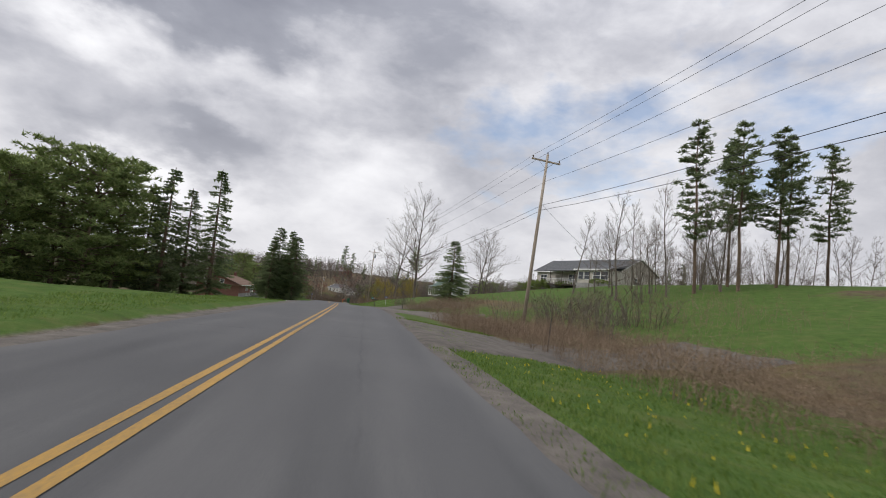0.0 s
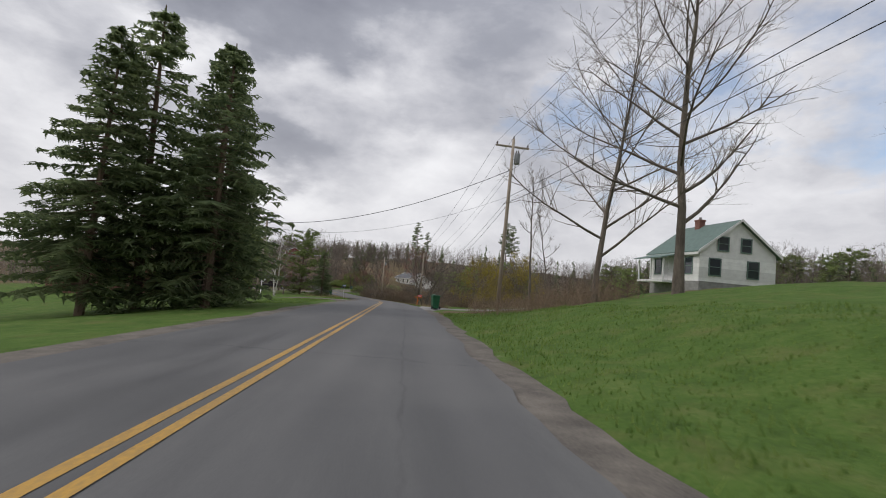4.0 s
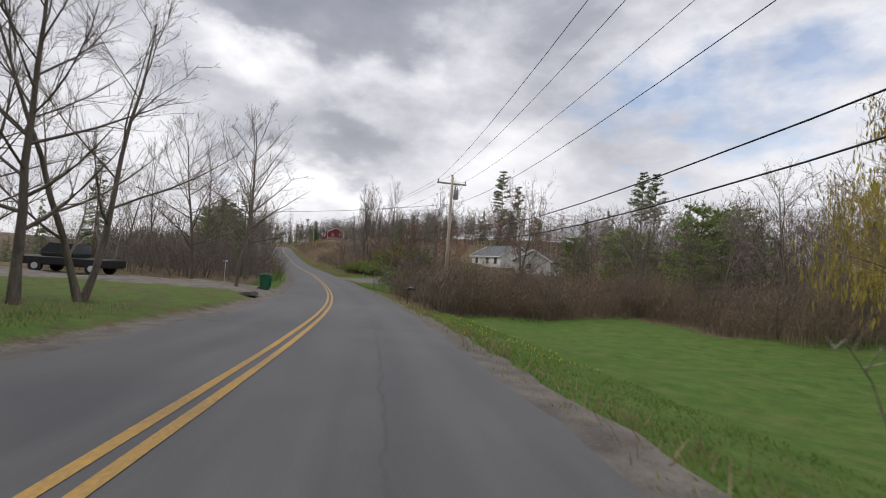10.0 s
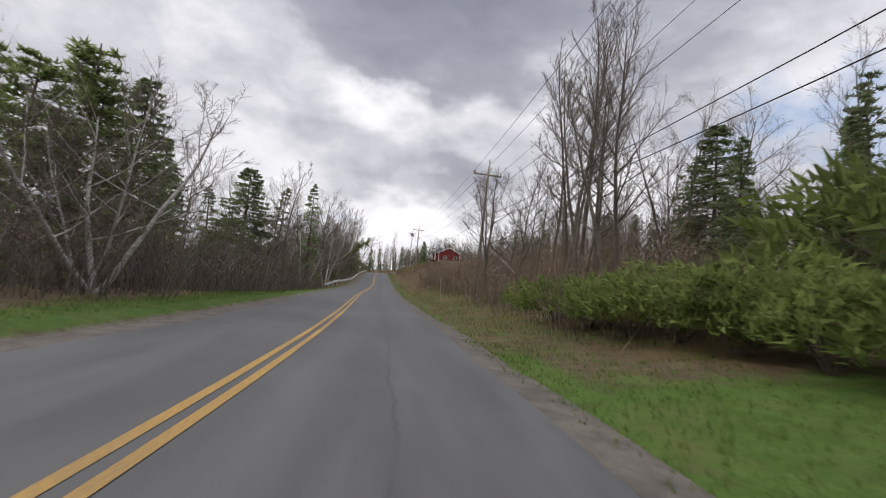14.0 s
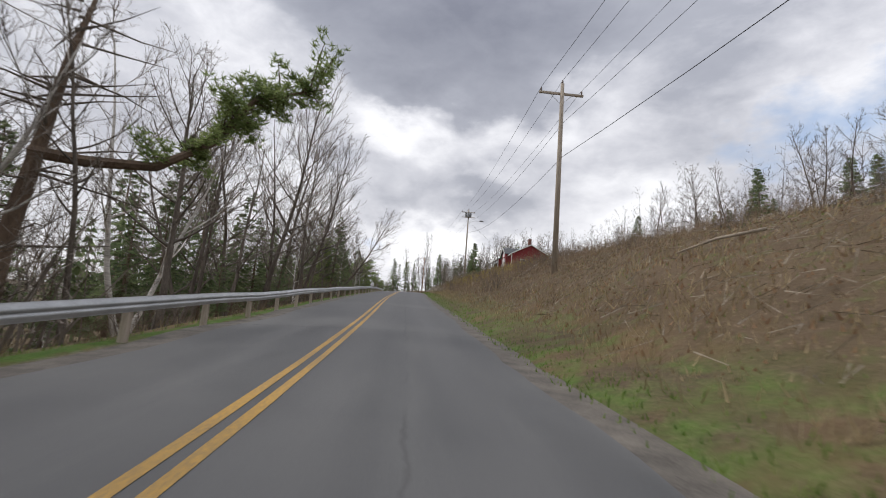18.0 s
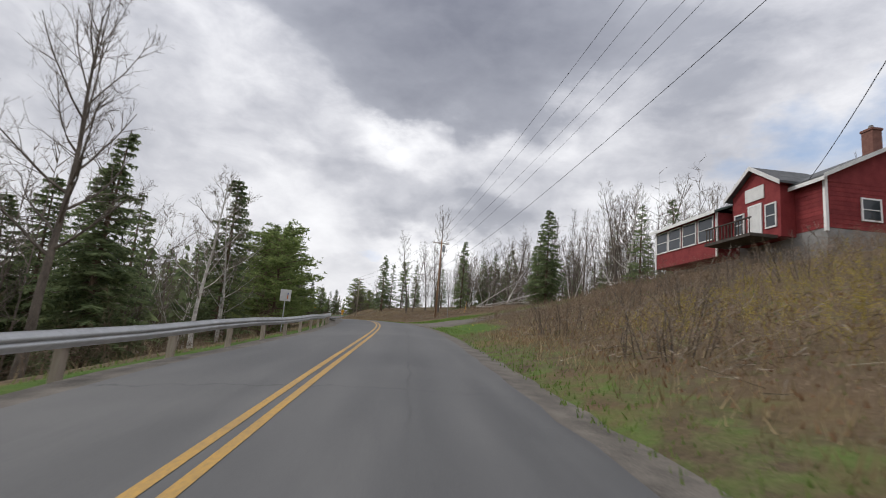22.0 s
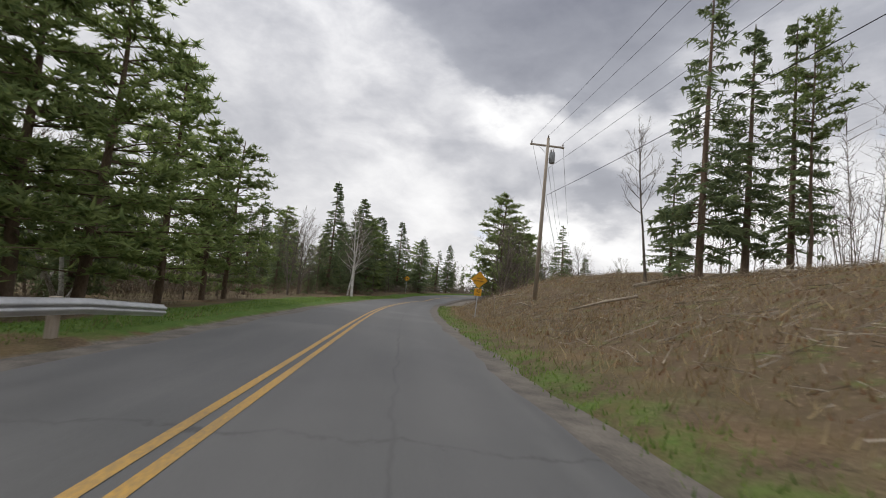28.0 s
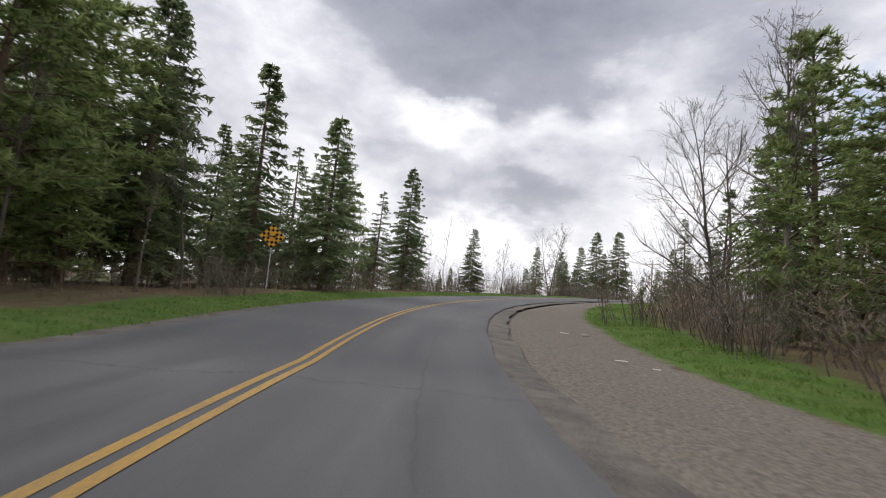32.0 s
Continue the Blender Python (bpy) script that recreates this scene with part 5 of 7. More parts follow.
def thicket(name, plots, mat, label, thick=0.012, twigs=6, lean=0.25):
    """Brush: plots of (count, from u, to u, from d, to d, low, high)."""
    P = np.concatenate([scatter(int(n), a, b, p, q) for n, a, b, p, q, lo, hi in plots])
    H = np.concatenate([RNG.uniform(lo, hi, n) for (n, a, b, p, q, lo, hi) in plots])[: len(P)]
    H = H * (0.75 + 0.35 * rough(P[:, 0], P[:, 1], 2.2))
    D = unit(np.stack([RNG.normal(0, lean, len(P)), RNG.normal(0, lean, len(P)), np.ones(len(P))], 1))
    tip = P + D * H[:, None]
    mid = P + D * (H * 0.5)[:, None] + RNG.normal(0, 0.05, P.shape) * H[:, None]
    parts = [slivers(P - [0, 0, 0.1], mid, thick * (0.5 + 0.2 * H)), slivers(mid - (mid - P) * 0.25, tip + RNG.normal(0, 0.06, P.shape) * H[:, None], thick * (0.4 + 0.12 * H))]
    for _ in range(twigs):
        t = RNG.uniform(0.2, 0.95, len(P))[:, None]
        b = P + D * H[:, None] * t
        e = b + unit(RNG.normal(size=P.shape) * [1, 1, 0.6] + [0, 0, 0.55]) * (H * RNG.uniform(0.18, 0.5, len(P)))[:, None] * (1.15 - t)
        parts.append(slivers(b, e, np.full(len(P), thick * 0.6)))
        parts.append(slivers(b * 0.45 + e * 0.55, e + RNG.normal(size=P.shape) * (0.16 * H)[:, None] * (1.1 - t), np.full(len(P), thick * 0.5)))
    V, F = join(parts)
    return mass(name, V, F, mat, label, "brush")


def far_bare(name, plots, mat, label):
    P = np.concatenate([scatter(int(n), a, b, p, q) for n, a, b, p, q, lo, hi in plots])
    H = np.concatenate([RNG.uniform(lo, hi, n) for (n, a, b, p, q, lo, hi) in plots])[: len(P)]
    n = len(P)
    D = unit(np.stack([RNG.normal(0, 0.07, n), RNG.normal(0, 0.07, n), np.ones(n)], 1))
    parts = [slivers(P - [0, 0, 0.3], P + D * H[:, None], 0.0042 * H)]
    for k in range(22):
        t = RNG.uniform(0.18, 0.97, n)[:, None]
        b = P + D * H[:, None] * t
        L = (H * RNG.uniform(0.12, 0.3, n))[:, None] * (1.25 - t)
        w = unit(np.stack([RNG.normal(size=n), RNG.normal(size=n), RNG.uniform(0.4, 1.6, n)], 1))
        e = b + w * L
        parts.append(slivers(b, e, 0.0022 * H))
        for _ in range(3):
            c = b + (e - b) * RNG.uniform(0.3, 0.95, n)[:, None]
            parts.append(slivers(c, c + unit(w + RNG.normal(0, 0.7, (n, 3)) + [0, 0, 0.3]) * L * RNG.uniform(0.35, 0.7, n)[:, None], np.full(n, 0.017)))
    V, F = join(parts)
    return mass(name, V, F, mat, label, "woods")


def far_conifer(name, plots, mat, label):
    P = np.concatenate([scatter(int(n), a, b, p, q) for n, a, b, p, q, lo, hi in plots])
    H = np.concatenate([RNG.uniform(lo, hi, n) for (n, a, b, p, q, lo, hi) in plots])[: len(P)]
    n = len(P)
    parts = [slivers(P - [0, 0, 0.3], P + np.stack([0 * H, 0 * H, H], 1), 0.013 * H)]
    for k in range(80):
        t = RNG.uniform(0.08, 0.97, n)
        a = RNG.uniform(0, 6.283, n)
        L = H * 0.19 * (1 - t) ** 0.8 * RNG.uniform(0.6, 1.2, n) + 0.15
        b = P + np.stack([0 * t, 0 * t, H * t], 1)
        out = np.stack([np.cos(a), np.sin(a), -RNG.uniform(0.1, 0.6, n)], 1)
        parts.append(slivers(b + out * (L * 0.15)[:, None] + [0, 0, 0.1], b + out * L[:, None], 0.10 + 0.26 * L))
    V, F = join(parts)
    return mass(name, V, F, mat, label, "woods")


def blades(name, plots, mat, label, tall=(0.04, 0.10), wide=0.012, dense=1.0):
    P = np.concatenate([scatter(int(n * dense), a, b, p, q) for n, a, b, p, q in plots])
    H = RNG.uniform(*tall, len(P)) * (0.8 + 0.5 * rough(P[:, 0], P[:, 1], 0.9))
    tip = P + np.stack([RNG.normal(0, 0.45, len(P)) * H, RNG.normal(0, 0.45, len(P)) * H, H], 1)
    V, F = slivers(P - [0, 0, 0.06], tip - [0, 0, 0.03], np.full(len(P), wide))
    return mass(name, V, F, mat, label, "grass")


thicket("brush_field", [(4200, .3, 1.84, 6.5, 14, .6, 1.6), (900, 2.75, 3.05, 9, 16, .5, 1.3), (1900, -1, .75, 10.5, 22, .5, 1.2), (700, 1.0, 2.2, 12, 24, 1.0, 2.6), (1700, 1.2, 1.84, 5.2, 12, .8, 1.8), (1500, 2.42, 2.72, 5.5, 13, .6, 1.7), (1500, 5.7, 6.1, 4.2, 14, .8, 2.2)], M["brush"], "brown dry weeds and brush over a field", 0.012, 4)
thicket("brush_thicket", [(650, 9.3, 10.1, 6.2, 9.5, 1.0, 2.8), (4200, 11.9, 13.0, 5.2, 14, 1.8, 4.6), (1600, 11.25, 12, 20, 27, 1.6, 3.8), (3000, 11.9, 12.4, 11, 24, 1.8, 4.0), (3600, 11.4, 13, 19, 46, 2, 4.5), (700, 8.75, 9.25, 5, 8, .8, 2.2), (6400, 6.4, 11.3, 47, 62, 2.4, 5.2)], M["brush"], "dense leafless brown thicket beside the road", 0.011, 8)
thicket("brush_thicket", [(6200, 12.3, 17.2, -22, -7.8, 2.4, 6.2)], M["twig"], "dense leafless grey-brown thicket beside the road", 0.011, 8, 0.3)
thicket("brush_thicket", [(4600, 14.5, 17.0, 5.2, 22, 1.2, 4.2), (1200, 13.0, 14.4, 16, 30, 1.5, 4)], M["brush"], "dense leafless brown thicket on the bank", 0.010, 8)
thicket("bank_brush", [(8000, 18.8, 23.4, 4.6, 15, .5, 1.6), (2200, 22.2, 23.9, 14, 24, .7, 1.7), (3200, 23.2, 24.02, 5.8, 18, .4, 1.3), (4500, 16.6, 19.5, 5, 22, .3, .9)], M["brush"], "low brown brush on the cut bank", 0.010, 5, 0.35)
thicket("bank_brush", [(2600, 20.2, 22.8, 6, 14, .6, 1.5)], M["willow"], "yellowish budding brush on the bank", 0.010, 5, 0.35)
thicket("slash_brush", [(4500, 25.1, 27.2, 4.4, 20, .3, 1.0), (4000, 27, 31, 4.8, 18, .3, .9), (1500, 30.4, 33, 8.6, 16, .8, 2.2)], M["brush"], "brown cut brush on the bank", 0.010, 4, 0.5)
thicket("wood_floor_brush", [(5000, 16.6, 24.6, -20, -8.4, .8, 3.0), (3500, 24.6, 30, -22, -9.5, .6, 2.4), (3500, 29.5, 36, -22, -9.5, .8, 2.6)], M["brush"], "brown undergrowth below roadside trees", 0.012, 5, 0.35)
thicket("far_brush", [(4000, 33, 41, -40, -7.5, 1.2, 3.6), (2600, 33.5, 40, 9, 30, 1, 3)], M["twig"], "grey-brown brush beyond the bend", 0.016, 6)
far_bare("bare_woods", [(1100, 4.0, 9.0, 56, 120, 7, 10.5), (800, 9.0, 11.4, 50, 90, 8, 12.5), (900, 11.4, 14.5, 30, 90, 7, 12), (1000, 14.5, 24.5, 34, 90, 7, 12), (700, 24.3, 31, 26, 80, 9, 16), (300, 0, 3, 75, 140, 8, 13)], M["twig"], "leafless grey-brown woods on the rise")
far_bare("bare_woods", [(500, -3, 8, -170, -70, 8, 13), (1300, 0, 9, -330, -150, 9, 14), (420, 9.5, 17, -80, -24, 6, 11), (1500, 9, 24, -240, -80, 9, 13), (600, 16.5, 25, -60, -14, 8, 14), (260, 25, 36, -80, -20, 8, 12), (420, 34, 46, -120, -12, 6, 11), (320, 34, 46, 20, 120, 6, 11)], M["twig"], "leafless grey-brown woods in the valley")
far_conifer("conifer_woods", [(110, 5.5, 10, 56, 100, 7, 10), (60, 5.5, 9, 70, 130, 10, 13), (55, 9, 14, 44, 100, 8, 12), (22, 15, 25, 50, 100, 8, 13), (25, 25, 31, 34, 80, 8, 14), (70, -3, 8, -190, -90, 8, 13), (16, 10, 17, -90, -34, 7, 12), (160, 10, 24, -230, -80, 9, 14), (140, 16.5, 26, -70, -16, 7, 12), (120, 25, 36, -80, -22, 9, 14), (50, 35, 46, -100, -14, 7, 12), (40, 35, 46, 24, 100, 7, 12)], M["spruce"], "dark green conifers among the far woods")
blades("verge_grass", [(9000, -0.6, 1.3, 1.8, 6.5), (4000, -0.6, .7, 6.5, 10.5), (7000, 2.9, 5.9, 2.2, 9), (12000, 6.9, 11.8, 1.9, 6.5), (7000, -0.6, 2.2, -9, -4.7), (7000, 5.8, 10.8, -9, -4.7), (8000, 12.2, 16.4, -7.4, -4.7), (5000, 12.8, 14.6, 2.1, 7), (6000, 14.4, 31.5, 2.3, 3.6), (6000, 16.4, 28.4, -6.4, -4.8), (9000, 28.4, 35, -8.6, -5.2), (5000, 24.5, 25.15, 4, 12), (4000, 16.4, 24, 4, 16), (3000, 14.6, 16.5, 3.4, 7), (5000, 31.9, 35, 5.7, 8.2), (2000, 31.2, 31.9, 3.6, 6.5)], M["blade"], "fresh green grass along the verge", (0.035, 0.09), 0.014, 2.6)
blades("dry_grass", [(8500, 14.6, 23.3, 3.2, 6), (5000, 25.3, 30.6, 3.2, 6.5), (3000, 16, 29, -7, -5.2), (2500, 6.8, 12, 2.0, 3.4), (2000, 9.2, 11, -12, -5)], M["straw"], "dry straw-coloured grass at the road edge", (0.12, 0.4), 0.010)
blades("bank_tufts", [(15000, 16.4, 20.8, 3.6, 18), (4000, 20.8, 23.3, 3.6, 9), (5000, 25.5, 27.2, 3.6, 18), (15000, 27, 31.2, 3.6, 18)], M["straw"], "dry straw tufts over the cut bank", (0.1, 0.35), 0.018)
blades("bank_leaves", [(12000, 16.4, 20.8, 4, 18), (4000, 20.8, 23.3, 4, 10), (5000, 25.5, 27.2, 4, 18), (12000, 27, 31.2, 4, 18)], M["rust"], "rusty dead leaves over the cut bank", (0.04, 0.14), 0.03)
blades("dandelions", [(150, 10.9, 11.9, 2.6, 7), (160, 7.0, 8.4, 3, 9), (90, -0.5, 0.8, 3, 8), (80, 23.2, 25.2, 4, 8)], M["flower"], "yellow dandelion heads in the grass", (0.05, 0.08), 0.019, 2.5)


def debris():
    """Broken sticks lying over the cut banks."""
    P = np.concatenate([scatter(4800, 16.4, 20.6, 4.2, 18), scatter(1400, 20.6, 23.3, 4.4, 10), scatter(3000, 25.3, 27.2, 4.2, 18), scatter(5600, 27, 31, 4.2, 18)])
    n = len(P)
    a = RNG.uniform(0, 6.283, n)
    L = RNG.gamma(2.0, 0.21, n)
    e = P.copy()
    e[:, 0] += np.cos(a) * L
    e[:, 1] += np.sin(a) * L
    e[:, 2] = height(e[:, :2]) + RNG.uniform(0.0, 0.28, n)
    P[:, 2] += 0.05
    V1, F1 = slivers(P, e, 0.007 + 0.011 * RNG.random(n))
    V2, F2 = slivers(e, P, 0.007 + 0.009 * RNG.random(n))
    V, F = join([(V1, F1), (V2, F2)])
    mass("slash", V, F, M["dead"], "pale broken sticks scattered over the cut bank", "debris")


debris()


# ---- utility poles and lines ----
def frame_at(p, turn):
    return Matrix.Translation(p) @ pose(0, 0, 0, 0, 0, turn)


POLES = []


def utility_pole(x, y, top, turn, cans=0, lamp=False, red=False, lean=0.0, arm=2.4):
    base = on(x, y)
    H = top - base.z
    ob = thing("utility_pole", "reddish-brown treated wooden utility pole with crossarm" if red else "weathered grey wooden utility pole with crossarm" if not lamp else "wooden utility pole with three transformers and a street lamp", "utility pole", "poles along the road", m=frame_at(base, turn) @ pose(0, 0, 0, 0, lean, 0))
    p = Mesh()
    p.tube([(0, 0, -0.3), (0, 0, H * 0.5), (0, 0, H)], [0.145, 0.125, 0.095], 12, True)
    part("pole", p, M["redpole" if red else "pole"], ob, smooth=True)
    a = Mesh()
    a.box((-arm / 2, 0.10, H - 0.55), (arm / 2, 0.21, H - 0.43), 0.012)
    part("crossarm", a, M["pole"], ob)
    for s in (-1, 1):
        b = Mesh()
        b.tube([(s * 0.62, 0.16, H - 0.5), (0.06 * s, 0.12, H - 1.05)], [0.014, 0.014], 4, True)
        part("brace", b, M["metal"], ob)
    for q in (-arm / 2 + 0.1, arm / 2 - 0.1):
        i = Mesh()
        i.tube([(q, 0.155, H - 0.43), (q, 0.155, H - 0.36), (q, 0.155, H - 0.33), (q, 0.155, H - 0.28), (q, 0.155, H - 0.22)], [0.02, 0.055, 0.04, 0.055, 0.025], 8, True)
        part("insulator", i, M["porcelain"], ob, smooth=True)
    i = Mesh()
    i.tube([(0, 0, H - 0.02), (0, 0, H + 0.1), (0, 0, H + 0.14), (0, 0, H + 0.22)], [0.02, 0.055, 0.045, 0.025], 8, True)
    part("insulator", i, M["porcelain"], ob, smooth=True)
    for k in range(cans):
        cx, cy = ((0.34, -0.05), (-0.42, 0.02), (-0.05, -0.42))[k] if cans > 1 else (0.36, 0.0)
        c = Mesh()
        z = H - 1.75 if cans == 1 else H - 1.45
        c.tube([(cx, cy, z), (cx, cy, z + 0.04), (cx, cy, z + 0.72), (cx, cy, z + 0.78)], [0.17, 0.2, 0.2, 0.17], 14, True)
        t = part("transformer", c, M["can"], ob, "grey steel transformer can", True)
        for s in (-0.07, 0.07):
            i = Mesh()
            i.tube([(cx + s, cy, z + 0.78), (cx + s, cy, z + 0.9), (cx + s, cy, z + 1.0)], [0.03, 0.045, 0.015], 8, True)
            part("bushing", i, M["porcelain"], t)
        i = Mesh()
        i.box((min(cx, 0) * 0.6 - 0.03, min(cy, 0) * 0.5 - 0.03, z + 0.3), (max(cx, 0) * 0.6 + 0.03, max(cy, 0) * 0.5 + 0.03, z + 0.36))
        part("bracket", i, M["metal"], t)
    if lamp:
        for zz in (H - 0.6, H - 1.5):
            a = Mesh()
            a.box((-1.1, -0.22, zz), (1.1, -0.11, zz + 0.11), 0.012)
            part("crossarm", a, M["pole"], ob)
        a = Mesh()
        a.tube([(0.1, 0, H - 2.6), (0.5, 0, H - 2.2), (1.2, 0, H - 1.95), (2.1, 0, H - 1.9)], [0.03, 0.03, 0.028, 0.025], 6, True)
        l = part("lamp_arm", a, M["metal"], ob, "curved steel lamp arm")
        h = Mesh()
        h.tube([(2.0, 0, H - 1.9), (2.2, 0, H - 1.87), (2.5, 0, H - 1.89), (2.75, 0, H - 1.93)], [0.05, 0.12, 0.14, 0.06], 8, True)
        part("lamp_head", h, M["can"], l)
    m = ob.matrix_basis
    POLES.append((m @ Vector((-arm / 2 + 0.1, 0.155, H - 0.2)), m @ Vector((0, 0, H + 0.2)), m @ Vector((arm / 2 - 0.1, 0.155, H - 0.2)), m @ Vector((0.16, 0, H - 2.1)), m @ Vector((0.16, 0, H - 4.0)), m @ Vector((0.16, 0, H - 4.4))))
    return ob


utility_pole(22, -32, 11.2, 8), utility_pole(6.2, 36.4, 11.7, 12, lean=3.4)
utility_pole(-16.6, 107.6, 8.3, 15, 1, lean=1), utility_pole(-30.1, 149.1, 2.1, 19), utility_pole(-47.3, 188.1, 2.2, 29, 1), utility_pole(-90.1, 250.2, 4.2, 37, lean=1)
utility_pole(-131.1, 304.8, 7.7, 37), utility_pole(-164.4, 352.9, 13.7, 37, 3, True), utility_pole(-207.3, 401.5, 12.1, 46, 1, red=True), utility_pole(-266.7, 449.7, 12.0, 50, 1), utility_pole(-295, 498, 11.0, 20), utility_pole(-322, 560, 11.0, 0)


def cable(a, b, sag, r, label, name="power_line"):
    m = Mesh()
    pts = [a.lerp(b, k / 12) - Vector((0, 0, sag * 4 * (k / 12) * (1 - k / 12))) for k in range(13)]
    m.tube(pts, [r] * 13, 4)
    return tagged(new(name, m.data(name, M["wire"])), label, "cable", "overhead lines")


for p, q in zip(POLES, POLES[1:]):
    for k in range(6):
        if k == 5 and p[0].y > 240:
            continue
        cable(p[k], q[k], (0.8, 0.8, 0.8, 1.0, 1.1, 1.3)[k], 0.011 if k < 4 else 0.015, "thin black power line between wooden poles" if k < 4 else "thick black telephone cable between wooden poles")


def service_pole():
    base = on(-39.0, 115.8)
    ob = thing("service_pole", "short weathered wooden service pole on the lawn", "utility pole", m=frame_at(base, 10) @ pose(0, 0, 0, 0, 2, 0))
    p = Mesh()
    p.tube([(0, 0, -0.3), (0, 0, 4), (0, 0, 7.4)], [0.14, 0.12, 0.09], 10, True)
    part("pole", p, M["pole"], ob, smooth=True)
    c = Mesh()
    c.tube([(0.1, 0, 7.0), (0.22, 0, 7.1)], [0.02, 0.03], 6, True)
    part("bracket", c, M["metal"], ob)
    top = ob.matrix_basis @ Vector((0, 0, 7.1))
    cable(POLES[2][3], top, 1.2, 0.022, "twisted black service cable across the road", "service_cable")
    cable(POLES[2][4], top - Vector((0, 0, .4)), 1.4, 0.009, "thin service wire across the road", "service_cable")
    cable(top, Vector((-50, 121, -2.9)), 0.5, 0.02, "twisted black service cable to a brick house", "service_cable")


service_pole()
cable(POLES[4][3], at(13.2, -26, 6.5), 1.0, 0.014, "thin black service wire across the road", "service_cable")
cable(POLES[7][3], Vector((-167, 377, 9.2)), 0.6, 0.018, "black service cable to a red house", "service_cable")
cable(POLES[1][4], Vector((31, 82, 6.8)), 1.0, 0.014, "black service cable to a bungalow", "service_cable")


# ---- guard rail ----
def guard_rail():
    prof = [(-0.02, 0.0), (-0.02, 0.03), (0.06, 0.08), (0.06, 0.13), (-0.02, 0.155), (0.06, 0.18), (0.06, 0.23), (-0.02, 0.28), (-0.02, 0.31)]
    us = list(np.arange(16.75, 28.85, 0.2))
    rail = thing("guard_rail", "long galvanised steel guard rail on short posts", "guard rail", m=Matrix.Identity(4))

    def side(u):
        return np.interp(u, [16.75, 17.6, 18.5, 28, 28.85], [-6.5, -5.9, -5.5, -5.5, -6.3])

    def spot(u, d):
        x = np.interp(u, RU, RP[:, 0]) + d * np.interp(u, RU, RN[:, 0])
        y = np.interp(u, RU, RP[:, 1]) + d * np.interp(u, RU, RN[:, 1])
        z = np.interp(u, RU, RP[:, 2]) + drop(u) - 0.05
        return Vector((x, y, z))

    for k in range(0, len(us) - 1, 2):
        seg = us[k:k + 3]
        if len(seg) < 2:
            continue
        m = Mesh()
        for u in seg:
            p, d = spot(u, side(u)), side(u)
            n = (spot(u, d + 1) - p).normalized()
            lift = 0.40 * min(1, max(0.02, (u - 16.75) / 0.5), max(0.02, (28.85 - u) / 0.4)) - 0.03 * math.sin(u * 9)
            for o, h in prof:
                m.v.append(tuple(p + n * (o + 0.1) + Vector((0, 0, lift + h))))
        c = len(prof)
        for i in range(len(seg) - 1):
            for j in range(c - 1):
                m.f.append((i * c + j, (i + 1) * c + j, (i + 1) * c + j + 1, i * c + j + 1))
        ob = part("rail_beam", m, M["metal"], rail, smooth=True)
    for u in np.arange(16.95, 28.7, 0.196):
        b = Mesh()
        b.box((-0.09, -0.09, -0.5), (0.05, 0.09, 0.66), 0.012)
        q = part("post", b, M["pole"], rail)
        q.matrix_basis = frame_at(spot(u, side(u) - 0.02), heading(u) + rnd(-3, 3)) @ pose(0, 0, 0, rnd(-2, 2), rnd(-2, 2), 0)


random.seed(21)
guard_rail()


# ---- houses ----
def window(parent, m, w, h, bars=1, mat="white"):
    """A framed window in the plane y = 0 of the pose m, facing -y, with its lower left corner at the origin."""
    f = Mesh()
    t = 0.09
    f.box((-t, -0.05, -t), (w + t, 0.02, 0), 0), f.box((-t, -0.05, h), (w + t, 0.02, h + t), 0)
    f.box((-t, -0.05, 0), (0, 0.02, h)), f.box((w, -0.05, 0), (w + t, 0.02, h))
    for k in range(1, bars + 1):
        f.box((w * k / (bars + 1) - 0.03, -0.045, 0), (w * k / (bars + 1) + 0.03, 0.02, h))
    f.box((0, -0.043, h * 0.5 - 0.025), (w, 0.018, h * 0.5 + 0.025))
    ob = part("window", f, M[mat], parent)
    ob.matrix_basis = m
    g = Mesh()
    g.box((0, -0.02, 0), (w, -0.008, h))
    part("pane", g, M["glass"], ob, "dark reflecting glass")
    return ob


def door(parent, m, w=0.95, h=2.05, mat="white"):
    f = Mesh()
    f.box((-0.1, -0.05, 0), (0, 0.02, h + 0.1)), f.box((w, -0.05, 0), (w + 0.1, 0.02, h + 0.1)), f.box((0, -0.05, h), (w, 0.02, h + 0.1))
    ob = part("door", f, M["white"], parent)
    ob.matrix_basis = m
    l = Mesh()
    l.box((0, -0.035, 0), (w, 0.0, h), 0.01)
    part("door_leaf", l, M[mat], ob)
    k = Mesh()
    k.tube([(w - 0.1, -0.036, 1.0), (w - 0.1, -0.09, 1.0)], [0.025, 0.032], 8, True)
    part("door_handle", k, M["metal"], ob)
    return ob


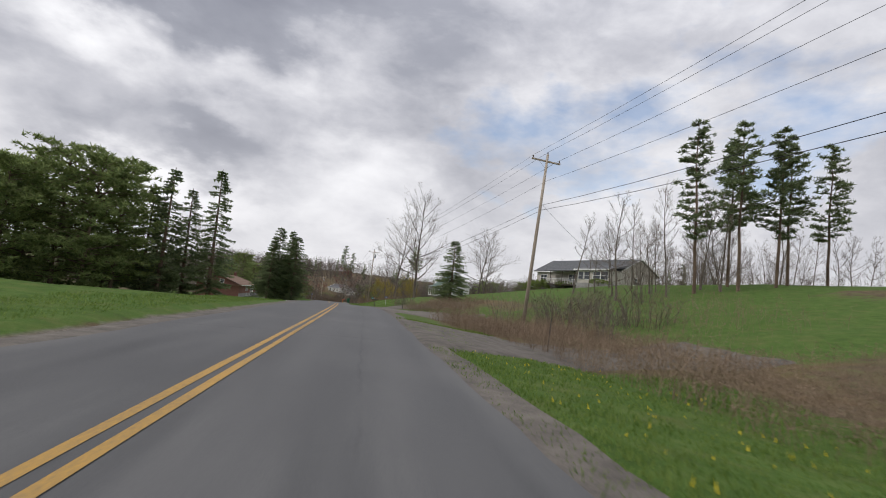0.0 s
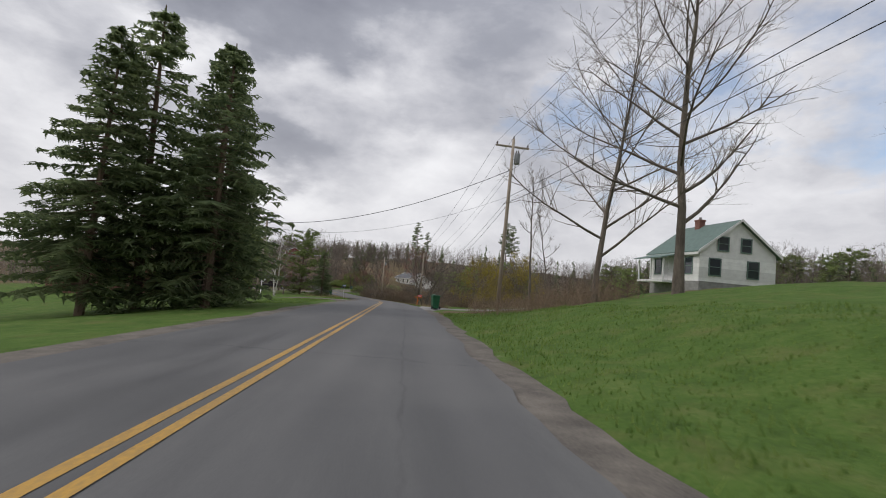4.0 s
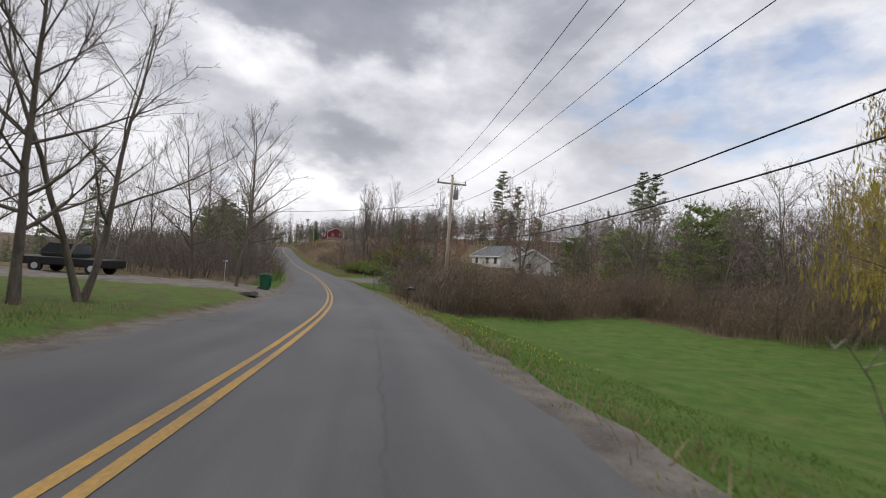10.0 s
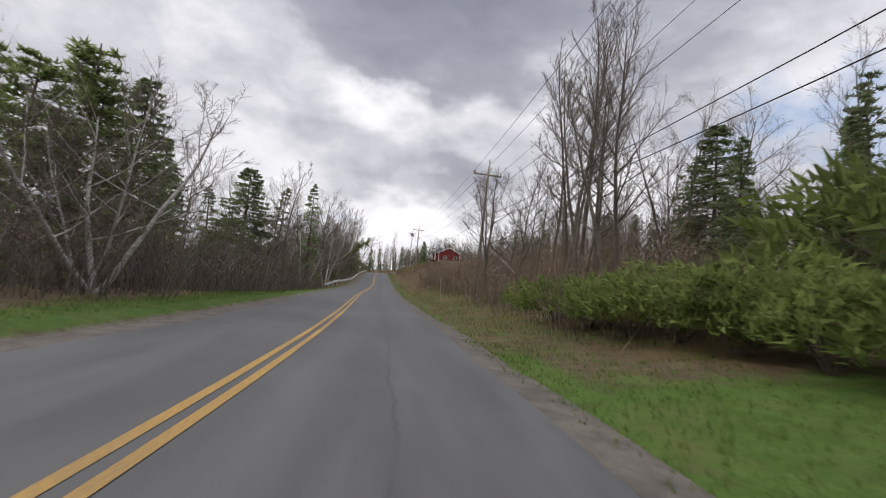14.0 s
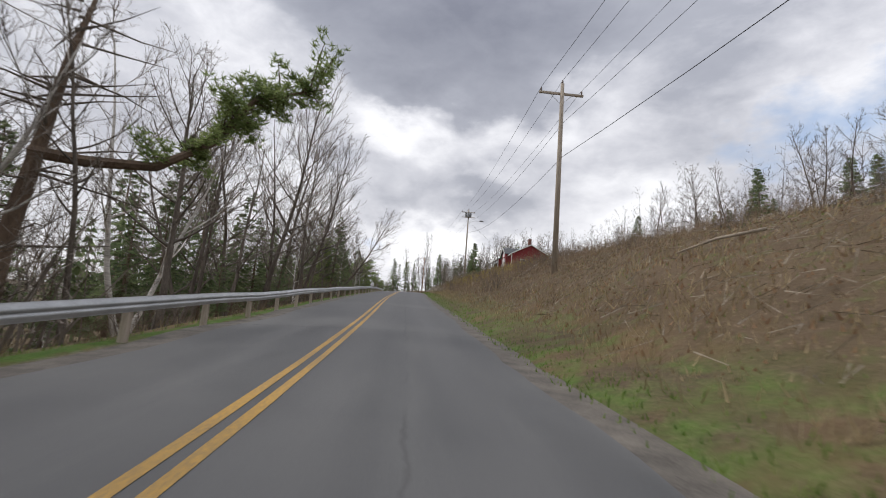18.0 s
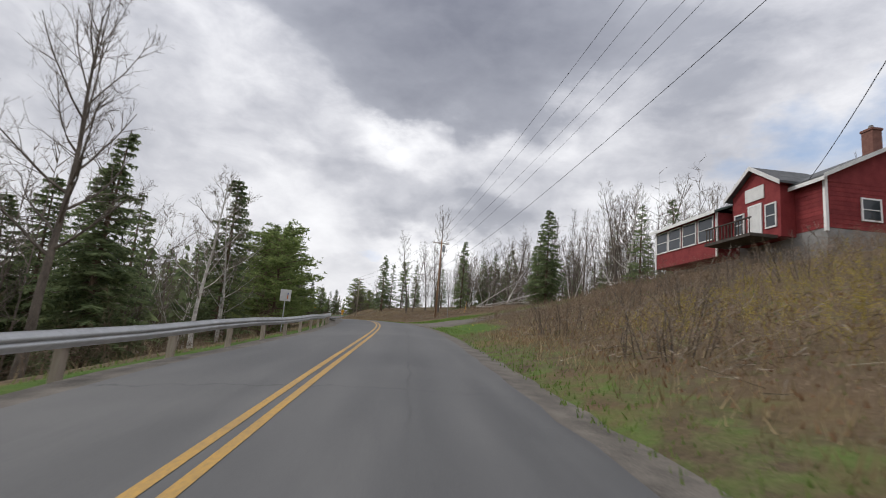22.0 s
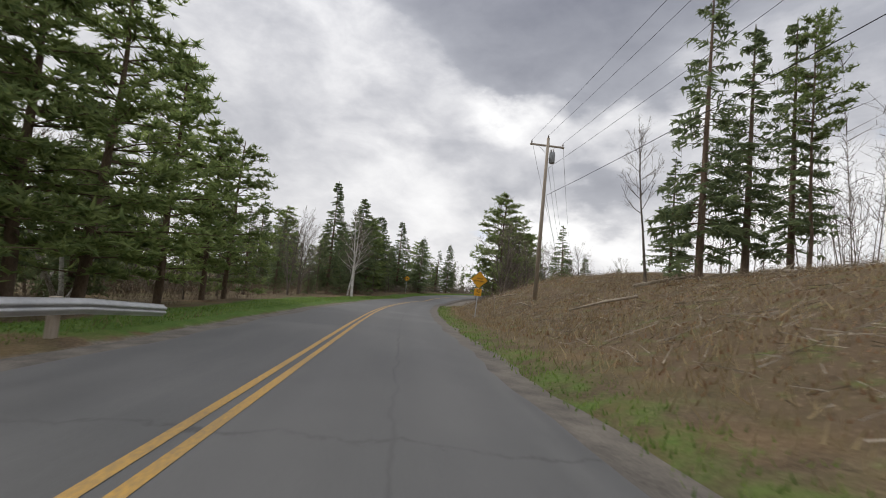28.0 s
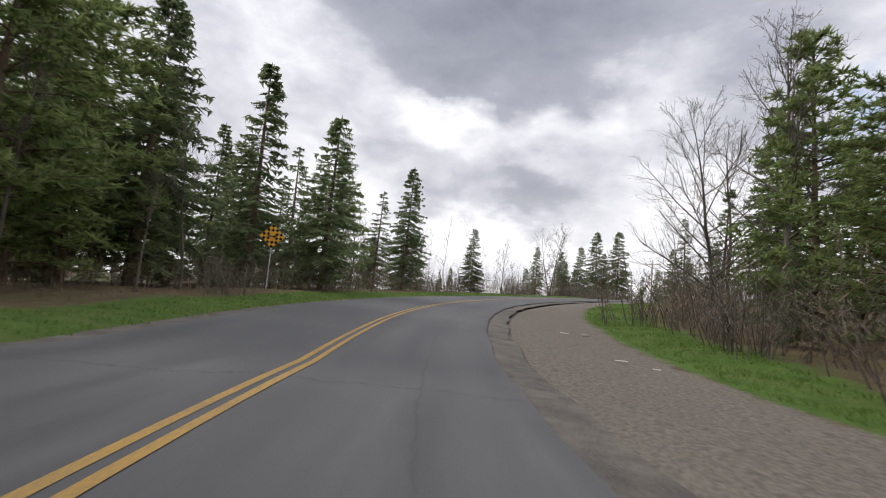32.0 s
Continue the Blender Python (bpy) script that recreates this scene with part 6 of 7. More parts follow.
def house(name, label, corner, z, way, length, depth, eave, ridge, wall, roof, over=0.4, found=0.5, hip=False, siding=0.0):
    """corner: near end of the front wall; the front runs along way (degrees left of +y), the house lies to its right
    when depth is plus. Local x runs along the front, y into the house, front faces -y."""
    ob = thing(name, label, "house", "roadside houses")
    a = radians(way)
    ex = Vector((-math.sin(a), math.cos(a), 0))
    ey = Vector((ex.y, -ex.x, 0)) if depth > 0 else Vector((-ex.y, ex.x, 0))
    W = abs(depth)
    m = Matrix(((ex.x, ey.x, 0, corner[0]), (ex.y, ey.y, 0, corner[1]), (0, 0, 1, z), (0, 0, 0, 1)))
    mirrored = m.to_3x3().determinant() < 0
    ob["span"] = length
    b = Mesh()
    b.box((0, 0, -1.2), (length, W, found), 0.02)
    part("foundation", b, M["stone"], ob)
    w = Mesh()
    if hip:
        w.box((0, 0, found), (length, W, eave), 0)
    else:
        for x in (0, length):
            w.face((x, 0, found), (x, W, found), (x, W, eave), (x, W / 2, ridge), (x, 0, eave))
        w.face((0, 0, found), (length, 0, found), (length, 0, eave), (0, 0, eave))
        w.face((0, W, found), (length, W, found), (length, W, eave), (0, W, eave))
    part("wall", w, M[wall], ob)
    if siding:
        n = int((eave - found) / siding)
        for k in range(n):
            s = Mesh()
            zz = found + k * siding
            s.prism([(0, -0.004, zz), (length, -0.004, zz), (length, -0.026, zz), (0, -0.026, zz)], (0, 0, 1), siding * 0.94)
            part("siding_board", s, M[wall], ob)
            s = Mesh()
            s.box((-0.026, 0, zz), (-0.004, W, zz + siding * 0.94))
            part("siding_board", s, M[wall], ob)
    o, t = over, 0.16
    sl = (ridge - eave) / (W / 2)
    r = Mesh()
    if hip:
        q = [(-o, -o, eave), (length + o, -o, eave), (length + o, W + o, eave), (-o, W + o, eave)]
        c = [(-o, W / 2, ridge), (length - W / 2, W / 2, ridge)]
        lo = [(x, y, zz - t) for x, y, zz in q]
        r.face(q[0], q[1], c[1], c[0]), r.face(q[2], q[3], c[0], c[1]), r.face(q[1], q[2], c[1])
        for k in range(4):
            r.face(lo[k], lo[(k + 1) % 4], q[(k + 1) % 4], q[k])
        r.face(*lo)
    else:
        for s in (0, 1):
            y0, y1 = (-o, W / 2) if s == 0 else (W + o, W / 2)
            r.prism([(-o, y0, eave - o * sl), (length + o, y0, eave - o * sl), (length + o, y1, ridge), (-o, y1, ridge)], (0, 0, 1), t)
    part("roof", r, M[roof], ob)
    if not hip:
        for x in (-o - 0.02, length + o - 0.02):
            for y0 in (-o, W + o):
                f = Mesh()
                f.prism([(x, y0, eave - o * sl - 0.03), (x, W / 2, ridge - 0.03), (x, W / 2, ridge + 0.2), (x, y0, eave - o * sl + 0.2)], (1, 0, 0), 0.04)
                part("bargeboard", f, M["white"], ob)
    f = Mesh()
    f.box((-o, -o - 0.03, eave - o * sl * (not hip) - 0.16), (length + o, -o, eave - o * sl * (not hip) + 0.05))
    part("fascia", f, M["white"], ob)
    ob.matrix_basis = m
    return ob


def on_front(x, z):
    return pose(x, -0.03, z)


def chimney(parent, x, y, z0, z1, mat="brick"):
    c = Mesh()
    c.box((x - 0.35, y - 0.3, z0), (x + 0.35, y + 0.3, z1), 0.02)
    c.box((x - 0.4, y - 0.35, z1 - 0.15), (x + 0.4, y + 0.35, z1), 0.02)
    ch = part("chimney", c, M[mat], parent)
    f = Mesh()
    f.tube([(x, y, z1), (x, y, z1 + 0.25)], [0.13, 0.12], 10, True)
    part("flue", f, M["stone"], ch)


def brick_bungalow():
    h = house("brick_bungalow", "dark red brick bungalow with a low brown hip roof", (-48.2, 114.0), -5.6, 11, 21.0, -9.5, 2.75, 4.8, "brick", "roof_brown", 0.6, 0.75, True)
    g = Mesh()
    g.prism([(0, 0, 2.7), (0, 9.5, 2.7), (0, 4.75, 4.62)], (1, 0, 0), 0.2)
    g.box((-0.03, 0, -1.8), (0.05, 9.5, 0.75))
    part("gable", g, M["brick"], h)
    window(h, pose(-0.05, 4.4, 2.9, 0, 0, -90), 0.8, 0.8, 0)
    for x, z, w, hh, bars in ((7.3, 1.35, 2.2, 1.15, 2), (13.0, 1.1, 2.4, 1.5, 2), (17.6, 1.7, 0.9, .8, 0), (19.3, 1.7, 0.9, .8, 0), (13.6, .12, .9, .5, 0), (8.6, .12, .9, .5, 0)):
        window(h, on_front(x, z), w, hh, bars)
    door(h, on_front(15.9, 0.7))
    s = Mesh()
    for k in range(4):
        s.box((15.6, -0.4 - 0.3 * (4 - k), -0.4), (17.4, -0.35 - 0.3 * (3 - k), 0.17 * (k + 1)))
    part("front_steps", s, M["stone"], h)
    chimney(h, 15.0, 4.6, 4.2, 5.6)
    p = Mesh()
    p.tube([(20.8, -0.1, 0.1), (20.8, -0.1, 2.6)], [0.045, 0.045], 6, True)
    part("downpipe", p, M["white"], h)


def bungalow():
    h = house("bungalow", "long grey-beige bungalow on a grassy rise", (28.8, 79.0), 3.7, 28, 21.5, 8.5, 3.3, 5.6, "siding", "roof_grey", 0.5, 0.9)
    # the front wing with the large dark windows
    window(h, on_front(10.2, 1.4), 2.0, 1.1, 1)
    window(h, on_front(18.4, 1.3), 1.8, 1.1, 1)
    door(h, on_front(7.9, 0.75))
    w = Mesh()
    w.box((-0.6, -3.2, 0.85), (6.6, -0.01, 3.1), 0.02)
    q = part("front_wing", w, M["siding"], h, "beige sided front wing")
    b = Mesh()
    b.box((-0.7, -3.3, -1.2), (6.7, -0.02, 0.85), 0.02)
    part("foundation", b, M["stone"], h)
    r = Mesh()
    r.prism([(-1.1, -3.7, 3.0), (7.1, -3.7, 3.0), (7.1, 0.6, 4.15), (-1.1, 0.6, 4.15)], (0, 0, 1), 0.15)
    part("wing_roof", r, M["roof_grey"], h)
    f = Mesh()
    f.box((-1.12, -3.74, 2.96), (7.12, -3.70, 3.2))
    part("fascia", f, M["white"], h)
    for x, ww in ((-0.3, 1.5), (1.4, 1.5), (3.8, 1.1), (5.2, 1.1)):
        window(h, pose(x, -3.23, 1.5), ww, 1.25, 0)
    window(h, pose(-0.03, 4.6, 1.3, 0, 0, -90), 1.6, 1.1, 1)
    d = Mesh()
    d.box((6.7, -2.4, 0.35), (16, -0.05, 0.55))
    p = part("porch_deck", d, M["dark_wood"], h)
    for k in range(22):
        q = Mesh()
        q.box((6.9 + k * 0.42, -2.38, 0.55), (6.96 + k * 0.42, -2.32, 1.45))
        part("baluster", q, M["white"], p)
    q = Mesh()
    q.box((6.8, -2.42, 1.45), (16, -2.28, 1.53))
    part("handrail", q, M["white"], p)
    for x in (8.2, 11.4, 14.6):
        q = Mesh()
        q.box((x, -2.4, 0.5), (x + 0.12, -2.28, 3.0))
        part("porch_post", q, M["dark_wood"], p)
    r = Mesh()
    r.prism([(6.9, -2.7, 2.95), (16.3, -2.7, 2.95), (16.3, 0.4, 3.45), (6.9, 0.4, 3.45)], (0, 0, 1), 0.12)
    part("porch_roof", r, M["roof_grey"], h)
    for x, y, z in ((17.6, -1.4, 2.0), (16.6, -3.0, 1.7), (20.6, -1.5, 2.2)):
        q = h.matrix_basis @ Vector((x, y, 0))
        plant("cedar_bush", on(q.x, q.y, -0.1), z, wide=0.8)


def white_house():
    h = house("white_farmhouse", "white clapboard farmhouse with a green metal roof", (-0.4, 117.3), -0.5, 15, 7.5, 7.0, 3.0, 5.7, "white", "roof_green", 0.35, 0.35, False, 0.3)
    for y in (0.9, 4.4):
        window(h, pose(-0.05, y + 0.95, 0.95, 0, 0, -90), 0.95, 1.35, 0, "roof_green")
    for y in (1.6, 3.7):
        window(h, pose(-0.05, y + 0.9, 3.1, 0, 0, -90), 0.85, 1.1, 0, "roof_green")
    for x in (0.9, 5.6):
        window(h, on_front(x, 1.0), 0.95, 1.35, 0, "roof_green")
    door(h, on_front(3.4, 0.35))
    p = Mesh()
    p.box((2.4, -1.8, 0.1), (6.7, -0.05, 0.3))
    d = part("porch", p, M["white"], h)
    for x in (2.5, 4.5, 6.6):
        q = Mesh()
        q.box((x - 0.06, -1.75, 0.3), (x + 0.06, -1.63, 2.2))
        part("porch_post", q, M["white"], d)
    r = Mesh()
    r.prism([(2.2, -2.1, 2.2), (7.0, -2.1, 2.2), (7.0, -0.05, 2.75), (2.2, -0.05, 2.75)], (0, 0, 1), 0.1)
    part("porch_roof", r, M["roof_green"], d)
    chimney(h, 5, 3.3, 5.2, 6.4)


def red_house():
    h = house("red_house", "barn-red wooden house with white trim on the bank", (-166.2, 375.6), 6.1, 37, 14.5, 8.2, 3.2, 5.3, "red", "roof_grey", 0.4, 0.4, False, 0.25)
    # the front gable with the white board
    g = Mesh()
    g.prism([(2.0, -0.9, 0.2), (6.0, -0.9, 0.2), (6.0, -0.9, 3.4), (4.0, -0.9, 4.7), (2.0, -0.9, 3.4)], (0, 1, 0), 2.8)
    part("gable_bay", g, M["red"], h)
    for s in (-1, 1):
        r = Mesh()
        r.prism([(4.0, -1.25, 4.75), (4.0 + s * 2.4, -1.25, 3.2), (4.0 + s * 2.4, 2.6, 3.2), (4.0, 2.6, 4.75)], (0, 0, 1), 0.14)
        part("gable_roof", r, M["roof_grey"], h)
        f = Mesh()
        f.prism([(4.0, -1.29, 4.65), (4.0 + s * 2.4, -1.29, 3.1), (4.0 + s * 2.4, -1.29, 3.36), (4.0, -1.29, 4.93)], (0, 1, 0), 0.05)
        part("bargeboard", f, M["white"], h)
    b = Mesh()
    b.box((3.2, -0.96, 2.75), (4.8, -0.905, 3.6), 0.01)
    part("gable_board", b, M["white"], h, "white rectangular board")
    window(h, pose(2.35, -0.93, 0.9), 0.7, 1.3, 0), window(h, pose(5.0, -0.93, 0.9), 0.7, 1.2, 0), door(h, pose(3.5, -0.93, 0.35))
    # glazed porch
    p = Mesh()
    p.box((6.6, -1.6, -0.4), (14.3, -0.02, 2.6), 0.02)
    q = part("sun_porch", p, M["red"], h)
    r = Mesh()
    r.prism([(6.3, -2.0, 2.5), (14.7, -2.0, 2.5), (14.7, 0.3, 3.35), (6.3, 0.3, 3.35)], (0, 0, 1), 0.12)
    part("porch_roof", r, M["roof_green"], h)
    f = Mesh()
    f.box((6.25, -2.04, 2.42), (14.75, -2.0, 2.66))
    part("fascia", f, M["white"], h)
    for x in (7.0, 8.9, 10.8, 12.6):
        window(h, pose(x, -1.63, 0.85), 1.5, 1.5, 0)
    for x in (6.6, 14.3):
        c = Mesh()
        c.box((x - 0.08, -1.66, -0.4), (x + 0.08, -1.58, 2.6))
        part("corner_board", c, M["white"], h)
    for x, y in ((0, 0), (0, 8.2)):
        c = Mesh()
        c.box((x - 0.06, y - 0.08, 0.2), (x + 0.1, y + 0.08, 3.2))
        part("corner_board", c, M["white"], h)
    window(h, pose(-0.06, 3.0, 1.0, 0, 0, -90), 1.0, 1.1, 0), window(h, pose(-0.06, 7.0, 1.0, 0, 0, -90), 1.0, 1.1, 0)
    chimney(h, 1.2, 4.1, 4.6, 6.8)
    d = Mesh()
    d.box((2.2, -2.6, 0.1), (6.4, -0.95, 0.28))
    p = part("deck", d, M["dark_wood"], h)
    for k in range(14):
        q = Mesh()
        q.box((2.3 + 0.3 * k, -2.58, 0.28), (2.35 + 0.3 * k, -2.53, 1.15))
        part("baluster", q, M["dark_wood"], p)
    q = Mesh()
    q.box((2.2, -2.6, 1.15), (6.4, -2.5, 1.21))
    part("handrail", q, M["dark_wood"], p)


def old_shed():
    h = house("old_shed", "weathered white shed with a sagging dark gable roof", (-47.2, 227.5), -5.3, -10, 7.0, 5.5, 2.4, 3.9, "white", "dark_wood", 0.5, 0.2)
    window(h, on_front(1.2, 0.9), 1.0, 0.8, 0), window(h, on_front(3.2, 0.9), 0.8, 0.8, 0)
    window(h, pose(-0.04, 2.6, 1.0, 0, 0, -90), 0.8, 0.8, 0)


def white_cottage():
    p = on(-51, 236)
    h = house("white_cottage", "white cottage behind a budding maple", (p.x, p.y), p.z - 0.1, 40, 11, 7, 2.6, 4.4, "white", "roof_grey", 0.4, 0.4)
    for x in (1.2, 4.2, 8.4):
        window(h, on_front(x, 1.0), 1.1, 1.1, 0)
    door(h, on_front(6.4, 0.4))
    window(h, pose(-0.04, 4.5, 1.0, 0, 0, -90), 1.2, 1.1, 0)


def grey_garage():
    p = at(11.5, -30)
    h = house("grey_garage", "low pale grey garage behind pines", (p.x, p.y), p.z, 20, 9, -7, 2.4, 3.6, "siding", "roof_grey", 0.4, 0.2)
    d = Mesh()
    d.box((1.0, -0.06, 0.1), (4.0, -0.02, 2.1), 0.01)
    part("garage_door", d, M["white"], h)
    window(h, on_front(5.6, 1.0), 1.2, 0.9, 0)


brick_bungalow(), bungalow(), white_house(), red_house(), old_shed(), white_cottage(), grey_garage()


# ---- small things along the road ----
def letters(parent, text, size, m, mat, name="lettering"):
    c = bpy.data.curves.new(name, "FONT")
    c.body, c.size, c.align_x, c.align_y, c.extrude = text, size, "CENTER", "CENTER", 0.002
    tmp = bpy.data.objects.new(name, c)
    me = bpy.data.meshes.new_from_object(tmp)
    bpy.data.objects.remove(tmp)
    me.materials.clear(), me.materials.append(M[mat])
    ob = new(name, me)
    ob.parent = parent
    ob.matrix_basis = m
    return ob


def wheeled_bin(p, turn, mat, label):
    ob = thing("wheeled_bin", label, "bin", "wheeled bins", m=frame_at(p, turn))
    b = Mesh()
    rings = [(0.20, 0.24, 0.04), (0.22, 0.26, 0.08), (0.27, 0.31, 0.86), (0.29, 0.33, 0.88), (0.29, 0.33, 0.94)]
    k = 0
    for w, d, z in rings:
        c = 0.05
        for x, y in ((-w + c, -d), (w - c, -d), (w, -d + c), (w, d - c), (w - c, d), (-w + c, d), (-w, d - c), (-w, -d + c)):
            b.v.append((x, y + 0.02, z))
    for i in range(len(rings) - 1):
        for j in range(8):
            b.f.append((i * 8 + j, i * 8 + (j + 1) % 8, i * 8 + 8 + (j + 1) % 8, i * 8 + 8 + j))
    b.f += [tuple(reversed(range(8)))]
    part("body", b, M[mat], ob)
    for x in (-0.16, 0, 0.16):
        r = Mesh()
        r.box((x - 0.02, -0.315, 0.2), (x + 0.02, -0.265, 0.8), 0.01)
        part("rib", r, M[mat], ob)
    l = Mesh()
    l.box((-0.31, -0.35, 0.94), (0.31, 0.38, 0.985), 0.02)
    l.box((-0.22, -0.27, 0.985), (0.22, 0.26, 1.03), 0.02)
    part("lid", l, M[mat], ob)
    h = Mesh()
    h.tube([(-0.24, 0.36, 0.93), (-0.24, 0.44, 0.95), (0.24, 0.44, 0.95), (0.24, 0.36, 0.93)], [0.017] * 4, 6, True)
    part("handle", h, M[mat], ob)
    for s in (-1, 1):
        w = Mesh()
        w.tube([(s * 0.27, 0.27, 0.11), (s * 0.33, 0.27, 0.11)], [0.11, 0.11], 14, True)
        q = part("wheel", w, M["rubber"], ob)
        c = Mesh()
        c.tube([(s * 0.332, 0.27, 0.11), (s * 0.34, 0.27, 0.11)], [0.05, 0.045], 10, True)
        part("hub", c, M["can"], q)
    return ob


wheeled_bin(at(6.34, 2.45), heading(6.3) + 190, "green_bin", "dark green wheeled bin beside a driveway")
wheeled_bin(at(12.04, -5.6), heading(12) + 80, "green_bin", "dark green wheeled bin at the road edge")


def mailbox(p, turn, mat, post, label, red=False):
    ob = thing("mailbox", label, "mailbox", "mailboxes", m=frame_at(p, turn))
    s = Mesh()
    s.tube([(0, 0, -0.3), (0, 0, 0.92)], [0.045, 0.04], 6, True)
    part("post", s, M[post], ob)
    a = Mesh()
    a.box((-0.55, -0.04, 0.9), (0.35, 0.04, 0.98), 0.008)
    part("arm", a, M[post], ob)
    d = Mesh()
    d.tube([(0, 0, 0.4), (-0.4, 0, 0.9)], [0.025, 0.025], 5, True)
    part("brace", d, M[post], ob)
    b = Mesh()
    n = 10
    prof = [(-0.1, 0.98), (0.1, 0.98)] + [(0.1 * math.cos(math.pi * k / n), 1.10 + 0.1 * math.sin(math.pi * k / n)) for k in range(n + 1)]
    b.prism([(-0.5, y, z) for y, z in prof], (1, 0, 0), 0.5)
    x = part("box", b, M[mat], ob)
    f = Mesh()
    f.prism([(-0.512, y * 1.04, 0.98 + (z - 0.98) * 1.03) for y, z in prof], (1, 0, 0), 0.012)
    part("front_flap", f, M[mat], x)
    g = Mesh()
    g.box((-0.2, -0.125, 1.02), (-0.17, -0.108, 1.24)), g.box((-0.2, -0.125, 1.18), (-0.1, -0.108, 1.24))
    part("flag", g, M["red_paint" if not red else "white"], x)
    for sgn in (-1, 1):
        for k in range(4):
            w = Mesh()
            w.box((-0.42 + 0.09 * k, sgn * 0.101 - 0.003, 1.04), (-0.36 + 0.09 * k, sgn * 0.101 + 0.003, 1.12))
            part("number_bar", w, M["sign_white"], x)
    return ob


mailbox(at(3.40, 4.1), heading(3.3) + 8, "teal_bin", "dark_wood", "teal mailbox on a braced wooden post")
mailbox(at(8.1, 2.7), heading(8) + 175, "red_paint", "orange", "bright red mailbox on an orange angled stand", True)
mailbox(at(12.05, 3.6), heading(12) + 170, "dark_wood", "dark_wood", "weathered dark mailbox on a leaning post")


wheeled_bin(on(-66.6, 221.7), heading(14) + 200, "teal_bin", "teal wheeled bin on the lawn beside a tree")


def number_plate(p, turn, mat, h, label):
    ob = thing("number_plate", label, "sign", m=frame_at(p, turn))
    s = Mesh()
    s.tube([(0, 0, -0.3), (0, 0, h)], [0.018, 0.018], 6, True)
    part("post", s, M["metal"], ob)
    b = Mesh()
    b.box((-0.18, -0.03, h - 0.13), (0.18, -0.018, h + 0.02), 0.003)
    q = part("plate", b, M[mat], ob)
    for k in range(4):
        w = Mesh()
        w.box((-0.14 + 0.075 * k, -0.034, h - 0.1), (-0.09 + 0.075 * k, -0.031, h - 0.01))
        part("number_bar", w, M["sign_white"], q)


number_plate(at(7.65, -5.6), heading(7.7), "blue", 1.5, "small blue plate on a thin leaning post")
number_plate(at(3.50, 5.8), heading(3.4), "blue", 1.12, "small blue plate with white marks on a thin post")
number_plate(at(12.15, -8.4), heading(12), "blue", 1.5, "small blue plate on a thin post")
number_plate(at(13.85, 5.2), heading(13.8), "blue", 1.0, "small blue plate on a leaning thin post")


def diamond(w):
    r = w / math.sqrt(2)
    return [(-r, 0), (0, -r), (r, 0), (0, r)]


def warning_sign():
    p = at(29.72, 4.5)
    ob = thing("warning_sign", "amber diamond hidden driveway sign with a speed tab", "road sign", "road signs", m=frame_at(p, heading(29.5)) @ pose(0, 0, 0, 0, 1.5, 0))
    s = Mesh()
    s.box((-0.03, 0, -0.4), (0.03, 0.04, 3.05), 0.004)
    part("post", s, M["metal"], ob)
    zc = 2.35
    d = Mesh()
    d.prism([(x, -0.02, zc + z) for x, z in diamond(0.76)], (0, 1, 0), 0.012)
    q = part("plate", d, M["yellow"], ob)
    letters(q, "HIDDEN", 0.13, pose(0, -0.024, zc + 0.08, 90), "black")
    letters(q, "DRIVEWAY", 0.13, pose(0, -0.024, zc - 0.09, 90), "black")
    t = Mesh()
    t.box((-0.23, -0.02, zc - 1.02), (0.23, -0.008, zc - 0.56), 0.004)
    q = part("speed_tab", t, M["yellow"], ob)
    letters(q, "45", 0.30, pose(0, -0.024, zc - 0.72, 90), "black")
    letters(q, "km/h", 0.12, pose(0, -0.024, zc - 0.93, 90), "black")


def checker_sign():
    p = on(-322.0, 484.6)
    ob = thing("checkerboard_sign", "amber and black checkerboard diamond sign on a thin post", "road sign", "road signs", m=frame_at(p, heading(32) + 6))
    s = Mesh()
    s.box((-0.03, 0, -0.4), (0.03, 0.04, 3.2), 0.004)
    part("post", s, M["metal"], ob)
    zc = 2.75
    d = Mesh()
    d.prism([(x, -0.02, zc + z) for x, z in diamond(0.92)], (0, 1, 0), 0.012)
    q = part("plate", d, M["yellow"], ob)
    n, w = 6, 0.92 / 6
    e1, e2 = Vector((1, 0, 1)) / math.sqrt(2), Vector((-1, 0, 1)) / math.sqrt(2)
    o = Vector((0, -0.024, zc - 0.92 / math.sqrt(2)))
    for i in range(n):
        for j in range(n):
            if (i + j) % 2 == 0 and not (i in (2, 3) and j in (2, 3)):
                c = Mesh()
                a = o + e1 * (w * i + 0.008) + e2 * (w * j + 0.008)
                k = w - 0.016
                c.prism([a, a + e1 * k, a + e1 * k + e2 * k, a + e2 * k], (0, 1, 0), 0.003)
                part("check", c, M["black"], q)
    a = Mesh()
    a.prism([(-0.2, -0.027, zc - 0.03), (0.06, -0.027, zc - 0.03), (0.06, -0.027, zc - 0.1), (0.22, -0.027, zc), (0.06, -0.027, zc + 0.1), (0.06, -0.027, zc + 0.03), (-0.2, -0.027, zc + 0.03)], (0, 1, 0), 0.006)
    part("arrow", a, M["black"], q)


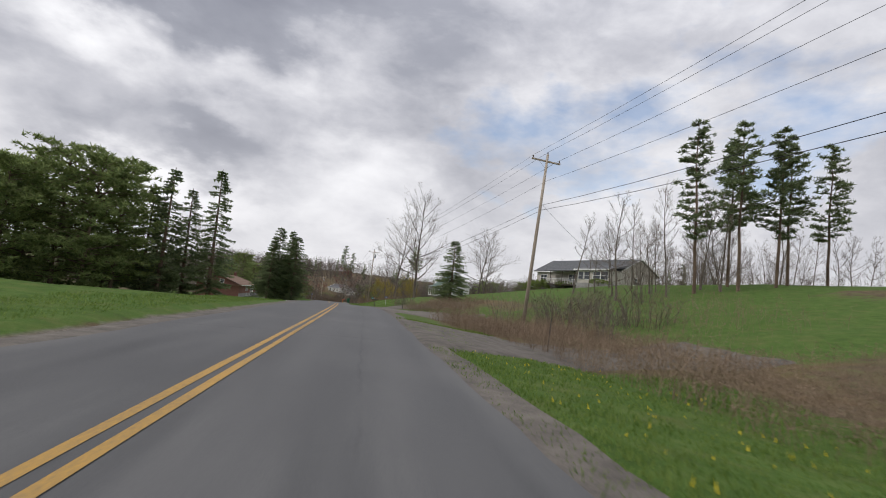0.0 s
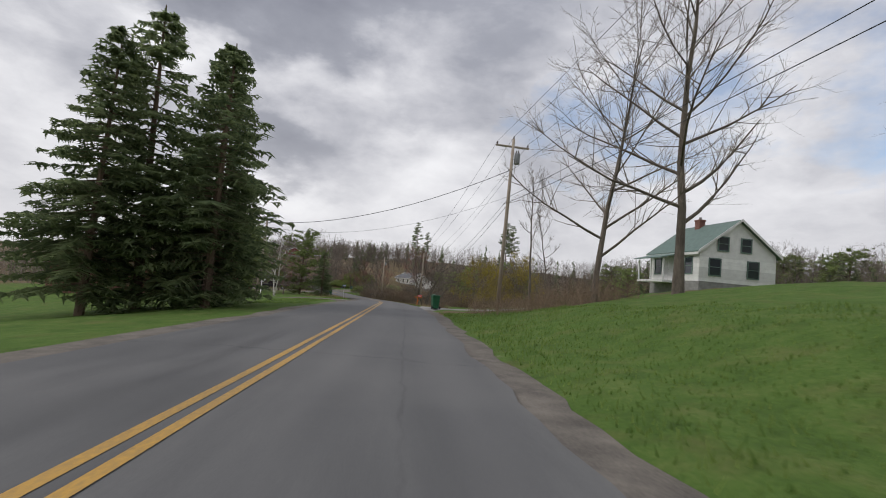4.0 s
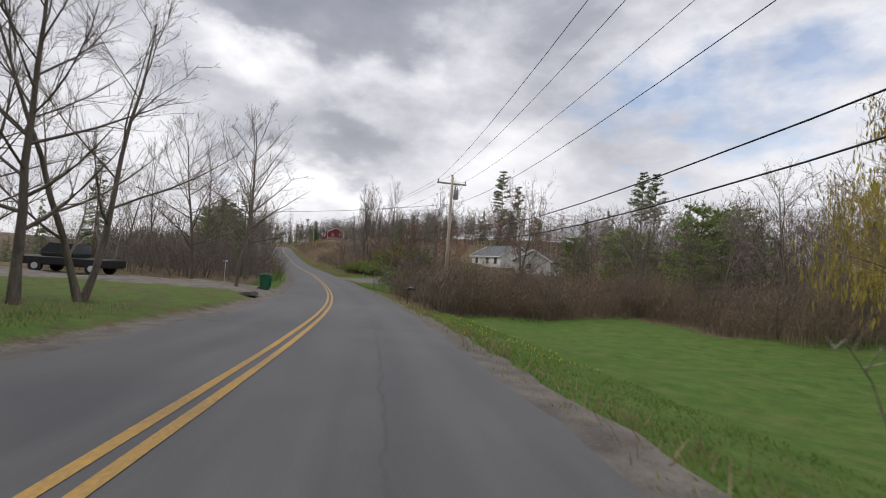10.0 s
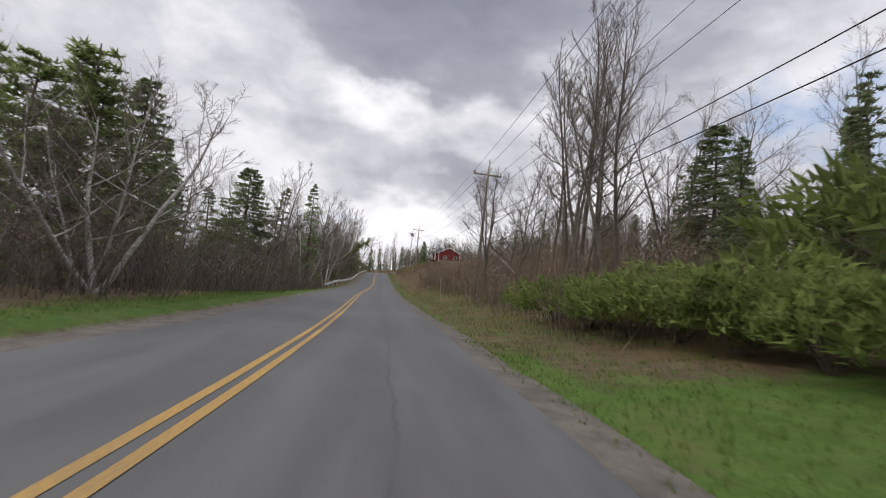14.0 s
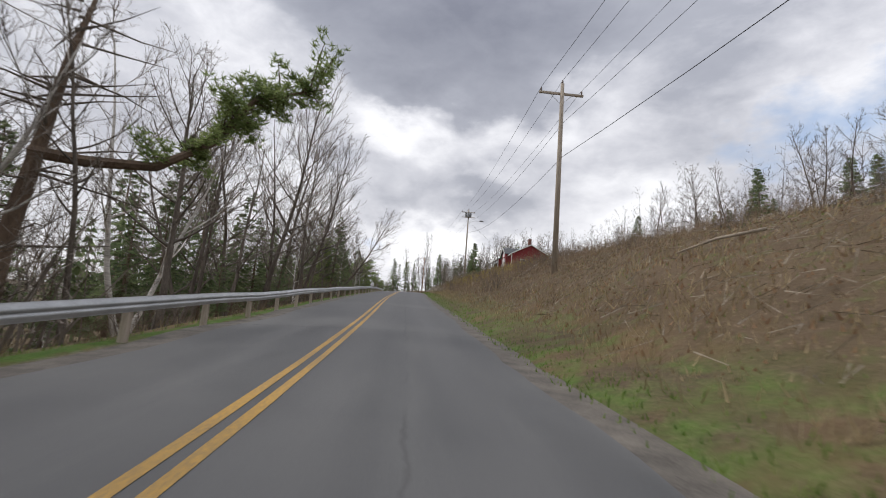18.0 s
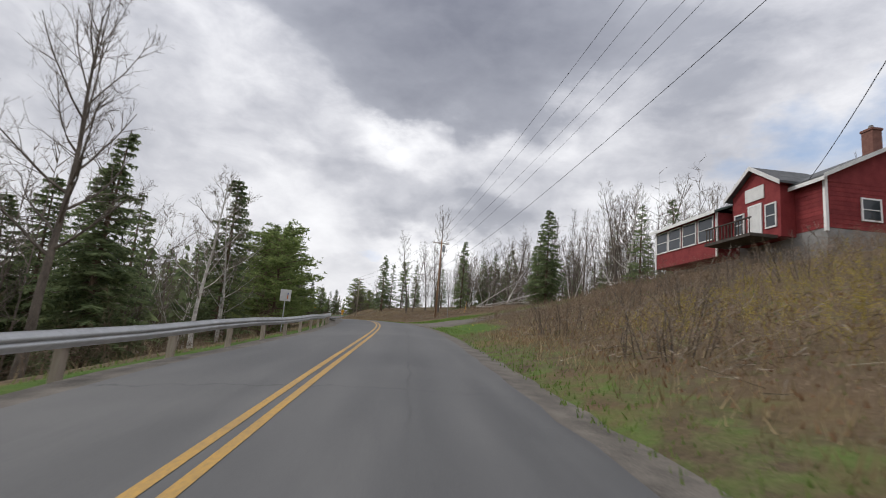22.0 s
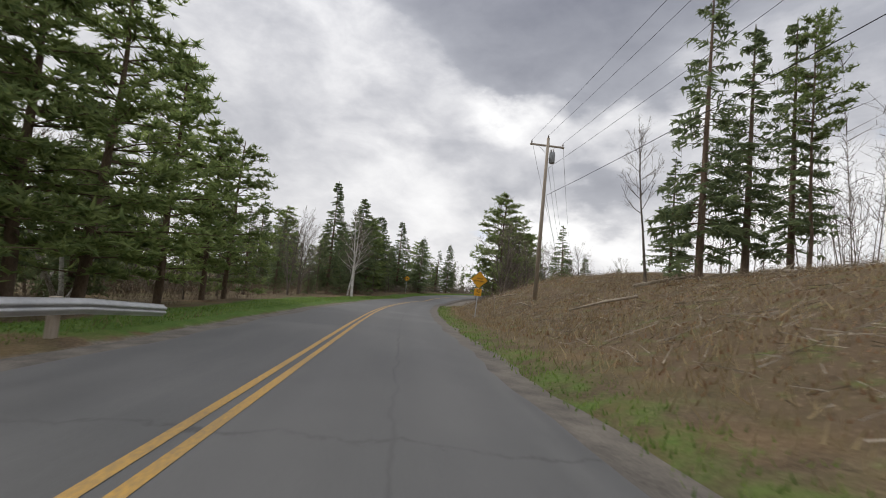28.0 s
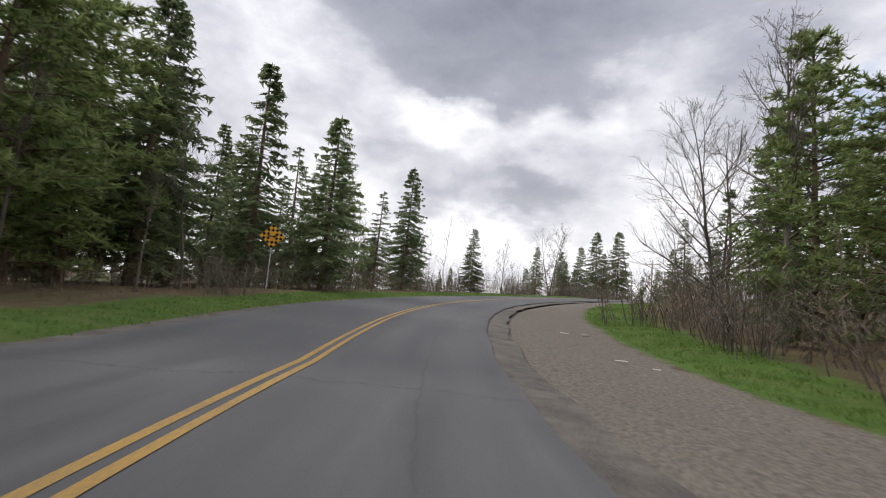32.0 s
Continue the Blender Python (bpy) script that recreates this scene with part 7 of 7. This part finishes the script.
def white_sign():
    p = at(23.83, -8.0)
    ob = thing("square_sign", "pale grey square sign with a worn orange mark on a post", "road sign", "road signs", m=frame_at(p, heading(23.8) + 8))
    s = Mesh()
    s.box((-0.03, 0, -1.0), (0.03, 0.04, 2.9), 0.004)
    part("post", s, M["metal"], ob)
    d = Mesh()
    d.box((-0.36, -0.02, 2.05), (0.36, -0.005, 2.85), 0.01)
    q = part("plate", d, M["sign_white"], ob)
    m = Mesh()
    m.box((0.12, -0.026, 2.22), (0.18, -0.021, 2.48))
    part("mark", m, M["orange"], q)
    m = Mesh()
    m.box((0.12, -0.026, 2.5), (0.18, -0.021, 2.64))
    part("mark", m, M["blue"], q)


warning_sign(), checker_sign(), white_sign()


def yard_lamp():
    ob = thing("yard_lamp", "white two-globe lamp post on a lawn", "lamp", m=frame_at(on(-44.6, 126.6), 17))
    s = Mesh()
    s.tube([(0, 0, -0.2), (0, 0, 0.1), (0, 0, 0.15), (0, 0, 1.8)], [0.1, 0.1, 0.045, 0.035], 10, True)
    part("post", s, M["white"], ob, smooth=True)
    for k in (-1, 1):
        a = Mesh()
        a.tube([(0, 0, 1.65), (k * 0.2, 0, 1.6), (k * 0.3, 0, 1.75)], [0.025] * 3, 6, True)
        q = part("lamp_arm", a, M["white"], ob)
        g = Mesh()
        g.tube([(k * 0.3, 0, 1.75), (k * 0.3, 0, 1.8), (k * 0.3, 0, 1.95), (k * 0.3, 0, 2.05), (k * 0.3, 0, 2.08)], [0.05, 0.1, 0.12, 0.07, 0.02], 10, True)
        part("globe", g, M["sign_white"], q, "milky white globe", True)


yard_lamp()


def apron(name, u0, u1, d0, d1, mat, label, flare=0.8, up=0.025):
    """A driveway mouth that leaves the road at right angles."""
    n, k = 14, 28
    X, Y, Z = np.zeros((k, n)), np.zeros((k, n)), np.zeros((k, n))
    for i in range(k):
        t = i / (k - 1)
        d = d0 + (d1 - d0) * t
        f = flare * (1 - t) ** 3 / 18
        for j in range(n):
            u = (u0 - f) + (u1 - u0 + 2 * f) * j / (n - 1)
            p = at(u, d)
            edge = i in (0, k - 1) or j in (0, n - 1)
            X[i, j], Y[i, j], Z[i, j] = p.x, p.y, p.z + (up - 0.2 if edge else up)
    return sheet(name, X, Y, Z, mat, label=label)


apron("driveway_1", 6.33, 6.85, 1.5, 11, M["concrete"], "pale concrete driveway leaving the road")
apron("driveway_2", 2.74, 3.02, 1.35, 14, M["shoulder"], "dark gravel driveway leaving the road", 3)
apron("driveway_8", 1.88, 2.38, 1.35, 13, M["shoulder"], "grey gravel driveway leaving the road", 3)
apron("driveway_3", 11.8, 12.2, -26, -4.3, M["shoulder"], "dark gravel driveway leaving the road", 0)
apron("driveway_4", 13.72, 14.0, 1.35, 22, M["shoulder"], "dark gravel driveway leaving the road", 3)
apron("driveway_5", 24.0, 24.42, 1.35, 14, M["shoulder"], "dark gravel driveway leaving the road", 3)
apron("driveway_6", 0.75, 1.1, 1.35, 16, M["shoulder"], "dark gravel driveway leaving the road", 3)
apron("driveway_7", 7.0, 7.35, -19, -4.3, M["shoulder"], "dark asphalt driveway before a brick house", 0)


def puddle():
    p = at(11.78, -6.4)
    m = Mesh()
    n = 28
    pts = []
    for k in range(n):
        a = 2 * math.pi * k / n
        r = 1 + 0.16 * math.sin(3 * a + 1) + 0.08 * math.sin(5 * a)
        pts.append((math.cos(a) * 2.3 * r, math.sin(a) * 1.0 * r, 0))
    m.prism(pts, (0, 0, 1), 0.02)
    ob = part("puddle", m, M["water"])
    tagged(ob, "still brown puddle reflecting the sky", "water", "", "structure")
    ob.matrix_basis = frame_at(p + Vector((0, 0, -0.07)), heading(12.2) + 90)


puddle()


def log(p, q, r, mat="dead", label="pale fallen log lying on the bank", name="log", stubs=5):
    ob = thing(name, label, "log", "fallen wood")
    p, q = Vector(p), Vector(q)
    m = Mesh()
    mid = p.lerp(q, 0.5) + Vector((rnd(-.1, .1), rnd(-.1, .1), rnd(0, .12)))
    m.tube([p, mid, q], [r, r * 0.85, r * 0.6], 8, True)
    part("stem", m, M[mat], ob, smooth=True)
    for _ in range(stubs):
        t = rnd(0.3, 0.98)
        b = p.lerp(q, t)
        d = ((q - p).normalized() * rnd(.2, .9) + Vector((rnd(-1, 1), rnd(-1, 1), rnd(0, 1)))).normalized()
        s = Mesh()
        L = (q - p).length * rnd(.08, .25)
        s.tube([b, b + d * L * .5, b + d * L + Vector((rnd(-.2, .2), rnd(-.2, .2), rnd(-.1, .2)))], [r * .35, r * .25, .01], 5, True)
        part("branch", s, M[mat], ob)
    return ob


random.seed(33)
for u, d, L, a, r in ((10.65, -8.4, .7, 60, .2), (10.75, -9.0, .6, 20, .18), (19.7, 8.3, 4, 60, .09), (19.4, 13, 6, 30, .10), (18.6, 9.5, 2.2, 140, .05), (29.34, 11.6, 5, 20, .10), (29.6, 7.5, 2.4, 100, .05), (28.9, 14, 4, 70, .08), (30.1, 8.2, 3, 130, .05), (29.0, 9, 2.5, 160, .06), (26.3, 9, 3, 50, .05), (20.2, 6.0, 2.6, 80, .05)):
    p = at(u, d, 0.12)
    w = radians(a + heading(u))
    q = on(p.x + math.cos(w) * L, p.y + math.sin(w) * L, 0.18)
    log(p, q, r, stubs=3)


def fallen_tree(kind, p, turn, rise, h, pick, label):
    """A tree lying on its side, its crown away from the root."""
    random.seed(int(h * 10) + pick)
    h0, parts = KINDS[kind][pick]
    ob = thing("fallen_tree", label, "tree", "fallen wood")
    for pn, me in parts:
        q = new(pn, me)
        q.parent = ob
    ob.matrix_basis = Matrix.Translation(p) @ Euler((0, 0, radians(turn))).to_matrix().to_4x4() @ Euler((radians(rise - 90), 0, radians(40 * pick))).to_matrix().to_4x4() @ Matrix.Scale(h / h0, 4)


for u, d, w, r, h, k in ((25.82, 17.5, -140, 18, 11, 0), (25.75, 18.4, -150, 11, 10, 1), (25.6, 20.5, -125, 24, 9, 2), (24.5, 24, -60, 14, 10, 1)):
    fallen_tree("birch", at(u, d, 0.35), heading(u) + w, r, h, k, "uprooted pale tree lying at the edge of woods")
for u, d, w, r, h, k in ((16.0, 8.5, -70, 14, 6, 0), (16.3, 10.5, -95, 22, 7, 1), (15.7, 11, -50, 8, 6, 2)):
    fallen_tree("birch", at(u, d, 0.3), heading(u) + w, r, h, k, "dead grey tree lying in the brush")


def brush_pile(p, seed):
    random.seed(seed)
    ob = thing("brush_pile", "pile of pale bleached cut branches on the verge", "debris", m=frame_at(p, rnd(0, 360)))
    for _ in range(26):
        a = rnd(0, 6.28)
        b = Vector((rnd(-.9, .9), rnd(-.9, .9), rnd(0, .25)))
        e = b + Vector((math.cos(a), math.sin(a), rnd(.0, .42))) * rnd(.6, 1.7)
        m = b.lerp(e, .35) + Vector((rnd(-.2, .2), rnd(-.2, .2), rnd(0, .22)))
        k = b.lerp(e, .7) + Vector((rnd(-.25, .25), rnd(-.25, .25), rnd(-.05, .22)))
        s = Mesh()
        s.tube([b, m, k, e], [rnd(.02, .035), .020, .013, .005], 5, True)
        for _ in range(3):
            c = m.lerp(k, rnd(0, 1))
            f = c + (e - b).normalized() * rnd(.15, .4) + Vector((rnd(-.3, .3), rnd(-.3, .3), rnd(-.1, .3)))
            s.tube([c, c.lerp(f, .5) + Vector((rnd(-.06, .06), rnd(-.06, .06), .03)), f], [.012, .008, .003], 4, True)
        part("branch", s, M["dead"], ob)


brush_pile(at(21.46, 3.7), 5), brush_pile(at(21.36, 4.6), 6), brush_pile(at(21.54, 4.4), 8)


def stake(u, d, h, lean, mat="dead", label="thin pale wooden stake leaning in the verge"):
    ob = thing("stake", label, "stake", m=frame_at(at(u, d), rnd(0, 360)) @ pose(0, 0, 0, 0, lean, 0))
    s = Mesh()
    s.tube([(0, 0, -.2), (0, 0, h)], [.03, .025], 6, True)
    part("shaft", s, M[mat], ob)
    c = Mesh()
    c.tube([(0, 0, h), (0, 0, h + .05)], [.026, .008], 6, True)
    part("tip", c, M[mat], ob)


stake(15.56, 4.4, 1.7, 18), stake(29.72, 5.7, 1.1, 14), stake(25.52, 13.4, 1.7, 20, "yellow", "yellow guy wire marker leaning over the lawn"), stake(25.25, 9.5, 1.3, 3, "can", "grey reflector post beside a driveway"), stake(24.44, -6.3, 1.0, 5), stake(2.5, 5.0, 1.5, 2, "dark_wood", "dark wooden fence post with a pale cap"), stake(0.9, 7.2, 1.3, 3, "dark_wood", "dark wooden fence post"), stake(1.6, 9.2, 1.3, 3, "dark_wood", "dark wooden fence post")

# evergreen bushes on the lawns
random.seed(44)
for u, d, h, w in ((13.95, 12.0, 1.6, 1.0), (13.62, 8.0, 1.4, 1.2), (13.66, 9.4, 1.5, 1.2), (14.26, 9.6, 1.7, 1.0), (14.31, 8.8, 1.7, 1.05), (14.37, 8.1, 1.65, 1.0), (14.45, 7.6, 1.65, 1.0), (14.52, 7.2, 1.6, 1.0), (14.60, 6.9, 1.6, 1.0), (14.68, 6.5, 1.55, 1.0), (14.75, 6.1, 1.5, 0.9), (14.5, 9.4, 1.9, 1.1), (14.66, 8.6, 1.8, 1.1), (14.3, 16, 3.2, 1.0), (14.5, 15, 4.2, .9), (4.9, 44, 1.6, 1.0), (4.3, 40, 1.1, 1.2), (3.6, 40, 1.0, 1.2)):
    plant("cedar_bush", at(u, d), h, wide=w)
for u, d, h in ((14.6, 14, 6.5), (14.9, 15.5, 7.5), (14.75, 18, 8)):
    plant("spruce", at(u, d), h)
for u, d, h in ((14.25, 14.5, 7.5), (14.0, 19, 8), (13.7, 17, 6.5)):
    plant("budding_maple", at(u, d), h)
for x, y, h in ((-23.2, 174.5, 11.2), (-14.0, 187.5, 12.2), (-19.5, 184, 9)):
    plant("willow", on(x, y), h)
plant("birch", at(23.62, -11), 9, pick=0), plant("birch", at(2.75, -14), 9, lean=10)


def parked_pickup(p, turn, paint, label):
    ob = thing("pickup_truck", label, "vehicle", m=frame_at(p, turn))
    b = Mesh()
    b.box((-0.95, -2.6, 0.45), (0.95, 2.6, 1.0), 0.08), b.box((-0.88, -0.4, 1.0), (0.88, 1.5, 1.25), 0.05)
    part("body", b, M[paint], ob)
    c = Mesh()
    c.prism([(-0.85, -0.4, 1.2), (-0.85, 1.6, 1.2), (-0.85, 1.1, 1.78), (-0.85, -0.3, 1.78)], (1, 0, 0), 1.7)
    part("cab", c, M["glass"], ob)
    r = Mesh()
    r.box((-0.82, -0.3, 1.77), (0.82, 1.1, 1.84), 0.02)
    part("cab_roof", r, M[paint], ob)
    for s in (-1, 1):
        for y in (-1.6, 1.7):
            w = Mesh()
            w.tube([(s * 0.78, y, 0.38), (s * 0.98, y, 0.38)], [0.38, 0.38], 16, True)
            q = part("wheel", w, M["rubber"], ob)
            h = Mesh()
            h.tube([(s * 0.982, y, 0.38), (s * 0.99, y, 0.38)], [0.2, 0.18], 12, True)
            part("rim", h, M["metal"], q)


parked_pickup(at(11.35, -24.5), heading(11) + 75, "red_paint", "red pickup truck parked behind pines")
parked_pickup(on(-67.6, 174.2), heading(12) + 80, "black", "black pickup truck parked on the lawn")


def pale_marks():
    """White chips of paint lying on the gravel of the bend, and a worn patch on the lane."""
    for x, y, w, l, a in ((-305.7, 485.4, .12, .28, 20), (-305.1, 485.8, .1, .3, 60), (-302.6, 481.4, .12, .28, 30), (-301.8, 481.2, .1, .16, 10)):
        m = Mesh()
        m.box((-l / 2, -w / 2, 0), (l / 2, w / 2, 0.012), 0.004)
        st, d, z = near_road((x, y))
        ob = part("paint_chip", m, M["pale"])
        tagged(ob, "pale flake of old road paint on the gravel", "debris", "paint flakes")
        ob.matrix_basis = frame_at(Vector((x, y, float(z[0]) + 0.004)), a)


pale_marks()


def leaning_pine():
    """The half-dead pine whose one long limb reaches towards the road."""
    random.seed(77)
    base = at(18.71, -11.3)
    ob = thing("leaning_pine", "half-dead pine with one long green limb over the rail", "tree", "roadside trees", m=frame_at(base, heading(18.7)))
    m = Mesh()
    m.tube([(0, 0, -0.4), (0.15, 0, 3), (0.5, 0.1, 6), (0.9, 0.1, 9), (1.4, 0.3, 12)], [0.3, 0.26, 0.2, 0.12, 0.03], 9)
    part("trunk", m, M["pine_bark"], ob, smooth=True)
    limb = [Vector(p) for p in ((0.4, 0, 6.0), (1.8, 0.2, 5.9), (3.6, 0.5, 6.0), (5.0, 0.8, 7.0), (6.0, 1.0, 8.6), (8.0, 1.4, 9.4))]
    l = Mesh()
    l.tube(limb, [0.19, 0.17, 0.14, 0.11, 0.07, 0.03], 7)
    leaf = Mesh()
    for k in range(46):
        t = rnd(1.9, 4.98)
        p = limb[int(t)].lerp(limb[int(t) + 1], t - int(t))
        q = p + Vector((rnd(-.6, 1.3), rnd(-1.3, 1.3), rnd(-.3, 1.1)))
        l.tube([p, p.lerp(q, .5) + Vector((0, 0, .1)), q], [0.03, 0.02, 0.008], 4)
        for _ in range(26):
            c = p.lerp(q, rnd(.25, 1.1)) + Vector((rnd(-1, 1), rnd(-1, 1), rnd(-.4, .6))) * .26
            for _ in range(9):
                d = Vector((rnd(-1, 1), rnd(-1, 1), rnd(-.3, 1))).normalized() * rnd(.14, .30)
                w = d.cross(Vector((rnd(-1, 1), rnd(-1, 1), rnd(-1, 1)))).normalized() * .02
                leaf.face(c - w, c + d, c + w)
    part("limb", l, M["pine_bark"], ob)
    part("needle_mass", leaf, M["pine"], ob)
    for k in range(34):
        z = rnd(3, 11.5)
        a = rnd(0, 6.28)
        p = Vector((0.09 * z, 0.01 * z, z))
        d = Vector((math.cos(a), math.sin(a), rnd(-.3, .4))) * rnd(.9, 3.2)
        s = Mesh()
        s.tube([p, p + d * .6 + Vector((0, 0, rnd(-.1, .2))), p + d], [0.045, 0.025, 0.006], 4)
        part("dead_branch", s, M["bark"], ob)


leaning_pine()
